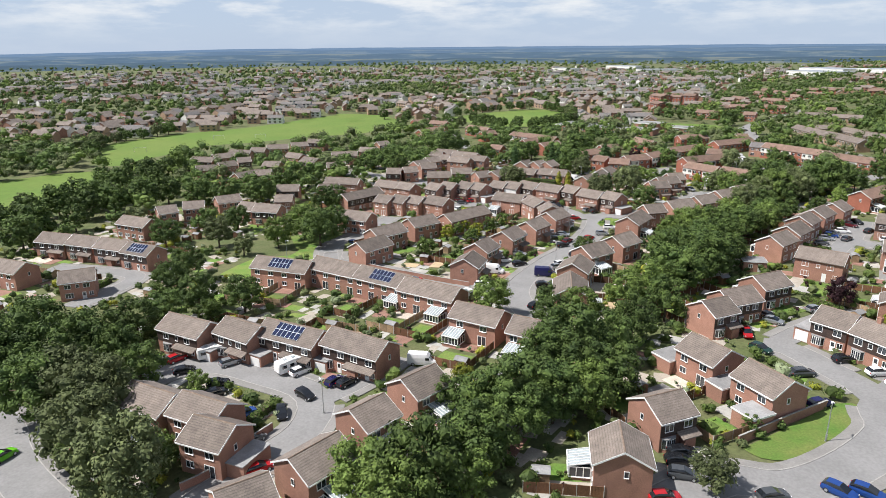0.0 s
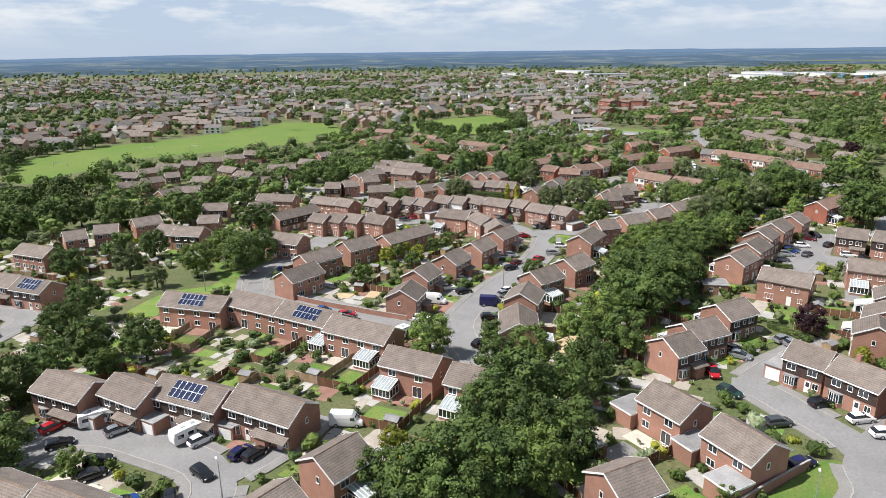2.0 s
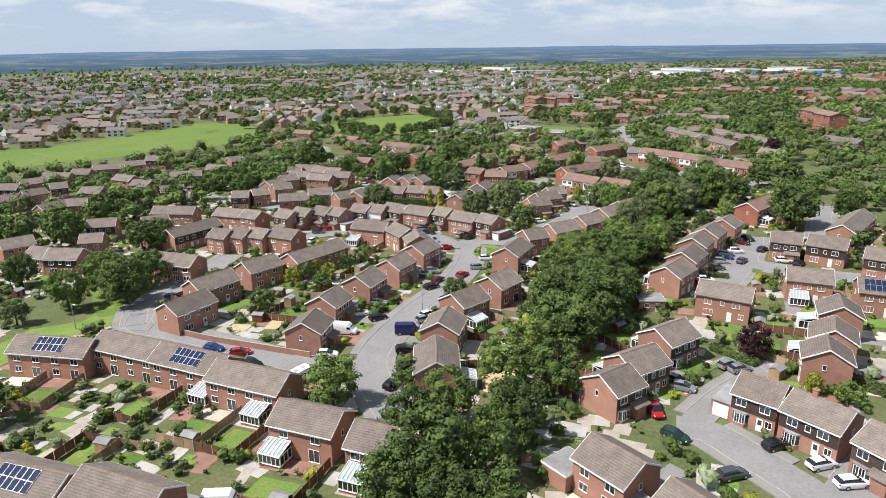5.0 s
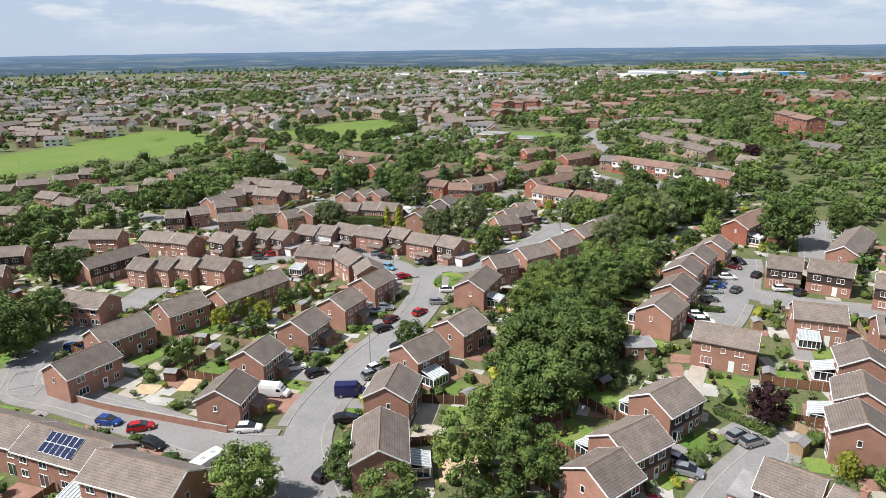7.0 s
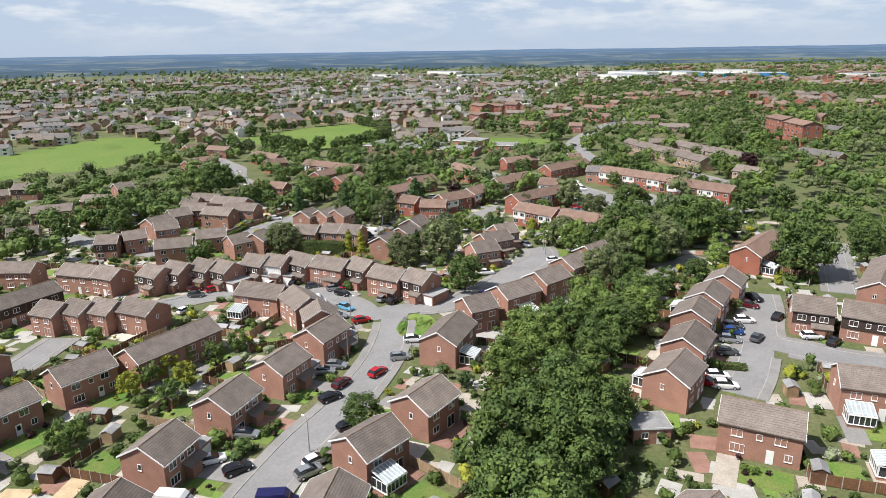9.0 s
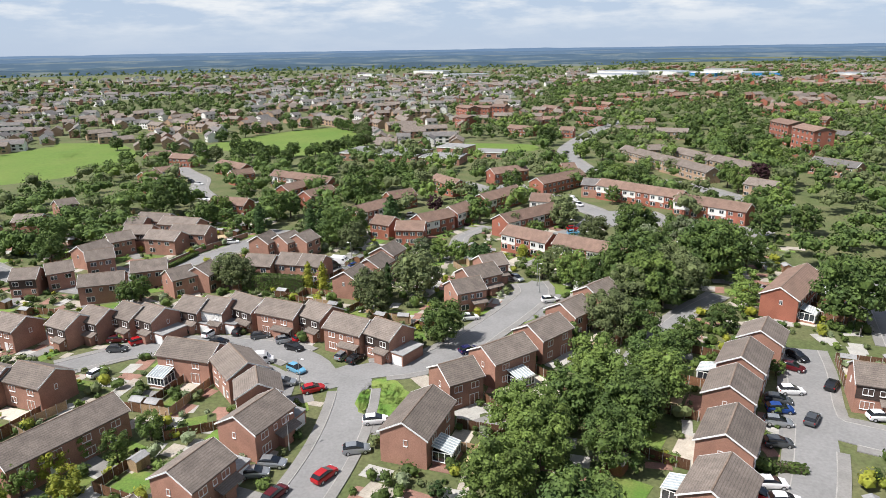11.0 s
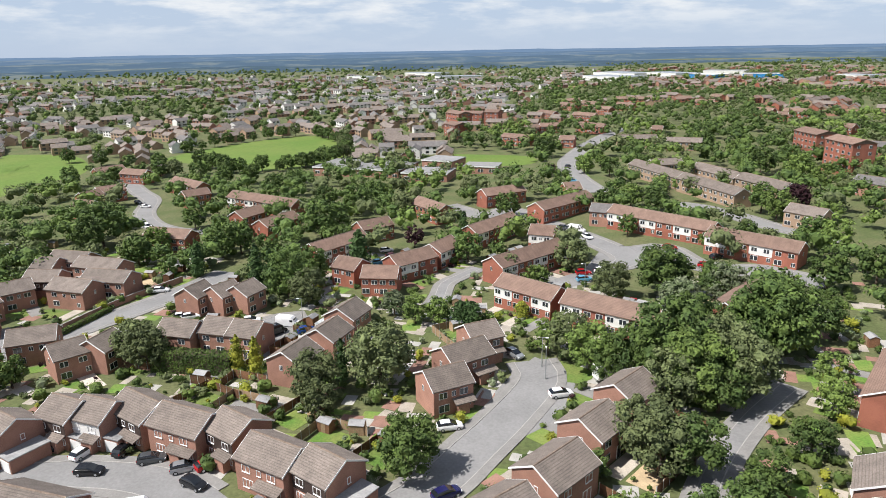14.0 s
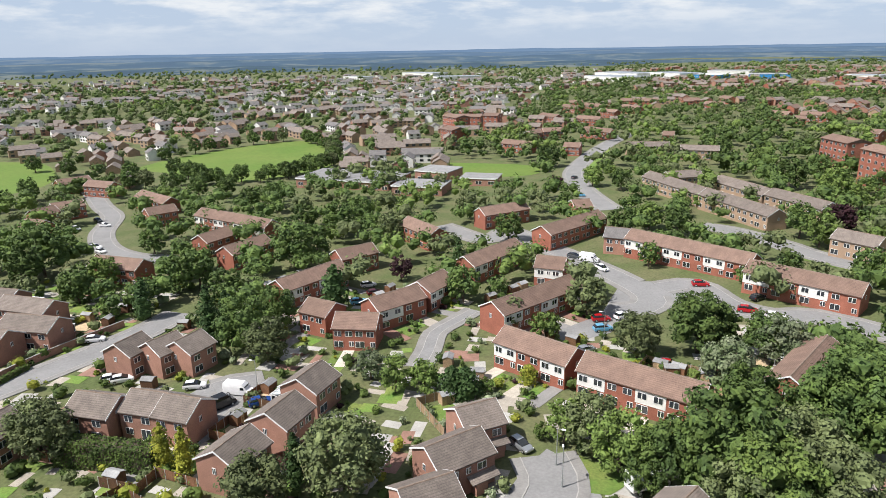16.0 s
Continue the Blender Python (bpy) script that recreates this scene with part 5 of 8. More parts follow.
house(-123.6, 226.2, -15, 6.8, 'clad', 7.2, 'pg')
house(-117.8, 232.4, -7, 6.4, 'clad', 7.2, 'pg')
house(-112.2, 233.2, -5, 6.4, 'white', 7.2, 'pg')
house(-106.0, 235.4, -18, 8.6, 'clad', 7.2, 'p')
house(-96.3, 233.4, -9, 9.6, 'brick', 7.2, 'p')
house(-87.7, 233.5, -20, 6.8, 'clad', 7.2, 'p')
house(-78.2, 228.1, -14, 8.6, 'brick', 7.2, 'p')
house(-69.8, 226.8, -21, 6.4, 'clad', 7.2, 'pg')
house(-144.6, 192.0, 178, 6.4, 'brick', 7.2, '')
house(-138.8, 194.1, 173, 6.4, 'brick', 7.2, '')
house(-133.0, 195.5, 176, 6.4, 'brick', 7.2, '')
house(-124.8, 197.1, 175, 9.0, 'brick', 7.2, '')
house(-120.5, 115.6, -168, 15.8, 'brick', 7.2, 'S')
house(-105.5, 120.2, 179, 15.6, 'brick', 7.2, '')
house(-90.1, 118.9, 178, 15.5, 'brick', 7.2, 'S')
house(-75.5, 116.3, 179, 14.7, 'brick', 7.2, '')
house(-58.9, 108.1, -179, 10.1, 'brick', 7.2, '')
house(-47.2, 106.4, -180, 6.7, 'brick', 7.2, '')
house(-111.9, 140.6, 80, 10.4, 'brick', 7.2, '')
house(-117.1, 154.6, 76, 11.0, 'brick', 7.2, '')
house(-114.0, 169.0, 71, 9.6, 'brick', 7.2, '')
house(-105.7, 182.7, 74, 17.5, 'brick', 7.2, '')
house(-138.4, 166.8, 5, 11.7, 'brick', 7.2, '')
house(-203.7, 102.9, 14, 11.0, 'clad', 7.2, 'p')
house(-192.4, 105.5, 11, 10.5, 'clad', 7.2, 'p')
house(-180.7, 107.2, 11, 10.1, 'clad', 7.2, 'p')
house(-168.6, 107.7, 7, 10.2, 'clad', 7.2, 's')
house(-162.0, 84.7, 55, 8.3, 'brick', 7.2, '')
house(-185.9, 81.1, 10, 9.4, 'brick', 7.2, '')
house(-200.4, 127.7, 6, 12.5, 'brick', 7.2, '')
house(-206.8, 143.4, 65, 6.5, 'brick', 7.2, '')
house(-204.0, 153.1, 48, 7.2, 'brick', 7.2, '')
house(-200.9, 166.1, 66, 9.2, 'brick', 7.2, '')
house(-289.2, 226.6, 19, 12.4, 'clad', 7.2, '')
house(-290.0, 239.8, 71, 10.8, 'brick', 7.2, '')
house(-291.4, 253.7, 19, 12.6, 'brick', 7.2, '')
house(-288.8, 264.9, 19, 8.5, 'clad', 7.2, '')
house(-288.4, 278.8, 45, 11.7, 'brick', 7.2, '')
house(-283.8, 292.0, 53, 9.8, 'brick', 7.2, '')
house(-283.6, 307.7, 18, 11.4, 'clad', 7.2, '')
house(-266.6, 209.9, 54, 9.4, 'brick', 7.2, '')
house(-266.6, 222.1, 74, 8.7, 'brick', 7.2, '')
house(-269.1, 235.7, 55, 6.5, 'clad', 7.2, '')
house(-235.4, 207.4, 85, 13.4, 'brick', 7.2, '')
house(-232.3, 213.3, 39, 9.0, 'brick', 7.2, '')
house(-245.6, 233.2, 18, 8.9, 'clad', 7.2, '')
house(-234.2, 274.9, 37, 13.6, 'brick', 7.2, '')
house(-232.1, 293.9, 17, 9.5, 'brick', 7.2, '')
house(-240.9, 317.8, 66, 7.6, 'clad', 7.2, '')
house(-214.6, 245.1, 42, 8.6, 'brick', 7.2, '')
house(-254.5, 258.8, -5, 11.3, 'brick', 7.2, '')
house(-236.2, 250.9, -5, 10.6, 'clad', 7.2, '')
house(-183.7, 214.0, 17, 14.9, 'brick', 7.2, '')
house(-180.2, 200.7, 57, 7.7, 'brick', 7.2, '')
house(-159.5, 195.3, 78, 18.5, 'clad', 7.2, '')
house(-160.6, 216.2, 1, 10.8, 'brick', 7.2, '')
house(-151.2, 215.9, -6, 7.3, 'brick', 7.2, '')
house(-194.5, 192.2, 34, 8.6, 'clad', 7.2, '')
house(-181.3, 176.6, 35, 6.8, 'brick', 7.2, '')
house(-183.0, 161.1, 4, 7.6, 'brick', 7.2, '')
house(-174.5, 162.0, 18, 9.8, 'clad', 7.2, '')
house(-177.9, 243.1, 27, 6.4, 'clad', 7.2, '')
house(-173.5, 249.1, 50, 6.4, 'brick', 7.2, '')
house(-171.5, 261.3, 47, 6.9, 'brick', 7.2, '')
house(-179.9, 287.8, 14, 8.7, 'clad', 7.2, '')
house(-166.1, 283.2, 0, 11.2, 'brick', 7.2, '')
house(-153.7, 243.4, 33, 10.1, 'brick', 7.2, '')
house(-149.3, 255.2, 36, 9.2, 'brick', 7.2, '')
house(-179.6, 267.0, 79, 8.7, 'brick', 7.2, '')
house(-180.3, 278.8, 58, 7.4, 'brick', 7.2, '')
house(-188.6, 297.4, 9, 6.4, 'brick', 7.2, '')
house(-186.5, 303.8, 2, 12.3, 'brick', 7.2, '')
house(-172.7, 299.9, -1, 14.0, 'brick', 7.2, '')
house(-162.1, 290.9, 4, 12.9, 'brick', 7.2, '')
house(-136.6, 250.9, 60, 6.4, 'brick', 7.2, '')
house(-132.0, 254.9, 89, 6.4, 'brick', 7.2, '')
house(-131.8, 284.5, 82, 6.6, 'brick', 7.2, '')
house(-125.4, 286.2, 73, 6.7, 'brick', 7.2, '')
house(-120.5, 287.6, 80, 6.4, 'brick', 7.2, '')
house(-120.5, 264.5, -178, 8.0, 'brick', 7.2, '')
house(-112.6, 266.8, -179, 6.4, 'brick', 7.2, '')
house(-105.9, 266.3, 178, 6.7, 'brick', 7.2, '')
house(-91.1, 257.3, 82, 7.2, 'brick', 7.2, '')
house(-89.4, 267.7, 82, 7.1, 'brick', 7.2, '')
house(-89.9, 278.5, 82, 7.0, 'brick', 7.2, '')
house(-61.5, 253.4, 42, 7.3, 'brick', 7.2, 'p')
house(-60.8, 263.4, 49, 9.0, 'brick', 7.2, 'p')
house(-59.8, 272.6, 41, 6.6, 'brick', 7.2, 'p')
house(-35.7, 289.0, -21, 19.1, 'redwhite', 7.2, '')
house(-53.8, 298.1, -26, 15.1, 'redwhite', 7.2, '')
house(-57.9, 324.9, 56, 27.1, 'redwhite', 7.2, '')
house(-74.6, 353.7, 64, 22.0, 'redwhite', 7.2, '')
house(-56.4, 387.5, 58, 28.6, 'red', 7.2, '')
house(-23.7, 364.8, -31, 33.7, 'redwhite', 7.2, '')
house(-41.7, 376.1, -9, 7.6, 'grey', 7.2, '')
house(-1.0, 342.8, -30, 24.2, 'redwhite', 7.2, '')
house(-57.4, 346.8, -5, 7.2, 'redwhite', 7.2, '')
house(-55.6, 413.2, 28, 6.4, 'red', 7.2, '')
house(-81.1, 404.4, 45, 18.8, 'red', 7.2, '')
house(-9.8, 298.1, 62, 19.3, 'red', 7.2, '')
house(-22.5, 451.3, -59, 35.1, 'buff', 7.2, '')
house(-4.3, 418.4, -59, 34.1, 'buff', 7.2, '')
house(0.8, 446.9, -60, 28.6, 'buff', 7.2, '')
house(14.9, 424.5, -57, 23.3, 'buff', 7.2, '')
house(19.2, 377.4, -39, 11.0, 'buff', 7.2, '')
house(-115.8, 329.3, 67, 19.6, 'redwhite', 7.2, '')
house(-112.5, 350.3, 52, 11.2, 'red', 7.2, '')
house(-88.8, 317.1, 55, 12.8, 'redwhite', 7.2, '')
house(-83.7, 328.7, 72, 10.4, 'redwhite', 7.2, '')
house(-91.9, 304.0, 9, 9.2, 'red', 7.2, '')
house(-102.6, 309.7, -14, 7.6, 'red', 7.2, '')
house(-171.2, 383.3, -17, 36.5, 'redwhite', 7.2, '')
house(-164.7, 361.6, 75, 12.9, 'red', 7.2, '')
house(-148.3, 352.2, 73, 15.5, 'red', 7.2, '')
house(-225.3, 410.2, -25, 23.5, 'red', 7.2, '')
house(-207.8, 390.0, 57, 10.7, 'red', 7.2, '')
house(-252.1, 380.0, 77, 8.6, 'red', 7.2, '')
house(-252.2, 391.6, 61, 11.1, 'redwhite', 7.2, '')
house(-238.7, 364.2, -4, 9.2, 'red', 7.2, '')
house(-291.7, 435.2, 67, 14.7, 'red', 7.2, '')
house(-270.7, 430.3, -6, 15.0, 'red', 7.2, '')
house(-174.6, 331.3, -2, 16.3, 'red', 7.2, '')
house(-101.2, 378.7, -41, 17.5, 'red', 7.2, '')
house(-31.6, 557.3, 9, 21.6, 'buff', 7.2, '')
house(-6.8, 542.2, -3, 18.2, 'buff', 7.2, '')
house(-19.1, 469.1, 26, 14.5, 'buff', 7.2, '')
house(-71.0, 558.8, -7, 9.0, 'red', 7.2, '')
house(-103.4, 571.5, -24, 20.2, 'red', 7.2, '')
house(-91.5, 633.8, 26, 13.3, 'red', 7.2, '')
house(-102.2, 623.8, 71, 15.4, 'red', 7.2, '')
house(-93.8, 815.0, -52, 27.4, 'red', 7.2, '')
house(-73.5, 823.1, -50, 31.1, 'red', 7.2, '')
house(-59.1, 762.6, -42, 18.6, 'red', 7.2, '')
house(-41.3, 795.6, -54, 24.1, 'red', 7.2, '')
house(-71.6, 707.6, -28, 19.2, 'red', 7.2, '')
house(-104.9, 736.2, -46, 22.2, 'red', 7.2, '')
house(-61.1, 628.2, -32, 21.2, 'red', 7.2, '')
house(27.4, 812.9, -13, 16.8, 'red', 7.2, '')
house(-19.0, 602.7, -7, 6.4, 'red', 7.2, '')
house(68.0, 685.1, -2, 6.4, 'red', 7.2, '')
house(89.9, 608.8, -45, 8.7, 'red', 7.2, '')
house(61.6, 722.0, -44, 17.3, 'red', 7.2, '')
house(83.3, 712.1, -23, 17.3, 'red', 7.2, '')
house(-184.0, 791.8, 34, 21.9, 'red', 7.2, '')
house(-171.5, 728.4, -22, 17.0, 'red', 7.2, '')
house(83.7, 525.8, -34, 19.0, 'grey', 7.2, '')
house(54.6, 426.1, -45, 20.0, 'grey', 7.2, '')
tree(-47.1, 55.4, 8.4, 4.0, 'lime')
tree(-9.0, 79.2, 5.6, 2.6, 'birch')
tree(-243.0, 103.0, 11.5, 5.5, 'oak')
tree(-247.0, 116.0, 12.5, 6.0, 'oak')
tree(-259.0, 121.0, 11.0, 5.0, 'birch')
tree(-263.0, 143.0, 12.5, 6.0, 'oak')
tree(-252.0, 143.0, 12.0, 5.5, 'oak')
tree(-266.0, 160.0, 12.0, 6.0, 'oak')
tree(-274.0, 170.0, 12.5, 5.5, 'oak')
tree(-281.0, 188.0, 12.0, 5.5, 'oak')
tree(-287.0, 203.0, 11.0, 5.0, 'oak')
tree(-294.0, 214.0, 11.0, 5.5, 'lime')
tree(-101.9, 153.8, 4.6, 2.6, 'hedge')
tree(-104.2, 169.5, 5.4, 2.4, 'gold')
tree(-104.0, 174.0, 5.6, 2.4, 'lime')
tree(-103.7, 178.5, 5.2, 2.2, 'gold')
tree(-103.4, 183.0, 5.4, 2.4, 'lime')
tree(-103.0, 187.0, 5.0, 2.2, 'gold')
tree(10.7, 146.6, 3.8, 1.8, 'gold')
tree(15.5, 144.5, 4.0, 2.0, 'lime')
tree(-52.0, 127.2, 6.3, 3.0, 'oak')
tree(-140.7, 158.5, 11.0, 5.0, 'oak')
tree(-165.3, 187.5, 10.0, 5.0, 'oak')
tree(-169.7, 184.1, 10.0, 5.0, 'oak')
tree(-40.0, 57.8, 12.6, 6.0, 'oak')
tree(-39.9, 52.8, 10.5, 5.0, 'lime')
tree(-35.0, 62.5, 7.4, 3.2, 'lime')
tree(-41.1, 77.4, 10.5, 5.0, 'oak')
tree(-37.2, 82.9, 12.6, 6.0, 'oak')
tree(-37.0, 68.8, 11.0, 5.0, 'oak')
tree(-35.2, 76.4, 10.8, 5.0, 'oak')
tree(-33.2, 84.5, 10.5, 5.0, 'oak')
tree(-32.6, 94.7, 10.5, 5.0, 'oak')
tree(-29.6, 89.1, 8.4, 4.0, 'lime')
tree(-27.8, 97.7, 8.4, 4.0, 'oak')
tree(-37.9, 103.3, 11.6, 5.5, 'oak')
tree(-40.5, 96.8, 10.5, 5.0, 'oak')
tree(-32.1, 107.8, 10.5, 5.0, 'oak')
tree(-41.5, 118.9, 10.5, 5.0, 'lime')
tree(-44.2, 110.8, 10.5, 5.0, 'oak')
tree(-30.9, 117.4, 10.5, 5.0, 'oak')
tree(-36.6, 132.5, 10.5, 5.0, 'lime')
tree(-35.4, 141.4, 10.5, 5.0, 'lime')
tree(-28.4, 132.6, 10.5, 5.0, 'oak')
tree(-30.3, 150.7, 11.6, 5.5, 'oak')
tree(-27.1, 159.4, 10.5, 5.0, 'oak')
tree(-28.6, 181.2, 10.5, 5.0, 'oak')
tree(-23.4, 176.4, 8.4, 4.0, 'oak')
tree(-36.5, 198.4, 10.5, 5.0, 'lime')
tree(-39.6, 188.0, 8.4, 4.0, 'lime')
tree(-37.6, 67.8, 8.4, 4.0, 'oak')
tree(-48.3, 79.6, 7.4, 3.5, 'oak')
tree(-51.2, 88.3, 4.6, 2.2, 'gold')
tree(-6.7, 95.4, 3.4, 1.6, 'hedge')
tree(2.4, 157.1, 7.1, 3.4, 'copper')
tree(-62.2, 119.3, 8.8, 4.2, 'lime')
tree(-91.0, 64.8, 4.6, 2.2, 'lime')
tree(-136.6, 61.4, 12.6, 6.0, 'oak')
tree(-131.4, 54.5, 12.6, 6.0, 'oak')
tree(-120.5, 57.1, 12.6, 6.0, 'oak')
tree(-116.2, 62.3, 12.6, 6.0, 'oak')
tree(-110.2, 62.7, 10.5, 5.0, 'oak')
tree(-104.3, 50.2, 12.6, 6.0, 'birch')
tree(-108.2, 45.9, 12.6, 6.0, 'oak')
tree(-96.1, 50.1, 12.6, 6.0, 'birch')
tree(-101.4, 60.8, 9.5, 4.5, 'oak')
tree(-88.1, 42.7, 12.6, 6.0, 'birch')
tree(-74.9, 40.3, 12.6, 6.0, 'birch')
tree(-76.6, 46.7, 5.5, 2.6, 'hedge')
tree(-145.2, 104.6, 10.5, 5.0, 'oak')
tree(-136.8, 93.3, 10.5, 5.0, 'oak')
tree(-123.4, 90.9, 10.5, 5.0, 'oak')
tree(-182.7, 124.9, 9.5, 4.5, 'oak')
tree(-114.4, 96.2, 8.8, 4.2, 'oak')
tree(-164.7, 131.1, 10.5, 5.0, 'birch')
tree(-151.0, 128.8, 6.7, 3.2, 'birch')
tree(-175.1, 148.1, 8.4, 4.0, 'oak')
tree(-147.3, 139.3, 10.5, 5.0, 'lime')
tree(-146.8, 150.1, 12.6, 6.0, 'lime')
tree(-136.5, 146.6, 12.6, 6.0, 'oak')
tree(-254.6, 130.6, 12.6, 6.0, 'oak')
tree(-239.8, 132.9, 12.6, 6.0, 'oak')
tree(-239.7, 144.1, 12.6, 6.0, 'oak')
tree(-236.6, 154.1, 12.6, 6.0, 'oak')
tree(-235.3, 164.8, 12.6, 6.0, 'oak')
tree(-218.7, 166.8, 12.6, 6.0, 'oak')
tree(-229.4, 109.2, 12.6, 6.0, 'oak')
tree(-226.7, 120.9, 10.5, 5.0, 'oak')
tree(-217.8, 98.9, 12.6, 6.0, 'oak')
tree(-208.3, 172.0, 12.6, 6.0, 'oak')
tree(-291.5, 171.4, 10.5, 5.0, 'oak')
tree(-307.9, 196.3, 8.4, 4.0, 'oak')
tree(-270.2, 182.7, 10.5, 5.0, 'oak')
tree(-124.8, 49.4, 12.6, 6.0, 'oak')
tree(-120.0, 49.6, 10.5, 5.0, 'oak')
tree(-120.4, 73.1, 10.5, 5.0, 'oak')
tree(-122.4, 81.0, 8.4, 4.0, 'oak')
tree(-116.1, 87.8, 6.3, 3.0, 'hedge')
tree(-200.2, 182.2, 12.6, 6.0, 'oak')
tree(-208.7, 213.6, 12.6, 6.0, 'oak')
tree(-210.8, 205.0, 8.4, 4.0, 'oak')
tree(-202.5, 250.1, 10.5, 5.0, 'oak')
tree(-207.0, 238.4, 8.4, 4.0, 'oak')
tree(-192.2, 264.0, 10.5, 5.0, 'oak')
tree(-172.0, 219.2, 3.4, 1.6, 'conifer')
tree(-206.1, 278.1, 10.5, 5.0, 'oak')
tree(-39.8, 184.6, 10.5, 5.0, 'lime')
tree(-35.8, 194.6, 10.5, 5.0, 'lime')
tree(-28.7, 176.6, 12.6, 6.0, 'oak')
tree(-31.7, 169.2, 12.6, 6.0, 'oak')
tree(-35.1, 162.5, 12.6, 6.0, 'oak')
tree(-25.0, 173.0, 10.5, 5.0, 'oak')
tree(-33.4, 154.7, 10.5, 5.0, 'oak')
tree(-26.5, 164.5, 12.6, 6.0, 'oak')
tree(-40.1, 201.9, 8.4, 4.0, 'lime')
tree(-33.4, 207.4, 9.5, 4.5, 'oak')
tree(-26.2, 198.0, 9.5, 4.5, 'oak')
tree(-24.9, 207.7, 8.4, 4.0, 'oak')
tree(-22.2, 218.9, 7.4, 3.5, 'oak')
tree(-16.7, 233.9, 6.3, 3.0, 'oak')
tree(-30.5, 222.4, 8.4, 4.0, 'lime')
tree(-23.2, 241.3, 8.4, 4.0, 'oak')
tree(-30.1, 245.0, 9.5, 4.5, 'birch')
tree(-25.4, 258.7, 10.5, 5.0, 'birch')
tree(-17.1, 277.6, 10.5, 5.0, 'oak')
tree(-10.1, 285.1, 10.5, 5.0, 'oak')
tree(-3.7, 291.3, 12.6, 6.0, 'oak')
tree(2.5, 290.3, 10.5, 5.0, 'oak')
tree(-18.3, 258.8, 8.4, 4.0, 'oak')
tree(-0.7, 267.6, 7.6, 3.6, 'lime')
tree(17.3, 256.6, 14.7, 7.0, 'oak')
tree(-22.6, 312.2, 8.4, 4.0, 'oak')
tree(-13.7, 310.3, 9.5, 4.5, 'oak')
tree(10.9, 318.9, 10.5, 5.0, 'oak')
tree(20.0, 349.7, 10.5, 5.0, 'lime')
tree(23.1, 326.3, 8.4, 4.0, 'oak')
tree(33.6, 268.4, 10.5, 5.0, 'oak')
tree(-47.2, 185.3, 3.4, 1.6, 'conifer')
tree(-43.4, 184.1, 3.4, 1.6, 'conifer')
tree(36.6, 284.6, 8.4, 4.0, 'oak')
tree(-59.7, 169.7, 6.3, 3.0, 'oak')
tree(-95.8, 190.0, 5.2, 2.5, 'oak')
tree(-97.1, 184.3, 5.2, 2.5, 'hedge')
tree(-95.1, 169.0, 5.0, 2.4, 'hedge')
tree(-96.9, 175.0, 5.0, 2.4, 'gold')
tree(-25.6, 267.8, 14.7, 7.0, 'oak')
tree(-17.1, 268.9, 12.6, 6.0, 'birch')
tree(-10.6, 280.0, 12.6, 6.0, 'oak')
tree(-7.0, 281.6, 14.7, 7.0, 'oak')
tree(-21.1, 261.1, 12.6, 6.0, 'lime')
tree(-15.3, 263.4, 12.6, 6.0, 'birch')
tree(-32.3, 268.4, 8.4, 4.0, 'oak')
tree(-38.8, 269.8, 8.4, 4.0, 'lime')
tree(-42.8, 274.5, 8.8, 4.2, 'birch')
tree(-46.9, 275.0, 7.6, 3.6, 'lime')
tree(-22.0, 297.2, 8.4, 4.0, 'pale')
tree(-25.6, 310.5, 12.6, 6.0, 'oak')
tree(-11.9, 308.2, 8.4, 4.0, 'pale')
tree(-36.5, 306.6, 8.4, 4.0, 'birch')
tree(-47.1, 326.4, 8.4, 4.0, 'birch')
tree(-20.4, 285.3, 10.5, 5.0, 'oak')
tree(-122.1, 255.3, 9.5, 4.5, 'birch')
tree(-74.4, 257.4, 12.6, 6.0, 'birch')
tree(-83.7, 250.5, 8.4, 4.0, 'birch')
tree(-77.1, 285.6, 7.4, 3.5, 'lime')
tree(-72.3, 286.6, 6.3, 3.0, 'lime')
tree(-83.3, 289.2, 6.3, 3.0, 'pale')
tree(-114.1, 296.9, 12.6, 6.0, 'oak')
tree(-112.1, 306.8, 10.5, 5.0, 'oak')
tree(-132.6, 318.8, 10.5, 5.0, 'oak')
tree(-106.6, 292.6, 8.4, 4.0, 'birch')
tree(-151.6, 324.7, 10.5, 5.0, 'oak')
tree(-148.5, 329.9, 10.5, 5.0, 'oak')
tree(-199.8, 329.3, 14.7, 7.0, 'oak')
tree(-198.3, 321.7, 10.5, 5.0, 'oak')
tree(-175.0, 324.7, 8.4, 4.0, 'lime')
tree(-172.8, 313.7, 8.4, 4.0, 'oak')
tree(-183.2, 355.2, 9.5, 4.5, 'oak')
tree(-130.6, 349.5, 12.6, 6.0, 'oak')
tree(-128.9, 360.2, 10.5, 5.0, 'oak')
tree(-131.9, 383.4, 12.6, 6.0, 'oak')
tree(-129.6, 397.2, 10.5, 5.0, 'oak')
tree(-146.4, 387.2, 10.5, 5.0, 'oak')
tree(-179.6, 422.2, 10.5, 5.0, 'oak')
tree(-186.5, 416.4, 8.4, 4.0, 'oak')
tree(-210.2, 436.6, 8.4, 4.0, 'oak')
tree(-223.4, 434.9, 8.4, 4.0, 'oak')
tree(-112.8, 380.0, 8.4, 4.0, 'birch')
tree(-76.1, 330.1, 8.4, 4.0, 'oak')
tree(-74.9, 383.1, 8.4, 4.0, 'oak')
tree(-33.6, 362.2, 7.4, 3.5, 'oak')
tree(-41.4, 392.6, 8.4, 4.0, 'oak')
tree(-33.0, 400.5, 8.4, 4.0, 'lime')
tree(-24.9, 393.9, 8.4, 4.0, 'oak')
tree(9.2, 395.6, 10.5, 5.0, 'oak')
tree(12.2, 386.1, 10.5, 5.0, 'lime')
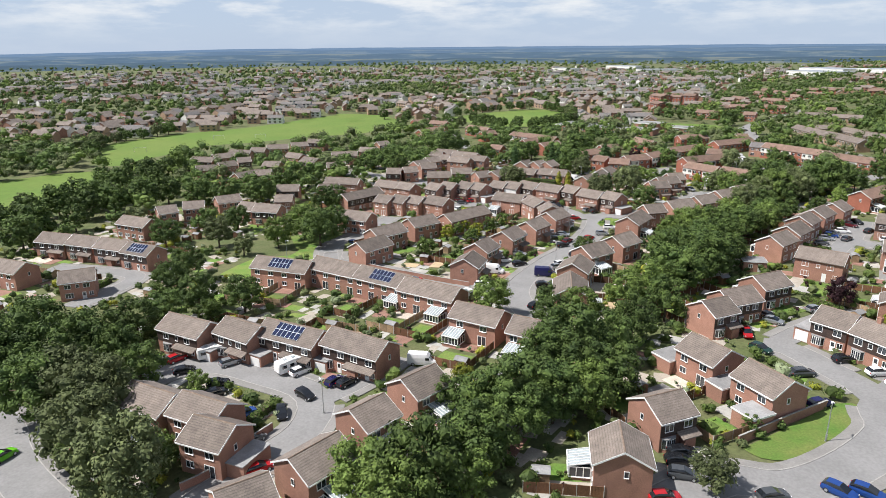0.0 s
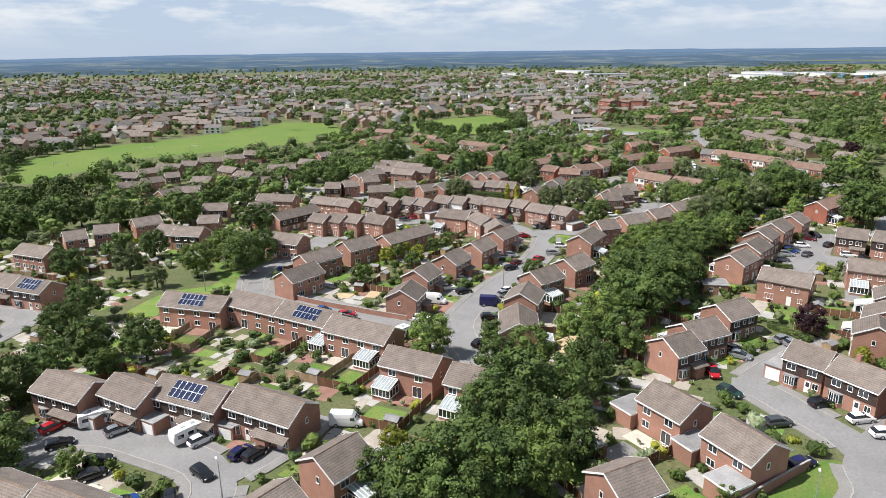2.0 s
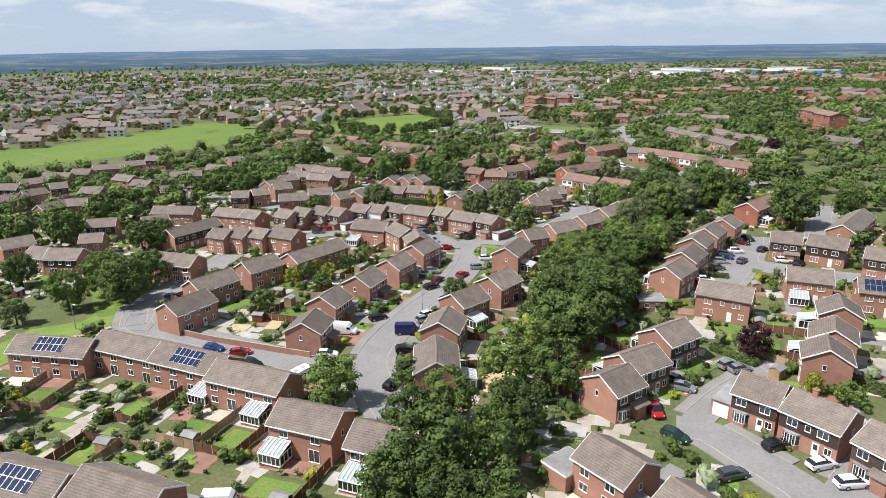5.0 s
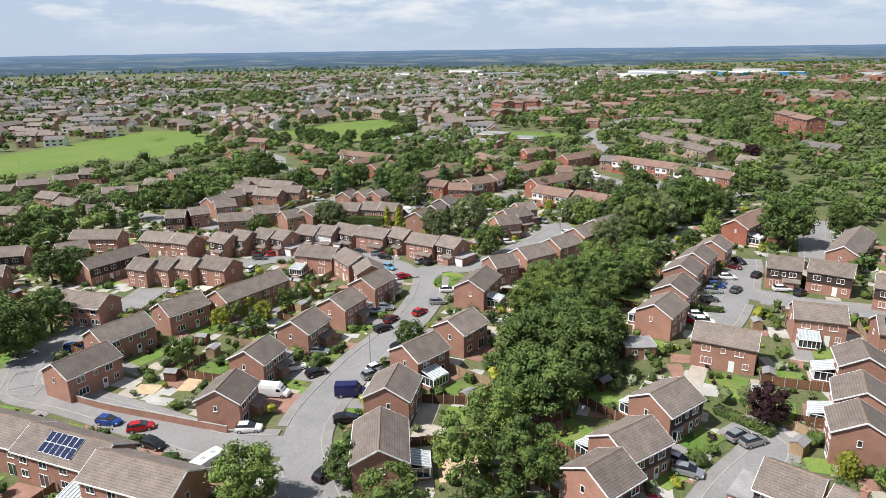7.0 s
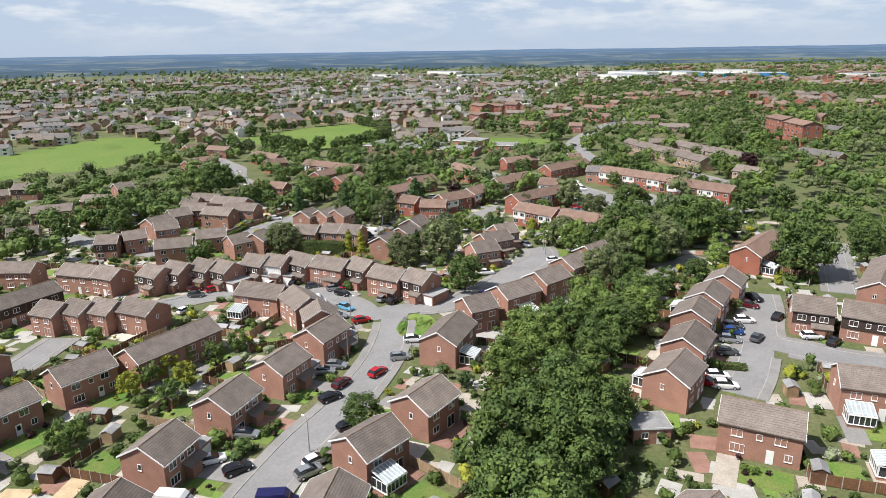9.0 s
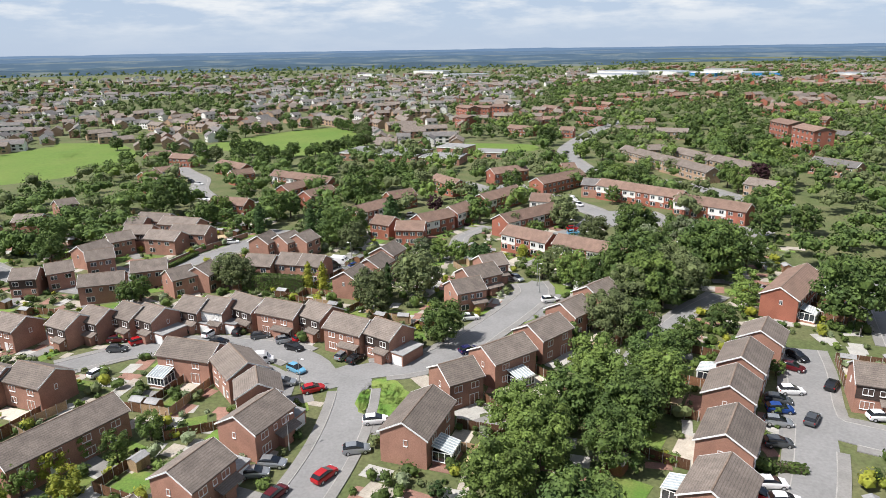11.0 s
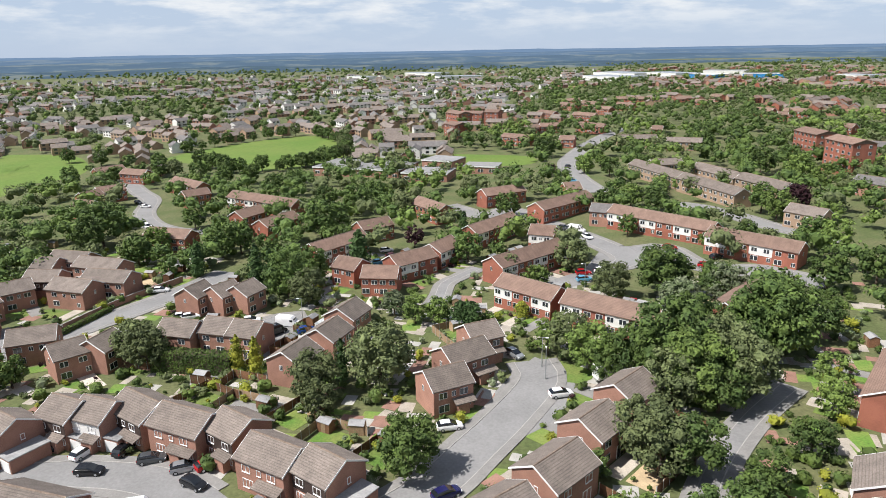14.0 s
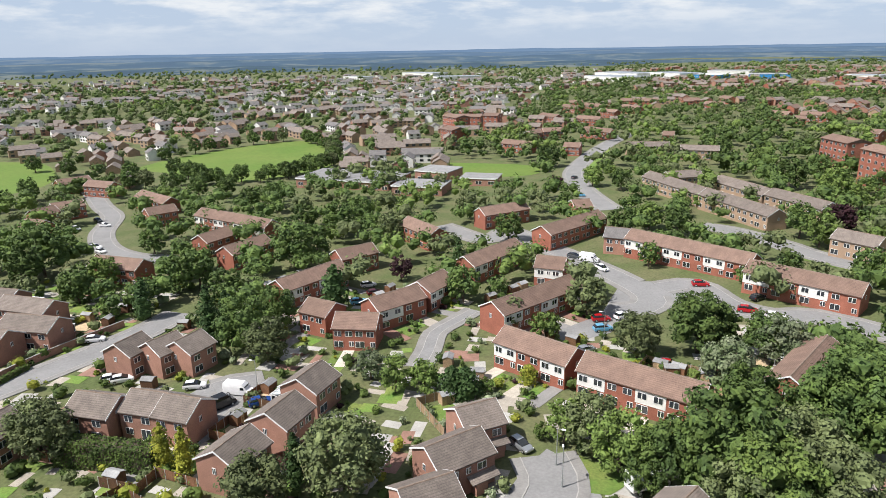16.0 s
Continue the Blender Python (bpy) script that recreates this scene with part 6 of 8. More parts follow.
tree(21.3, 402.0, 8.4, 4.0, 'copper')
tree(15.8, 354.9, 8.4, 4.0, 'oak')
tree(-61.7, 288.6, 2.5, 1.2, 'hedge')
tree(-54.5, 312.2, 6.3, 3.0, 'lime')
tree(-54.9, 292.6, 3.8, 1.8, 'gold')
tree(-96.1, 343.1, 7.1, 3.4, 'copper')
tree(-50.2, 276.0, 2.7, 1.3, 'hedge')
tree(-29.6, 469.6, 8.4, 4.0, 'oak')
tree(-42.9, 463.2, 8.4, 4.0, 'oak')
tree(-69.2, 463.6, 6.3, 3.0, 'copper')
tree(-62.3, 430.4, 6.3, 3.0, 'oak')
tree(-79.6, 518.5, 12.6, 6.0, 'oak')
tree(-98.4, 419.3, 6.3, 3.0, 'birch')
tree(-54.6, 469.7, 8.4, 4.0, 'lime')
tree(-48.3, 490.5, 6.3, 3.0, 'lime')
tree(30.6, 447.1, 12.6, 6.0, 'lime')
tree(35.9, 434.1, 10.5, 5.0, 'lime')
tree(20.5, 469.6, 12.6, 6.0, 'oak')
tree(14.0, 505.4, 10.5, 5.0, 'lime')
tree(35.4, 491.2, 10.5, 5.0, 'oak')
tree(5.1, 549.8, 8.4, 4.0, 'oak')
tree(-203.6, 480.4, 8.4, 4.0, 'oak')
tree(-196.8, 498.0, 8.4, 4.0, 'oak')
tree(-213.7, 470.6, 6.3, 3.0, 'oak')
tree(-223.8, 461.8, 6.3, 3.0, 'oak')
tree(-254.6, 474.1, 8.4, 4.0, 'oak')
tree(-288.2, 469.1, 8.4, 4.0, 'oak')
tree(-329.7, 471.0, 8.4, 4.0, 'oak')
tree(-357.2, 475.5, 8.4, 4.0, 'oak')
tree(-245.8, 444.9, 8.4, 4.0, 'oak')
tree(-0.1, 361.0, 6.3, 3.0, 'oak')
tree(-35.8, 265.8, 6.3, 3.0, 'oak')
tree(-103.0, 257.0, 8.5, 1.5, 'gold')
tree(-98.6, 256.0, 9.0, 1.5, 'gold')
tree(-82.0, 257.9, 9.0, 1.5, 'conifer')
tree(-123.4, 298.0, 14.0, 2.4, 'conifer')
tree(-147.9, 307.6, 11.0, 2.4, 'conifer')
tree(-67.0, 285.8, 6.0, 2.0, 'conifer')
tree(-64.5, 285.8, 6.0, 2.0, 'conifer')
tree(-83.9, 356.3, 9.0, 1.3, 'conifer')
tree(-104.7, 320.2, 12.0, 2.6, 'conifer')
tree(-122.1, 302.8, 11.0, 2.0, 'conifer')
tree(-60.9, 233.5, 9.2, 4.4, 'oak')
tree(-80.0, 244.8, 7.1, 3.4, 'birch')
tree(-142.8, 243.3, 6.7, 3.2, 'oak')
tree(-144.0, 240.6, 6.3, 3.0, 'oak')
tree(-0.3, 230.9, 3.2, 1.5, 'hedge')
tree(-36.3, 237.4, 4.6, 2.2, 'oak')
tree(-126.4, 257.4, 8.4, 4.0, 'birch')
tree(-1.9, 260.6, 7.4, 3.5, 'lime')
tree(-7.3, 249.2, 6.3, 3.0, 'oak')
tree(-14.7, 238.4, 7.4, 3.5, 'oak')
tree(-21.2, 225.8, 8.4, 4.0, 'oak')
tree(-19.5, 217.6, 8.4, 4.0, 'lime')
tree(-28.6, 215.7, 8.4, 4.0, 'lime')
tree(-31.2, 209.9, 7.4, 3.5, 'oak')
tree(-23.2, 209.7, 8.4, 4.0, 'oak')
tree(-27.6, 240.2, 10.5, 5.0, 'birch')
back_garden(-47.8, 40.4, -114, 6.4, 11.0)
back_garden(-87.4, 46.5, -176, 9.3, 8.0)
front_garden(-88.4, 61.2, 4, 9.3, 6.0)
back_garden(-44.9, 52.9, -99, 7.9, 11.0)
front_garden(-78.6, 63.1, 5, 9.0, 6.0)
back_garden(-45.8, 64.9, -101, 6.7, 11.0)
front_garden(-26.2, 72.5, 113, 7.5, 6.0)
back_garden(-111.7, 86.0, 4, 5.6, 11.0)
front_garden(-110.6, 70.8, 184, 5.6, 4.0)
back_garden(-106.1, 86.4, 4, 5.6, 11.0)
back_garden(-44.6, 76.1, -103, 7.3, 11.0)
front_garden(-60.4, 79.8, 77, 7.3, 6.0)
back_garden(-187.0, 87.6, 10, 9.4, 5.5)
front_garden(-184.7, 74.3, 190, 9.4, 6.0)
back_garden(-90.3, 93.0, 4, 7.0, 11.0)
back_garden(-83.3, 93.4, 4, 7.0, 11.0)
back_garden(-168.4, 89.2, 55, 8.3, 8.0)
back_garden(-25.7, 94.4, 54, 6.4, 11.0)
back_garden(-205.9, 112.0, 14, 11.0, 11.0)
front_garden(-202.3, 97.2, 194, 11.0, 4.0)
back_garden(-11.0, 96.4, 145, 8.2, 11.0)
front_garden(-1.7, 109.7, 325, 8.2, 6.0)
back_garden(-194.1, 114.6, 11, 10.5, 11.0)
back_garden(-47.1, 97.0, -180, 6.7, 11.0)
front_garden(-47.2, 112.2, 0, 6.7, 4.0)
back_garden(-182.4, 116.4, 11, 10.1, 11.0)
back_garden(-169.8, 117.0, 7, 10.2, 11.0)
back_garden(-58.7, 98.7, -179, 10.1, 11.0)
front_garden(-59.1, 113.9, 1, 10.1, 4.0)
back_garden(-20.4, 102.7, 149, 7.7, 11.0)
front_garden(-12.2, 116.7, 329, 7.7, 6.0)
back_garden(-114.7, 107.3, -168, 7.9, 11.0)
front_garden(-118.1, 123.1, 12, 7.9, 6.0)
back_garden(-122.4, 105.6, -168, 7.9, 11.0)
front_garden(-125.8, 121.5, 12, 7.9, 6.0)
back_garden(-71.9, 106.9, 179, 7.4, 11.0)
front_garden(-71.7, 123.1, 359, 7.4, 6.0)
back_garden(-79.2, 107.0, 179, 7.4, 11.0)
front_garden(-86.1, 124.7, 358, 7.7, 4.0)
back_garden(-94.2, 109.7, 178, 7.7, 11.0)
front_garden(-101.6, 127.0, 359, 7.8, 6.0)
front_garden(-109.3, 127.1, 359, 7.8, 6.0)
back_garden(-204.2, 133.9, 6, 6.3, 5.5)
front_garden(-202.9, 120.6, 186, 6.3, 6.0)
back_garden(-198.2, 137.3, 6, 6.3, 11.0)
front_garden(-196.6, 121.2, 186, 6.3, 6.0)
back_garden(-40.1, 135.0, -67, 10.7, 11.0)
back_garden(-26.8, 137.3, 56, 6.4, 11.0)
back_garden(-23.9, 146.1, 53, 8.2, 11.0)
back_garden(-215.3, 147.3, 65, 6.5, 11.0)
front_garden(-201.5, 141.0, 245, 6.5, 4.0)
back_garden(-44.0, 147.3, -82, 7.9, 11.0)
front_garden(-59.0, 145.2, 98, 7.9, 4.0)
back_garden(-91.7, 151.8, 90, 7.4, 11.0)
front_garden(-75.5, 151.9, 270, 7.4, 6.0)
front_garden(19.7, 151.8, 267, 6.4, 6.0)
back_garden(-19.9, 158.2, 56, 8.2, 11.0)
front_garden(-7.3, 149.7, 236, 8.2, 4.0)
back_garden(-211.0, 159.3, 48, 7.2, 11.0)
front_garden(-198.9, 148.5, 228, 7.2, 6.0)
back_garden(-123.4, 156.3, 76, 11.0, 5.5)
front_garden(-110.4, 152.9, 256, 11.0, 6.0)
back_garden(-45.6, 156.5, -114, 7.8, 11.0)
back_garden(-183.5, 167.6, 4, 7.6, 5.5)
front_garden(-182.5, 154.2, 184, 7.6, 6.0)
back_garden(5.7, 162.5, 83, 7.4, 11.0)
front_garden(21.8, 160.6, 263, 7.4, 6.0)
front_garden(-172.5, 155.5, 198, 9.8, 6.0)
back_garden(-90.7, 166.6, 87, 7.9, 11.0)
front_garden(-74.5, 165.7, 267, 7.9, 6.0)
back_garden(-209.5, 169.9, 66, 9.2, 11.0)
front_garden(-194.7, 163.3, 246, 9.2, 6.0)
back_garden(-122.9, 172.0, 71, 9.6, 11.0)
front_garden(-107.5, 166.8, 251, 9.6, 6.0)
back_garden(-41.5, 170.1, -108, 8.3, 11.0)
front_garden(-57.0, 175.0, 72, 8.3, 6.0)
back_garden(8.4, 174.2, 88, 7.5, 11.0)
front_garden(24.6, 173.6, 268, 7.5, 6.0)
back_garden(-186.7, 184.2, 35, 6.8, 11.0)
front_garden(-177.4, 171.0, 215, 6.8, 6.0)
back_garden(-1.3, 184.3, -10, 10.1, 5.5)
front_garden(-3.6, 171.0, 170, 10.1, 6.0)
back_garden(-88.8, 180.5, 82, 8.3, 11.0)
front_garden(-73.7, 178.4, 262, 8.3, 4.0)
back_garden(-116.0, 181.1, 74, 8.8, 11.0)
front_garden(-100.4, 176.5, 254, 8.8, 6.0)
back_garden(-113.5, 189.5, 74, 8.8, 11.0)
front_garden(-97.9, 184.9, 254, 8.8, 6.0)
back_garden(27.1, 198.3, -1, 7.9, 11.0)
front_garden(26.9, 182.1, 179, 7.9, 6.0)
back_garden(-22.4, 193.1, 70, 9.2, 11.0)
back_garden(-199.7, 199.9, 34, 8.6, 11.0)
front_garden(-191.2, 187.3, 214, 8.6, 4.0)
back_garden(14.7, 200.8, -1, 9.0, 8.0)
front_garden(14.3, 186.1, 179, 9.0, 6.0)
back_garden(-169.6, 192.7, 78, 9.3, 11.0)
front_garden(-153.7, 189.4, 258, 9.3, 6.0)
back_garden(-167.6, 201.8, 78, 9.3, 11.0)
front_garden(-151.8, 198.4, 258, 9.3, 6.0)
back_garden(-125.6, 187.7, 175, 9.0, 11.0)
front_garden(-124.3, 202.9, 355, 9.0, 4.0)
back_garden(-44.6, 200.0, -95, 5.8, 11.0)
front_garden(-59.7, 201.3, 85, 5.8, 4.0)
back_garden(-45.1, 194.2, -95, 5.8, 11.0)
back_garden(-185.8, 204.2, 57, 7.7, 5.5)
front_garden(-174.5, 196.9, 237, 7.7, 6.0)
back_garden(-91.0, 196.1, 125, 6.4, 11.0)
front_garden(-78.5, 204.7, 305, 6.4, 4.0)
back_garden(-20.1, 205.3, 74, 8.9, 11.0)
back_garden(-245.0, 204.8, 85, 6.7, 11.0)
front_garden(-228.9, 203.5, 265, 6.7, 6.0)
back_garden(-244.4, 211.5, 85, 6.7, 11.0)
back_garden(-274.2, 215.4, 54, 9.4, 11.0)
front_garden(-261.1, 205.9, 234, 9.4, 6.0)
back_garden(-100.5, 202.3, 179, 5.7, 11.0)
front_garden(-100.3, 217.5, 359, 5.7, 4.0)
back_garden(-106.2, 202.4, 179, 5.7, 11.0)
back_garden(-45.8, 206.0, -134, 6.5, 11.0)
front_garden(-57.5, 217.2, 46, 6.5, 6.0)
back_garden(35.2, 222.7, -15, 7.9, 11.0)
back_garden(-189.9, 221.9, 17, 7.4, 11.0)
back_garden(-182.8, 224.0, 17, 7.4, 11.0)
front_garden(-178.5, 209.5, 197, 7.4, 4.0)
back_garden(-150.2, 225.2, -6, 7.3, 11.0)
front_garden(-151.9, 209.1, 174, 7.3, 6.0)
back_garden(-17.0, 217.8, 76, 8.2, 8.0)
back_garden(-160.7, 225.5, 1, 10.8, 11.0)
front_garden(-160.5, 209.3, 181, 10.8, 6.0)
front_garden(-141.1, 212.6, 169, 6.4, 6.0)
back_garden(24.2, 229.3, -16, 8.9, 8.0)
back_garden(-275.6, 224.6, 74, 8.7, 11.0)
front_garden(-260.0, 220.3, 254, 8.7, 6.0)
back_garden(-39.0, 216.6, -127, 9.4, 11.0)
front_garden(-51.2, 225.8, 53, 9.4, 4.0)
back_garden(13.6, 233.1, -6, 7.1, 11.0)
front_garden(-289.9, 219.1, 199, 6.2, 6.0)
front_garden(-284.0, 221.2, 199, 6.2, 6.0)
back_garden(-15.3, 229.3, 74, 8.9, 11.0)
back_garden(-66.5, 235.5, -21, 6.4, 11.0)
back_garden(-76.0, 237.2, -14, 8.6, 11.0)
back_garden(-34.1, 228.8, -121, 8.9, 8.0)
front_garden(-45.9, 235.8, 59, 8.9, 4.0)
back_garden(-248.5, 242.0, 18, 8.9, 11.0)
front_garden(-243.5, 226.6, 198, 8.9, 6.0)
back_garden(-94.9, 242.6, -9, 9.6, 11.0)
back_garden(-84.4, 242.3, -20, 6.8, 11.0)
back_garden(-103.1, 244.3, -18, 8.6, 11.0)
back_garden(-276.8, 241.0, 55, 6.5, 11.0)
front_garden(-263.5, 231.8, 235, 6.5, 6.0)
back_garden(-10.8, 240.1, 73, 7.1, 11.0)
back_garden(-298.9, 242.8, 71, 10.8, 11.0)
front_garden(-283.5, 237.6, 251, 10.8, 6.0)
front_garden(-174.7, 237.0, 207, 6.4, 6.0)
front_garden(-150.0, 237.6, 213, 10.1, 6.0)
back_garden(-29.9, 240.4, -119, 7.2, 8.0)
front_garden(-42.8, 247.5, 61, 7.2, 6.0)
front_garden(34.7, 236.6, 249, 7.7, 6.0)
front_garden(37.4, 243.8, 249, 7.7, 6.0)
front_garden(40.2, 251.0, 249, 7.7, 6.0)
front_garden(-130.7, 247.4, 240, 6.4, 6.0)
back_garden(-235.5, 260.2, -5, 10.6, 11.0)
front_garden(-236.8, 244.1, 175, 10.6, 6.0)
back_garden(-297.4, 261.5, 19, 6.3, 11.0)
front_garden(-286.5, 249.2, 199, 6.3, 4.0)
front_garden(-125.2, 254.8, 269, 6.4, 6.0)
front_garden(-145.9, 250.5, 216, 9.2, 4.0)
back_garden(-25.4, 251.3, -120, 8.0, 8.0)
front_garden(-38.1, 258.7, 60, 8.0, 6.0)
back_garden(-98.9, 258.4, 82, 7.2, 8.0)
front_garden(-84.4, 256.3, 262, 7.2, 6.0)
back_garden(-256.5, 268.3, -5, 5.7, 11.0)
front_garden(-257.8, 252.2, 175, 5.7, 6.0)
back_garden(-250.9, 267.8, -5, 5.7, 11.0)
front_garden(-252.2, 251.7, 175, 5.7, 6.0)
back_garden(-120.3, 257.9, -178, 8.0, 5.5)
front_garden(-120.7, 271.3, 2, 8.0, 6.0)
back_garden(-106.3, 257.0, 178, 6.7, 11.0)
back_garden(17.6, 270.4, -115, 5.0, 5.5)
front_garden(5.4, 276.1, 65, 5.0, 6.0)
back_garden(16.6, 265.3, -115, 5.0, 8.0)
front_garden(3.3, 271.5, 65, 5.0, 6.0)
back_garden(14.5, 260.8, -115, 5.0, 8.0)
front_garden(1.2, 267.0, 65, 5.0, 6.0)
back_garden(13.7, 255.6, -115, 5.0, 11.0)
front_garden(-1.0, 262.4, 65, 5.0, 6.0)
back_garden(-188.8, 268.8, 79, 8.7, 11.0)
back_garden(-97.2, 268.8, 82, 7.1, 8.0)
front_garden(-82.6, 266.8, 262, 7.1, 6.0)
back_garden(-66.0, 279.6, 41, 6.6, 11.0)
front_garden(-138.9, 267.5, 178, 6.5, 6.0)
back_garden(-242.6, 280.3, 37, 6.8, 11.0)
front_garden(-232.8, 267.4, 217, 6.8, 6.0)
back_garden(-237.1, 284.4, 37, 6.8, 11.0)
front_garden(-227.3, 271.5, 217, 6.8, 6.0)
back_garden(-97.7, 279.6, 82, 7.0, 8.0)
front_garden(-83.1, 277.6, 262, 7.0, 6.0)
back_garden(-297.0, 283.3, 45, 5.9, 11.0)
back_garden(-292.9, 287.5, 45, 5.9, 11.0)
front_garden(-281.4, 276.0, 225, 5.9, 6.0)
front_garden(-174.5, 275.2, 238, 7.4, 6.0)
front_garden(-166.1, 276.4, 180, 11.2, 6.0)
back_garden(-39.0, 300.2, -21, 4.8, 11.0)
front_garden(-44.8, 285.1, 159, 4.8, 6.0)
back_garden(-34.6, 298.5, -21, 4.8, 11.0)
front_garden(-40.3, 283.4, 159, 4.8, 6.0)
back_garden(-30.1, 296.8, -21, 4.8, 11.0)
front_garden(-35.9, 281.7, 159, 4.8, 6.0)
back_garden(-25.7, 295.1, -21, 4.8, 11.0)
front_garden(-31.4, 280.0, 159, 4.8, 6.0)
back_garden(-159.6, 300.5, 4, 6.4, 11.0)
back_garden(-291.2, 297.7, 53, 9.8, 11.0)
front_garden(-278.3, 287.8, 233, 9.8, 6.0)
back_garden(-234.8, 302.9, 17, 9.5, 11.0)
front_garden(-230.1, 287.4, 197, 9.5, 6.0)
back_garden(-54.3, 308.7, -26, 5.0, 11.0)
front_garden(-61.3, 294.1, 154, 5.0, 6.0)
back_garden(-49.8, 306.5, -26, 5.0, 11.0)
front_garden(-56.8, 291.9, 154, 5.0, 6.0)
back_garden(-45.2, 304.3, -26, 5.0, 11.0)
front_garden(-52.3, 289.7, 154, 5.0, 6.0)
back_garden(-21.4, 296.1, 62, 4.8, 11.0)
front_garden(-7.1, 288.5, 242, 4.8, 6.0)
back_garden(-19.2, 300.3, 62, 4.8, 11.0)
front_garden(-4.8, 292.8, 242, 4.8, 6.0)
back_garden(-16.9, 304.6, 62, 4.8, 11.0)
front_garden(-2.6, 297.1, 242, 4.8, 6.0)
back_garden(-14.7, 308.9, 62, 4.8, 11.0)
front_garden(-0.3, 301.4, 242, 4.8, 6.0)
back_garden(-176.1, 309.3, -1, 7.0, 11.0)
back_garden(-169.1, 309.2, -1, 7.0, 11.0)
back_garden(-189.8, 313.0, 2, 6.1, 11.0)
back_garden(-183.7, 313.2, 2, 6.1, 11.0)
front_garden(-93.1, 296.9, 189, 4.6, 6.0)
front_garden(-88.6, 297.6, 189, 4.6, 6.0)
back_garden(-289.2, 315.7, 18, 5.7, 11.0)
front_garden(-284.5, 301.2, 198, 5.7, 4.0)
back_garden(-283.8, 317.4, 18, 5.7, 11.0)
front_garden(-278.8, 302.0, 198, 5.7, 6.0)
back_garden(-100.3, 318.8, -14, 7.6, 11.0)
front_garden(-104.3, 303.1, 166, 7.6, 6.0)
front_garden(-85.0, 310.5, 235, 6.4, 6.0)
back_garden(-94.6, 325.1, 55, 6.4, 11.0)
front_garden(-82.2, 316.3, 235, 6.4, 4.0)
back_garden(-249.4, 321.7, 66, 7.6, 11.0)
front_garden(-234.6, 315.0, 246, 7.6, 6.0)
front_garden(-58.2, 312.1, 236, 5.4, 6.0)
back_garden(-66.4, 324.1, 56, 5.4, 5.5)
front_garden(-55.2, 316.6, 236, 5.4, 6.0)
back_garden(-65.7, 330.1, 56, 5.4, 11.0)
front_garden(-52.2, 321.1, 236, 5.4, 6.0)
back_garden(-62.7, 334.6, 56, 5.4, 11.0)
front_garden(-49.2, 325.6, 236, 5.4, 6.0)
back_garden(-59.7, 339.1, 56, 5.4, 11.0)
back_garden(-90.8, 328.2, 72, 5.2, 5.5)
front_garden(-79.0, 324.4, 252, 5.2, 4.0)
back_garden(-91.9, 334.0, 72, 5.2, 11.0)
front_garden(-77.4, 329.4, 252, 5.2, 4.0)
back_garden(-127.2, 326.2, 67, 4.9, 11.0)
front_garden(-112.3, 319.9, 247, 4.9, 6.0)
back_garden(-125.3, 330.7, 67, 4.9, 11.0)
front_garden(-110.4, 324.4, 247, 4.9, 6.0)
back_garden(-123.4, 335.2, 67, 4.9, 11.0)
front_garden(-108.5, 328.9, 247, 4.9, 6.0)
back_garden(-121.5, 339.8, 67, 4.9, 11.0)
front_garden(-106.6, 333.5, 247, 4.9, 6.0)

OPEN_LAND = [
    [(-382.5, 221.4), (-425.8, 257.6), (-433.2, 311.4), (-417.5, 379.7), (-418.7, 486.5), (-380.6, 477.0), (-313.0, 401.8), (-332.9, 354.8), (-347.2, 314.5), (-365.3, 282.6), (-357.1, 247.1), (-344.1, 209.5)],
    [(-355.6, 142.0), (-343.9, 190.3), (-310.9, 199.1), (-294.9, 175.3), (-275.8, 131.9), (-254.6, 98.3)],
    [(-308.9, 494.6), (-310.4, 528.2), (-299.9, 572.4), (-279.3, 611.1), (-258.3, 613.4), (-221.2, 569.2), (-199.0, 516.9), (-209.1, 483.9), (-221.1, 471.8), (-234.4, 470.0), (-263.8, 481.1)],
    [(-433.2, 496.8), (-381.8, 501.7), (-332.7, 464.6), (-317.6, 433.5), (-340.0, 420.1)],
    [(-136.9, 534.9), (-90.4, 525.0), (-84.3, 497.6), (-122.9, 494.5)]
]
for outline in OPEN_LAND:
    area("field", FIELD, "mown bright green playing field", "field", outline, 0.06)
area("lawn", LAWN, "mown green verge at the road corner", "lawn", [(-7.0, 91.0), (-4.6, 89.7), (-0.9, 91.1), (3.6, 96.1), (7.5, 106.3), (7.1, 111.7), (3.7, 111.2), (-1.8, 100.7)], 0.12)
area("lawn", LAWN, "open mown grass beside the road", "lawn", [(-67.0, 204.5), (-69.0, 209.4), (-68.1, 213.1), (-65.2, 214.7), (-60.8, 212.5), (-59.7, 207.5), (-62.1, 203.5)], 0.1)
area("lawn", LAWN, "open mown grass beside the road", "lawn", [(-49.2, 271.3), (-46.5, 273.3), (-41.6, 271.2), (-37.7, 268.9), (-39.8, 264.4), (-45.7, 265.1), (-47.9, 267.4)], 0.1)
area("lawn", LAWN, "open mown grass beside the road", "lawn", [(-68.7, 206.9), (-69.5, 214.1), (-66.4, 216.6), (-62.6, 214.3), (-60.5, 206.9), (-65.0, 203.7)], 0.1)
area("lawn", LAWN, "open mown grass beside the road", "lawn", [(-5.1, 194.4), (-1.1, 195.4), (-0.0, 197.6), (-4.0, 192.8)], 0.1)
area("lawn", LAWN, "open mown grass beside the road", "lawn", [(-58.3, 589.9), (-51.3, 577.8), (-56.9, 512.4), (-51.4, 459.0), (-56.4, 483.4), (-60.1, 520.6)], 0.1)
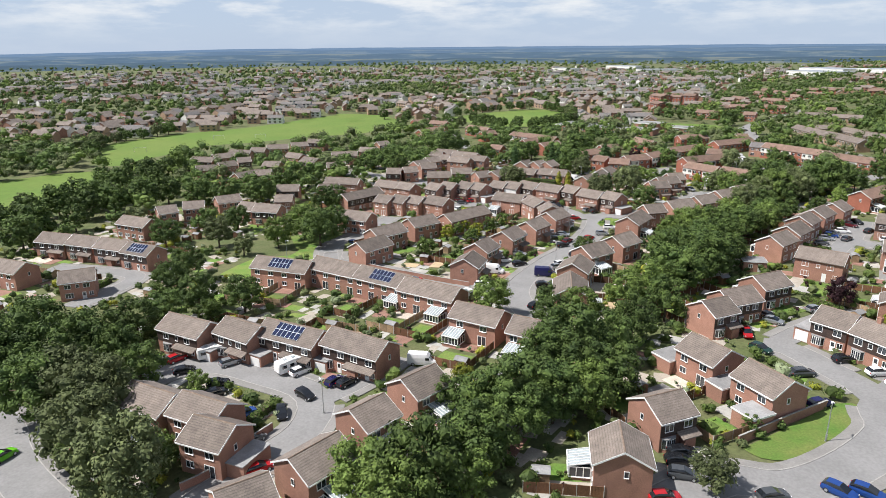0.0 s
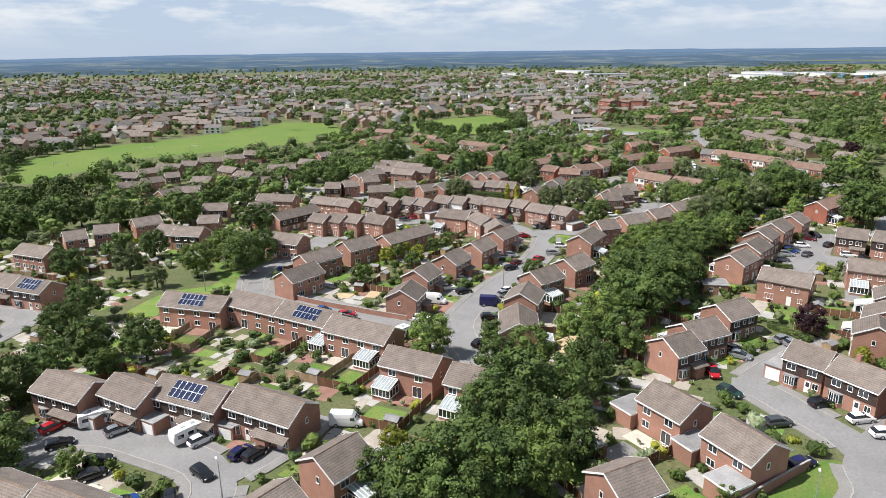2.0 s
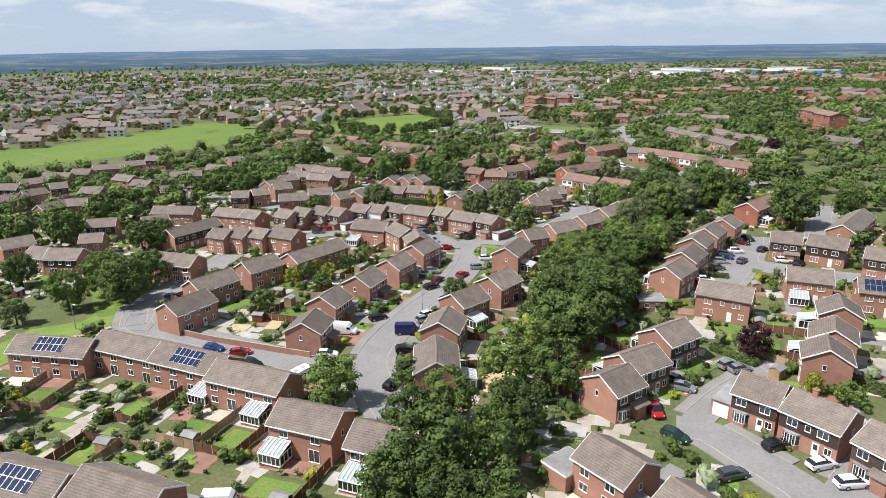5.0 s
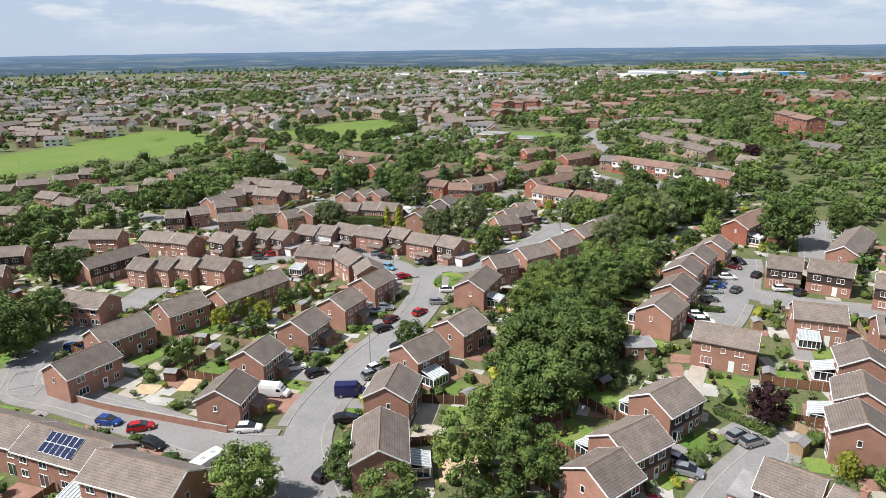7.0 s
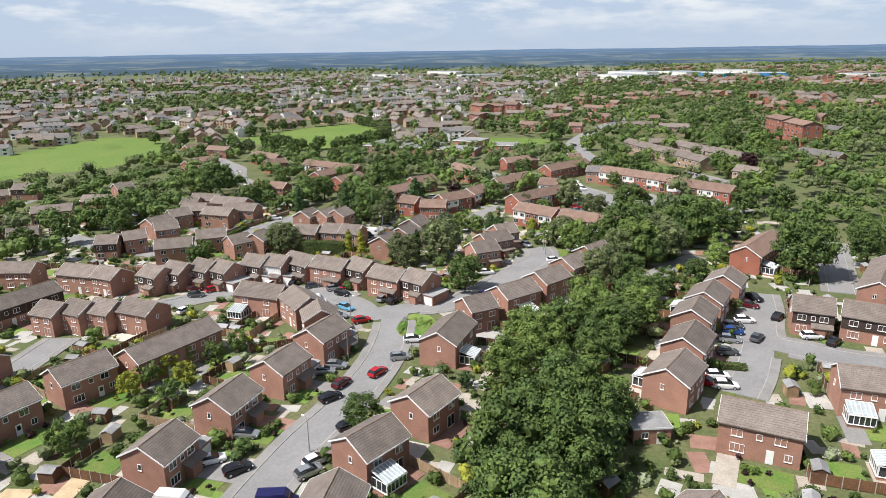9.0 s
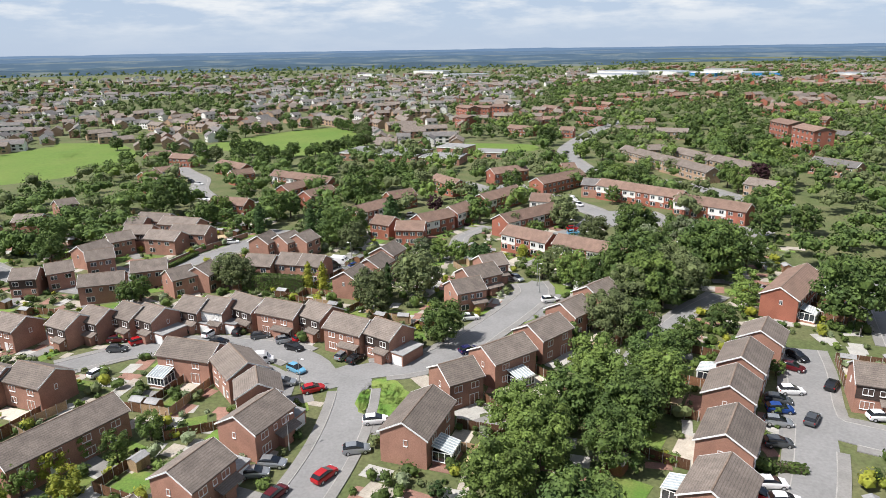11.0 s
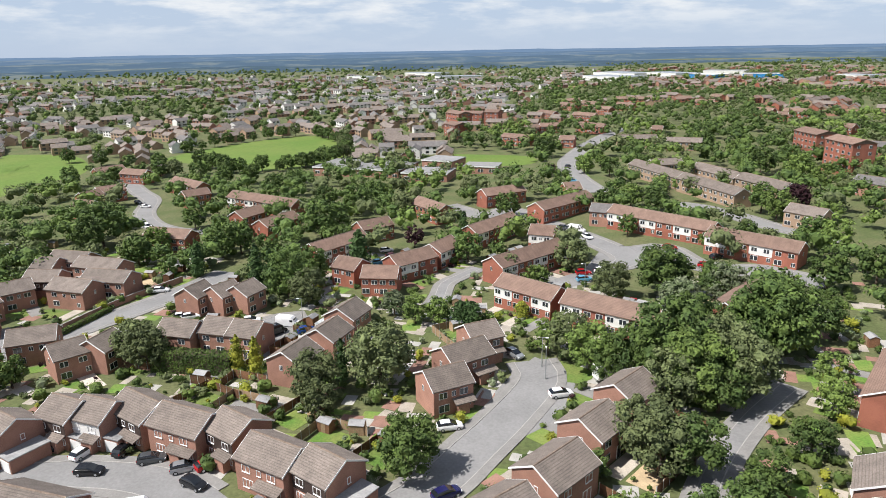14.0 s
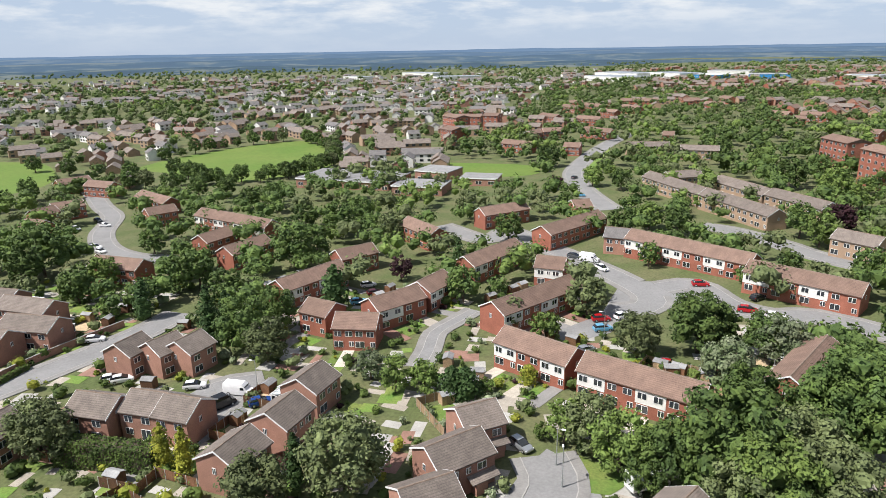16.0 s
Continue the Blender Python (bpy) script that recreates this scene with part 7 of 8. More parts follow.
area("lawn", LAWN, "open mown grass beside the road", "lawn", [(-142.9, 112.8), (-145.6, 127.8), (-137.9, 134.3), (-144.2, 157.3), (-133.9, 161.6), (-133.6, 148.5), (-128.3, 137.4), (-134.1, 126.0), (-133.9, 112.8)], 0.1)
area("lawn", LAWN, "open mown grass beside the road", "lawn", [(-154.9, 151.8), (-145.0, 157.4), (-138.3, 156.0), (-134.1, 145.7), (-136.0, 137.7)], 0.1)
area("lawn", LAWN, "open mown grass beside the road", "lawn", [(4.1, 384.2), (14.1, 376.1), (20.1, 369.3), (17.4, 364.4), (9.9, 369.6), (3.3, 376.1)], 0.1)
area("car_park", ASPHALT, "asphalt parking court between the houses", "car park", [(-1.2, 221.7), (2.8, 228.6), (5.2, 223.1), (4.0, 207.2), (-2.0, 203.6), (-3.2, 210.4)], 0.095)
area("car_park", ASPHALT, "asphalt parking court between the houses", "car park", [(-118.8, 338.7), (-118.9, 353.5), (-115.5, 362.2), (-111.6, 357.1), (-111.6, 337.5)], 0.095)
area("car_park", ASPHALT, "asphalt parking court between the houses", "car park", [(-40.2, 349.1), (-29.4, 350.6), (-24.7, 343.2), (-30.2, 331.6), (-39.6, 323.6), (-44.3, 322.9)], 0.095)
area("car_park", ASPHALT, "asphalt parking court between the houses", "car park", [(-53.1, 315.4), (-44.5, 326.1), (-39.7, 326.8), (-41.7, 317.3), (-50.4, 311.6)], 0.095)
area("car_park", ASPHALT, "asphalt parking court between the houses", "car park", [(-114.9, 273.4), (-111.7, 285.8), (-102.3, 284.2), (-102.9, 275.8), (-101.4, 265.4), (-104.1, 264.9)], 0.095)
area("car_park", ASPHALT, "asphalt parking court between the houses", "car park", [(-53.9, 258.8), (-49.2, 273.4), (-40.8, 263.9), (-43.6, 250.2), (-50.9, 244.2)], 0.095)
area("car_park", ASPHALT, "asphalt parking court between the houses", "car park", [(-99.2, 219.7), (-89.8, 217.2), (-82.6, 212.3), (-81.2, 204.2), (-89.5, 210.8)], 0.095)
car(-106.1, 71.4, 84, 'red', 'hatch')
car(-100.2, 68.7, 60, 'black', 'hatch')
car(-90.3, 68.2, 54, 'black', 'hatch')
car(-87.7, 65.6, 66, 'black', 'hatch')
car(-77.8, 63.1, 72, 'blue', 'hatch')
car(-70.5, 58.2, 86, 'grey', 'hatch')
car(-73.3, 72.5, -11, 'black', 'hatch')
car(-72.4, 66.1, -41, 'black', 'hatch')
car(-95.2, 75.2, 71, 'silver', 'hatch')
car(-101.0, 75.6, 59, 'white', 'caravan')
car(-82.9, 78.6, 75, 'white', 'caravan')
car(-80.3, 78.7, 76, 'white', 'hatch')
car(-72.0, 78.7, 86, 'navy', 'hatch')
car(-69.8, 79.3, 82, 'black', 'hatch')
car(-64.2, 53.4, 68, 'red', 'hatch')
car(-14.1, 85.2, 35, 'black', 'hatch')
car(-13.9, 83.0, 29, 'black', 'hatch')
car(-12.8, 80.1, 16, 'grey', 'hatch')
car(-13.7, 74.1, 35, 'red', 'hatch')
car(4.9, 86.0, -18, 'blue', 'hatch')
car(7.9, 87.3, -11, 'blue', 'hatch')
car(-2.1, 80.9, 41, 'grey', 'hatch')
car(1.5, 108.9, 46, 'navy', 'hatch')
car(-1.6, 119.1, 37, 'grey', 'estate')
car(-9.2, 126.2, -23, 'green', 'hatch')
car(-8.8, 141.5, -7, 'silver', 'hatch')
car(-12.5, 132.5, -67, 'red', 'hatch')
car(4.1, 128.1, 40, 'black', 'hatch')
car(-1.9, 152.3, 49, 'silver', 'hatch')
car(9.3, 125.1, 36, 'white', 'hatch')
car(12.5, 122.0, 27, 'white', 'estate')
car(-62.4, 92.2, 24, 'white', 'van')
car(-90.5, 131.1, 38, 'red', 'hatch')
car(-9.8, 143.5, -24, 'silver', 'hatch')
car(0.0, 151.2, 39, 'silver', 'hatch')
car(-97.1, 131.2, 7, 'blue', 'hatch')
car(-84.9, 127.7, -6, 'black', 'hatch')
car(-73.2, 135.3, 22, 'white', 'hatch')
car(-75.6, 146.2, 11, 'white', 'van')
car(-72.3, 154.9, 51, 'black', 'hatch')
car(-77.5, 156.0, 41, 'white', 'hatch')
car(-76.4, 163.2, 13, 'silver', 'hatch')
car(-62.6, 149.6, 21, 'navy', 'van')
car(-59.5, 141.7, 33, 'black', 'hatch')
car(-55.7, 128.1, 79, 'black', 'hatch')
car(-62.3, 159.4, 58, 'white', 'hatch')
car(-68.7, 176.6, 57, 'black', 'hatch')
car(-69.1, 181.7, 78, 'maroon', 'hatch')
car(-128.1, 152.9, 51, 'blue', 'hatch')
car(-72.4, 124.8, 77, 'white', 'caravan')
car(-74.4, 185.3, 23, 'silver', 'hatch')
car(-73.2, 188.0, 12, 'silver', 'hatch')
car(-64.4, 187.0, 72, 'red', 'hatch')
car(-61.6, 169.0, 51, 'black', 'hatch')
car(-62.0, 156.7, 54, 'silver', 'hatch')
car(-62.9, 202.0, 25, 'white', 'hatch')
car(-62.6, 193.8, 26, 'silver', 'hatch')
car(-77.7, 209.5, 41, 'red', 'hatch')
car(0.9, 224.7, 12, 'white', 'hatch')
car(-1.9, 218.2, 7, 'blue', 'hatch')
car(-2.8, 214.2, 0, 'silver', 'hatch')
car(2.2, 216.1, 66, 'grey', 'hatch')
car(-3.8, 208.3, 12, 'grey', 'hatch')
car(-6.3, 198.2, 13, 'white', 'hatch')
car(-5.2, 194.9, 9, 'white', 'hatch')
car(-8.2, 195.5, -18, 'red', 'hatch')
car(12.1, 218.9, 12, 'white', 'hatch')
car(15.5, 217.1, 59, 'black', 'hatch')
car(7.6, 228.1, 65, 'black', 'hatch')
car(-122.0, 207.0, 81, 'white', 'hatch')
car(-126.4, 216.9, 18, 'grey', 'hatch')
car(-130.0, 221.0, 24, 'maroon', 'hatch')
car(-135.7, 228.3, 28, 'silver', 'hatch')
car(-124.6, 221.3, 59, 'red', 'hatch')
car(-118.0, 227.3, 48, 'black', 'hatch')
car(-111.6, 227.8, 83, 'white', 'hatch')
car(-107.0, 224.1, 15, 'black', 'hatch')
car(-105.8, 229.9, 90, 'black', 'hatch')
car(-99.8, 228.6, 31, 'grey', 'hatch')
car(-90.3, 229.2, 58, 'red', 'hatch')
car(-93.4, 227.7, 36, 'silver', 'hatch')
car(-89.7, 224.7, -13, 'black', 'hatch')
car(-93.3, 217.7, 29, 'white', 'van')
car(-84.5, 215.9, -22, 'pale_blue', 'hatch')
car(-84.0, 210.7, 19, 'silver', 'hatch')
car(-78.1, 223.0, 76, 'silver', 'hatch')
car(-75.1, 222.0, 73, 'black', 'hatch')
car(-42.8, 259.2, 28, 'white', 'hatch')
car(-58.5, 245.8, 27, 'white', 'hatch')
car(-54.6, 229.8, 45, 'navy', 'hatch')
car(4.4, 238.4, -51, 'black', 'hatch')
car(2.7, 233.7, -22, 'maroon', 'hatch')
car(-1.6, 221.2, -5, 'grey', 'hatch')
car(-132.4, 279.5, 39, 'white', 'hatch')
car(-130.2, 279.6, 38, 'white', 'hatch')
car(-114.5, 280.1, 26, 'white', 'hatch')
car(-104.9, 279.7, 3, 'white', 'van')
car(-105.4, 274.7, 63, 'black', 'van')
car(-99.1, 277.1, 43, 'blue', 'hatch')
car(-150.2, 294.5, 28, 'white', 'hatch')
car(-161.2, 296.0, 52, 'white', 'van')
car(-53.0, 272.9, -39, 'silver', 'hatch')
car(-35.1, 266.7, 35, 'white', 'truck')
car(-30.8, 303.2, -11, 'red', 'hatch')
car(-45.9, 307.1, 42, 'silver', 'hatch')
car(-43.3, 318.1, 25, 'pale_blue', 'hatch')
car(-43.9, 323.3, 21, 'red', 'hatch')
car(-39.5, 325.6, 46, 'white', 'hatch')
car(-13.6, 333.1, -8, 'red', 'hatch')
car(-8.7, 330.1, -6, 'white', 'hatch')
car(-10.3, 341.3, 46, 'black', 'hatch')
car(-45.3, 357.8, -49, 'white', 'hatch')
car(-49.1, 365.0, -15, 'white', 'van')
car(-53.4, 367.7, -20, 'grey', 'hatch')
car(-21.8, 348.7, 8, 'red', 'hatch')
car(-58.2, 449.5, 2, 'pale_blue', 'hatch')
car(-63.7, 487.3, 65, 'grey', 'hatch')
car(-101.0, 325.4, 35, 'pale_blue', 'hatch')
car(-103.2, 337.2, 36, 'white', 'hatch')
car(-99.2, 331.8, 35, 'maroon', 'hatch')
car(-207.8, 357.1, 10, 'white', 'hatch')
car(-202.2, 353.3, -17, 'white', 'hatch')
car(-235.6, 388.5, -22, 'grey', 'hatch')
car(-226.8, 382.4, 10, 'white', 'hatch')
car(-234.3, 376.4, -16, 'white', 'hatch')
street_lamp(2.8, 98.5, 90)
street_lamp(-66.8, 69.9, 150)
street_lamp(-64.7, 161.8, 160)
street_lamp(-46.1, 264.8, 100)
street_lamp(-80.5, 210.0, 0)
street_lamp(-1.1, 260.8, 90)
street_lamp(-102.4, 281.7, 180)
street_lamp(-42.9, 314.0, 180)
street_lamp(-72.8, 192.2, 60)
street_lamp(-135.7, 131.3, 0)
street_lamp(-47.4, 269.6, 0)
street_lamp(-77.8, 40.0, 0)
hedge(-120.7, 255.5, -104.1, 257.0, 4.4, 3.0, 'hedge')
hedge(-74.5, 59.0, -75.6, 66.5, 1.3, 1.2, 'hedge')
hedge(-4.5, 159.3, 2.9, 154.1, 1.3, 1.5, 'hedge')
hedge(-7.5, 201.8, -1.2, 202.5, 1.2, 1.4, 'hedge')
hedge(14.4, 153.5, 21.6, 149.3, 1.8, 1.8, 'hedge')
hedge(-160.6, 82.4, -164.8, 94.5, 1.3, 1.2, 'hedge')
hedge(-153.9, 264.9, -153.8, 280.5, 1.2, 1.2, 'hedge')
hedge(-73.9, 163.8, -73.1, 167.5, 1.2, 1.0, 'hedge')
conservatory(-25.2, 74.6, 113)
conservatory(-62.0, 102.9, -179)
conservatory(-16.5, 155.6, 56)
conservatory(-21.4, 142.3, 53)
conservatory(12.5, 187.9, 179)
conservatory(9.7, 160.2, 83)
conservatory(-121.6, 157.7, 76)
conservatory(-84.4, 113.6, 178)
conservatory(-107.1, 206.6, 179)
conservatory(-131.3, 200.5, 356)
conservatory(-112.5, 177.5, 74)
conservatory(-85.6, 49.4, -176)
conservatory(-76.1, 51.2, -175)
shed(-97.9, 147.0, 190, 2)
patch("deck", DECK, "pale new timber decking in a back garden", "deck", -93.2, 146.2, 12, 3.2, 5.0, 0.12)
patch("deck", DECK, "pale new timber decking in a back garden", "deck", -99.8, 142.6, 12, 4.6, 3.4, 0.12)
patch("driveway", BLOCK, "block-paved driveway in front of a house", "driveway", -73.2, 144.6, 95, 6.5, 6.0, 0.1)
patch("lawn", LAWN, "mown front lawn beside the drive", "lawn", -7.0, 150.6, 55, 6.5, 4.5, 0.1)
patch("lawn", LAWN, "mown front lawn beside the drive", "lawn", -11.2, 140.6, 55, 5.5, 4.0, 0.1)
patch("lawn", LAWN, "narrow mown verge along the drive", "lawn", -4.0, 143.2, 58, 11.5, 1.8, 0.1)
extension(-17.4, 177.2, 20, 5.5, 4.2)
extension(-6.9, 97.9, 145, 4.0, 4.2)
extension(-12.1, 105.4, 145, 3.5, 4.6)
extension(-22.1, 112.0, 149, 4.2, 5.0)
shed(5.8, 151.0, 60, 1)
fence(1.9, 159.8, 12.0, 151.9, FENCE_PALE)
fence(-30.0, 67.1, -20.5, 71.0, FENCE)
shed(-29.0, 70.4, 24, 1)
garden_wall(1.3, [(-116.4, 136.8), (-102.8, 134.9), (-89.6, 134.4), (-76.1, 133.9)])
garden_wall(1.5, [(-7.8, 91.6), (-1.8, 102.0), (2.4, 108.8)])
garden_wall(1.6, [(-156.0, 262.2), (-154.8, 283.2), (-149.9, 303.1)])
garden_wall(1.4, [(-70.1, 45.0), (-69.1, 49.8), (-70.4, 56.1), (-70.5, 62.2)])
flat_roofed(-164.7, 472.3, -3, 47.1, 26.0, 4.0, BRICK, "low red brick school building with a pale flat roof")
flat_roofed(-126.0, 455.9, 0, 22.1, 16.0, 4.0, BRICK, "low red brick school building with a pale flat roof")
flat_roofed(-126.9, 485.6, -12, 17.1, 16.0, 5.0, BRICK, "low red brick school building with a pale flat roof")
flat_roofed(-104.2, 475.9, 1, 16.6, 12.0, 3.5, BRICK, "low red brick school building with a pale flat roof")
flat_block(54.5, 473.5, -72, 19.0, 10.0, 5, BRICK_RED, "tall red brick block of flats with rows of white windows")
flat_block(54.0, 528.0, -72, 20.0, 11.0, 4, BRICK_RED, "red brick block of flats with rows of white windows")
flat_block(-169.1, 679.9, -45, 20.7, 12.0, 4, BRICK_RED, "red brick block of flats with rows of white windows")
flat_block(-142.5, 686.8, -5, 11.1, 12.0, 4, BRICK_RED, "red brick block of flats with rows of white windows")
flat_block(-163.8, 710.9, -4, 16.5, 12.0, 3, BRICK_RED, "red brick block of flats with rows of white windows")
flat_block(-155.8, 622.5, -46, 16.0, 12.0, 3, BRICK_RED, "red brick block of flats with rows of white windows")
WORKS = (
    (-70.0, 1410.0, -45, 105, 60, 7, ALU, 0), (-55.0, 1500.0, -45, 110, 60, 9, ALU, 0), (28.0, 1440.0, -58, 90, 50, 8, ALU, 0),
    (85.0, 1395.0, -40, 50, 40, 6, UPVC, 1), (165.0, 1365.0, -12, 60, 40, 7, ALU, 1), (120.0, 1470.0, -15, 70, 50, 9, FELT, 0),
    (-400.0, 1570.0, 32, 90, 50, 7, ALU, 0), (-533.0, 1771.0, -30, 110, 50, 7, ALU, 0),
    (-635.0, 1600.0, -33, 80, 30, 6, ALU, 0), (290.0, 1319.0, -44, 50, 40, 6, ALU, 0),
)
for wx, wy, wyaw, ww, wd, wh, wroof, blue in WORKS:
    flat_roofed(wx, wy, wyaw, ww, wd, wh, BLUE_CLAD if blue else RENDER_WHITE,
                ("large blue-clad" if blue else "large white") + " industrial warehouse with a flat roof", "warehouse", wroof)
goal(-362.3, 334.4, 40)
goal(-379.4, 250.4, 40)
goal(-384.5, 316.0, 40)
car(-100.5, 37.0, 100, 'lime')


def tree_row(pts, gap, r0, kinds):
    """A row of hedgerow trees along a line, uneven in size and place."""
    rng = random.Random(int(abs(pts[0][0]) + len(pts)))
    for q in smooth_line(pts, gap):
        r = r0 * rng.uniform(0.75, 1.2)
        tree(q.x + rng.uniform(-1.5, 1.5), q.y + rng.uniform(-1.5, 1.5), r * rng.uniform(1.7, 2.1), r, rng.choice(kinds))


DARK = ("oak", "oak", "oak", "birch")
tree_row([(-268, 478), (-236, 466), (-214, 478), (-198, 512)], 9, 4.4, DARK)
tree_row([(-312, 528), (-302, 574), (-280, 614)], 10, 4.5, DARK)
tree_row([(-262, 616), (-222, 572), (-200, 520)], 11, 4.5, DARK)
tree_row([(-384, 220), (-427, 258), (-435, 312)], 10, 5.0, DARK)
tree_row([(-300, 405), (-290, 425), (-262, 450), (-240, 462)], 9, 4.5, DARK)

kerbs()


# ---- the town and woods beyond ----
def far_houses(spots):
    """Houses far off, by style: walls, roofs and window bands each in one mesh."""
    styles = ((BRICK, TILE), (BRICK_BUFF, TILE), (RENDER_WHITE, TILE_GREY), (BRICK_RED, TILE_RED))
    unit = []
    for L, D, e, r in ((9.0, 7.0, 4.9, 2.1), (13.0, 7.2, 4.9, 2.2), (17.0, 7.5, 4.9, 2.2), (11.0, 7.5, 2.7, 2.3)):
        made = []
        wall, roof, win = bmesh.new(), bmesh.new(), bmesh.new()
        xprism(wall, [(-D / 2, -2), (D / 2, -2), (D / 2, e), (0, e + r), (-D / 2, e)], -L / 2, L / 2)
        gable_roof(roof, -L / 2, L / 2, D, e + 0.02, r)
        n = int(L / 4.2)
        for row in ((0.9, 3.2) if e > 3 else (0.9,)):
            for i in range(n):
                c = -L / 2 + L * (i + 0.5) / n
                for sg in (-1, 1):
                    y = sg * (D / 2 + 0.03)
                    box(win, c - 1.0, y - 0.025, row, c + 1.0, y + 0.025, row + 1.25)
        for bm in (wall, roof, win):
            bm.verts.index_update()
            made.append((np.array([v.co[:] for v in bm.verts]), [[v.index for v in f.verts] for f in bm.faces]))
            bm.free()
        unit.append(made)
    for st, (wall, tile) in enumerate(styles):
        for which, material, word in ((0, wall, "walls"), (1, tile, "roofs"), (2, GLASS, "windows")):
            verts, faces, k = [], [], 0
            for x, y, yaw, v in spots:
                if v // 4 != st:
                    continue
                V, F = unit[v % 4][which]
                c, s = math.cos(radians(yaw)), math.sin(radians(yaw))
                verts.append(np.stack([V[:, 0] * c - V[:, 1] * s + x, V[:, 0] * s + V[:, 1] * c + y, V[:, 2] + ground_z(x, y)], 1))
                faces += [[i + k for i in f] for f in F]
                k += len(V)
            if k:
                tagged(raw("far_town_" + word, np.concatenate(verts).tolist(), faces, material), "streets of distant brick houses with tiled roofs", "houses", kind="stuff")


def inside(x, y, pts):
    ins = False
    for (ax, ay), (bx, by) in zip(pts, pts[1:] + pts[:1]):
        if (ay > y) != (by > y) and x < (bx - ax) * (y - ay) / (by - ay) + ax:
            ins = not ins
    return ins


def far_town():
    """Streets of houses and the woods between them, out to the hills."""
    rng = np.random.default_rng(11)
    near = [(h.matrix_basis.translation.x, h.matrix_basis.translation.y) for h in scene.objects if h.parent is None and h.get("category") in ("house", "tree", "apartment block", "school building", "warehouse")]
    near = np.array(near)
    road_pts = np.array([(q.x, q.y) for line, hw in ROADS for q in line])
    trees = {k: [] for k in ("oak", "lime", "birch")}
    kinds = ("oak", "oak", "oak", "birch", "lime")
    houses = []
    d = 150.0
    while d < 2300:
        step = 11 + d * 0.0095 if d > 460 else 8.5 + d * 0.009
        if d > 1500:
            step *= 1.3
        a = -24.0
        while a < 74:
            th = radians(a + 90 + rng.uniform(-0.5, 0.5) * math.degrees(step / d))
            dd = d + rng.uniform(-0.5, 0.5) * step
            x, y = -20 + dd * math.cos(th), 40 + dd * math.sin(th)
            a += math.degrees(step / d)
            back = Vector((x + 20, y - 40)).normalized()
            if any(math.hypot(x - w[0], y - w[1]) < w[3] * 0.6 or math.hypot(x + back.x * 30 - w[0], y + back.y * 30 - w[1]) < w[3] * 0.4 for w in WORKS):
                continue
            if any(inside(x + back.x * k, y + back.y * k, f) for f in OPEN_LAND for k in ((0, 12, 28, 45) if dd < 700 else (0,))):
                continue
            if y < 305 and -185 < x < 15 or any(inside(x, y, f) for f in KEEP_CLEAR):
                continue
            clear = np.min(np.hypot(near[:, 0] - x, near[:, 1] - y))
            if clear < 7.0 or np.min(np.hypot(road_pts[:, 0] - x, road_pts[:, 1] - y)) < 6.5:
                continue
            if dd < 600 and np.min(np.hypot(road_pts[:, 0] - x - back.x * 12, road_pts[:, 1] - y - back.y * 12)) < 6:
                continue
            if dd < 250 and clear < 10:
                continue
            t = noise.noise(Vector((x / 170, y / 170, 3.1))) + (0.12 if x < -150 else -0.05)
            if d > 470 and t > -0.04 and rng.uniform() < 0.62 and dd < 1900:
                yaw = 20 + 70 * noise.noise(Vector((x / 250, y / 250, 9.0))) + (90 if noise.noise(Vector((x / 60, y / 60, 1))) > 0 else 0)
                houses.append((x, y, yaw, int(rng.integers(0, 4)) + 4 * (int(rng.choice((0, 1, 2, 1) if dd < 800 else (0, 1, 2, 2))) if x < -120 else int(rng.choice((0, 0, 3, 1))))))
            else:
                if dd > 1700 and noise.noise(Vector((x / 260, y / 260, 7.7))) > 0.22:      # open farmland past the town
                    continue
                kind = kinds[int((noise.noise(Vector((x / 45, y / 45, 5.0))) * 0.9 + 0.5 + rng.uniform(-0.3, 0.3)) * 5) % 5]
                trees[kind].append((x, y, rng.uniform(3.0, 6.2) * (1 + d / 5500)))
                if t < -0.08 and dd > 250:       # closed woods: a second crown between
                    trees[kind].append((x + rng.uniform(0.3, 0.6) * step, y + rng.uniform(-0.5, 0.5) * step, rng.uniform(2.6, 5.0) * (1 + d / 5500)))
        d += step * 0.92
    far_houses(houses)
    for kind, spots in trees.items():
        spot, cnt = [], []
        for x, y, r in spots:
            dist = math.hypot(x + 20, y - 80)
            z = ground_z(x, y)
            h = r * rng.uniform(1.5, 2.0)
            m = max(3, int(8 - dist / 140))
            for i in range(m):
                turn, out = i * 2.4 + rng.uniform(0, 1), r * (0.15 if i == 0 else rng.uniform(0.35, 0.62))
                cr = r * (0.62 if i == 0 else rng.uniform(0.36, 0.56))
                spot.append((x + math.cos(turn) * out, y + math.sin(turn) * out, z + h * (0.62 if i == 0 else rng.uniform(0.34, 0.72)), cr))
                cnt.append(dist)
        for near_d, far_d, per, size in ((0, 420, 32, 0.46), (420, 900, 12, 0.8), (900, 9999, 5, 1.3)):
            sel = [c for c, dd in zip(spot, cnt) if near_d <= dd < far_d]
            if sel:
                v, f = foliage(rng, sel, per, size, 0.6, 0.9)
                tagged(raw("woodland", v, f, LEAF[kind]), "far woods and street trees in full leaf", "trees", kind="stuff")


far_town()
infill()
plant_shrubs()


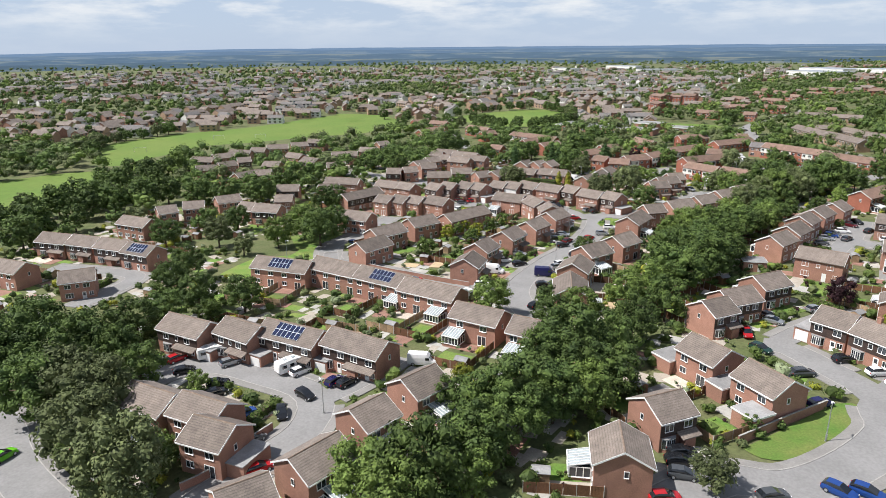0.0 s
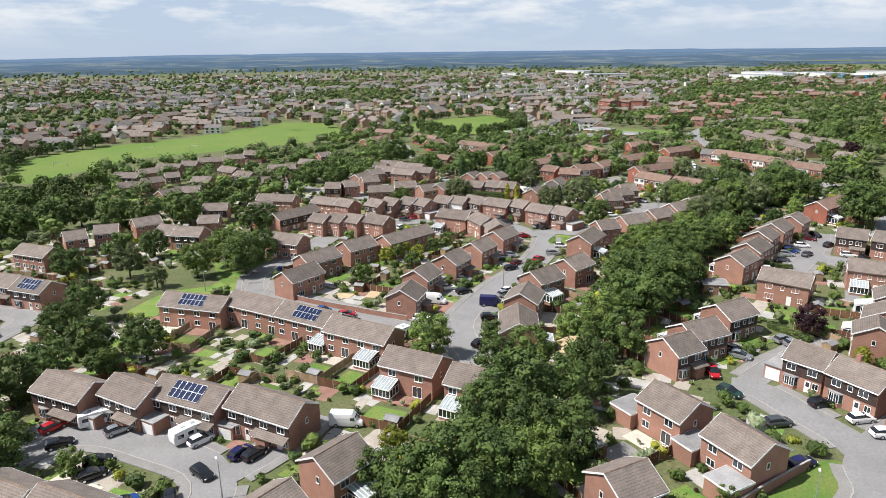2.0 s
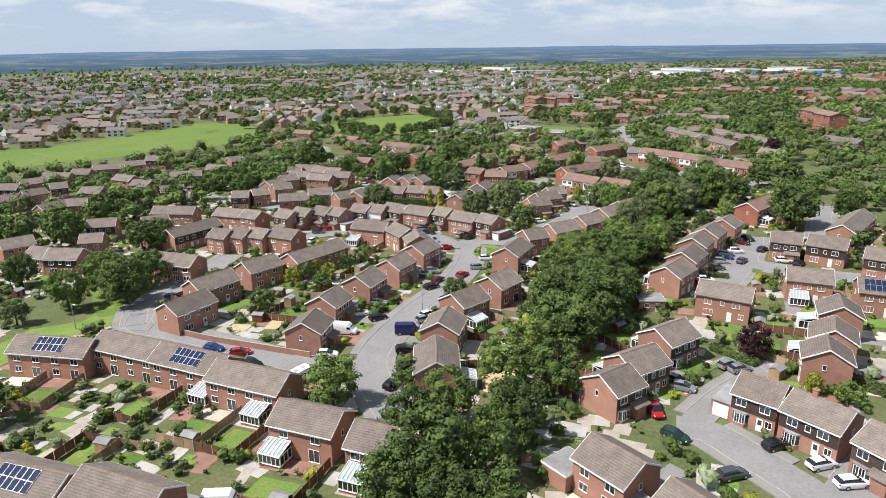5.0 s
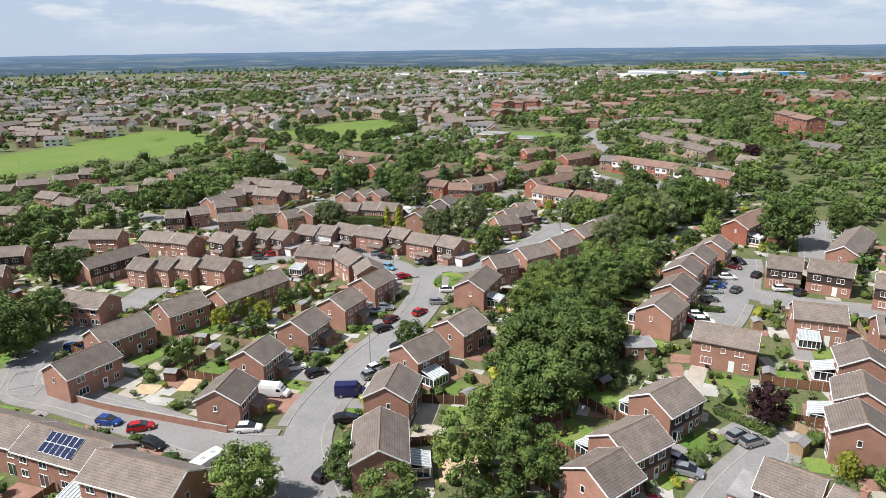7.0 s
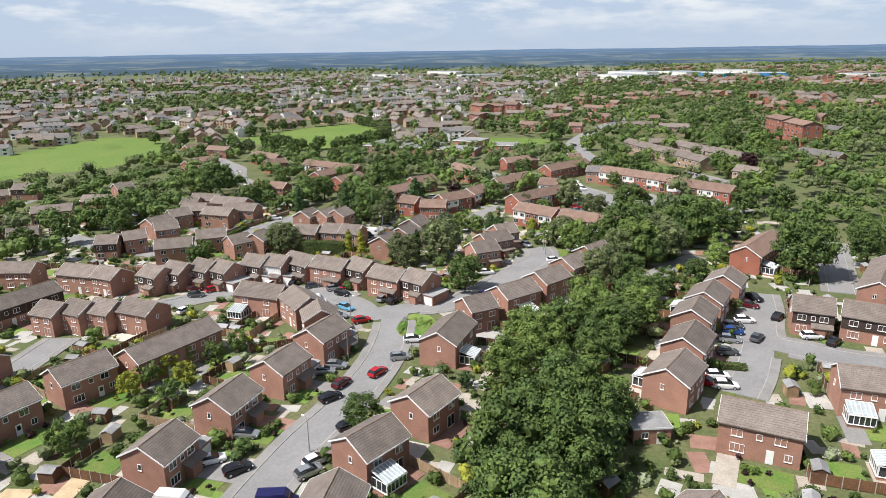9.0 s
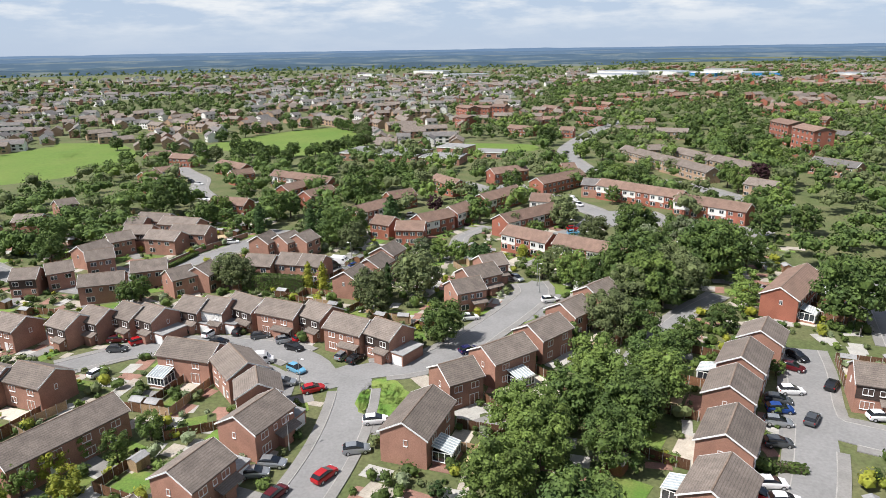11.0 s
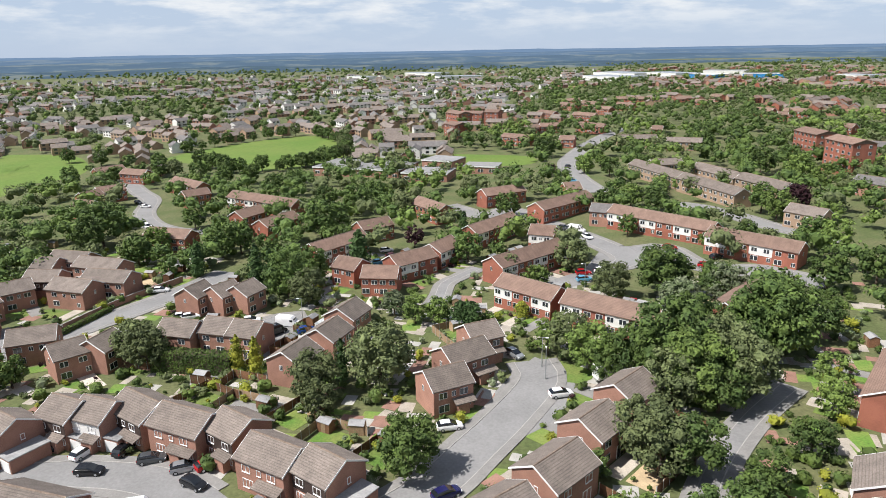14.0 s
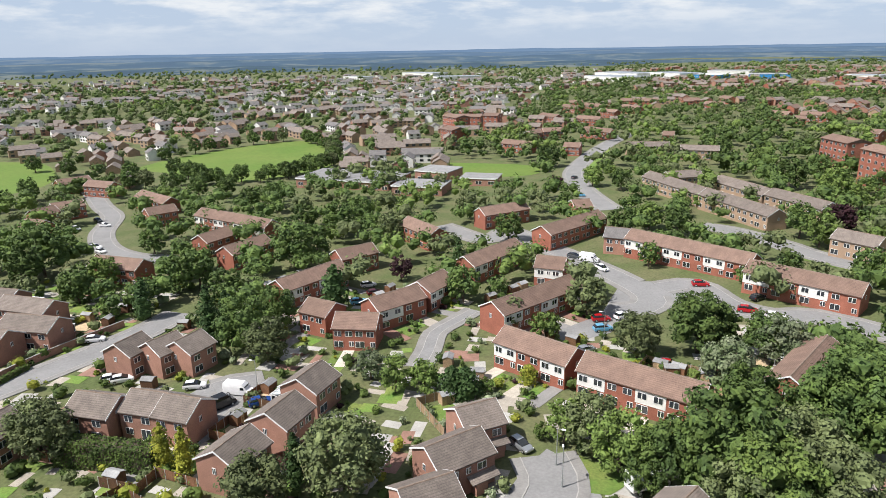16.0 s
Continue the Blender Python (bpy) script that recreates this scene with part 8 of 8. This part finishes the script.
# ---- hills at the horizon ----
def far_hills():
  for dist, top, seed, haze_share in ((2450, 10, 1, 0.22), (3000, 24, 2, 0.42), (3700, 36, 3, 0.64), (4400, 46, 4, 0.88)):
    m = bpy.data.materials.new("painted_haze")
    m.use_nodes = True
    n, l = m.node_tree.nodes, m.node_tree.links
    p = n["Principled BSDF"]
    p.inputs["Roughness"].default_value, p.inputs["Specular IOR Level"].default_value = 1.0, 0.0
    tc = n.new("ShaderNodeNewGeometry")
    mp = n.new("ShaderNodeMapping"); mp.inputs["Scale"].default_value = (0.006, 0.006, 0.09)
    nz = n.new("ShaderNodeTexNoise"); nz.inputs["Scale"].default_value, nz.inputs["Detail"].default_value = 1.0, 6
    nz.inputs["Roughness"].default_value = 0.65
    r = n.new("ShaderNodeValToRGB")
    e = r.color_ramp.elements
    # aerial haze painted in: each farther ridge is mixed more towards blue
    air = lambda c: (*(c[i] * (1 - haze_share) + (0.20, 0.33, 0.55)[i] * haze_share for i in range(3)), 1)
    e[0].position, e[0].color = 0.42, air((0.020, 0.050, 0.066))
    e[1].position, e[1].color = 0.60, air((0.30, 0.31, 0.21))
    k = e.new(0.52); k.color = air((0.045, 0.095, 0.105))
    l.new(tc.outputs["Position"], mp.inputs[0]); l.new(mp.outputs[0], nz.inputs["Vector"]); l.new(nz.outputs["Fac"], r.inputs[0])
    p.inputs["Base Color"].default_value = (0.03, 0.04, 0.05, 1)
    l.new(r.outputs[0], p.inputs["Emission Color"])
    # the ridges are no lamps; their emission carries the painted haze
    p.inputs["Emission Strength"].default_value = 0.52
    verts, faces, N = [], [], 160
    for i in range(N + 1):
        a = radians(-40 + 130 * i / N + 90)
        low = min(1.0, max(0.0, (math.degrees(a) - 90 - 46) / 22))
        h = top * (1 - 0.38 * low * low * (3 - 2 * low)) + 4 * noise.noise(Vector((i * 0.09, seed, 0))) + 3 * noise.noise(Vector((i * 0.5, seed, 2)))
        for dd, z in ((dist - 380, -30), (dist - 160, h * 0.75), (dist, h), (dist + 120, -40)):
            verts.append((-20 + dd * math.cos(a), 60 + dd * math.sin(a), z + 4))
    for i in range(N):
        for j in range(3):
            faces.append((4 * i + j, 4 * i + 4 + j, 4 * i + 5 + j, 4 * i + 1 + j))
    tagged(raw("backdrop", verts, faces, m, smooth=True), "farmland and wooded hills on the horizon, blue haze painted into their glowing colour", "hills", kind="structure")


far_hills()
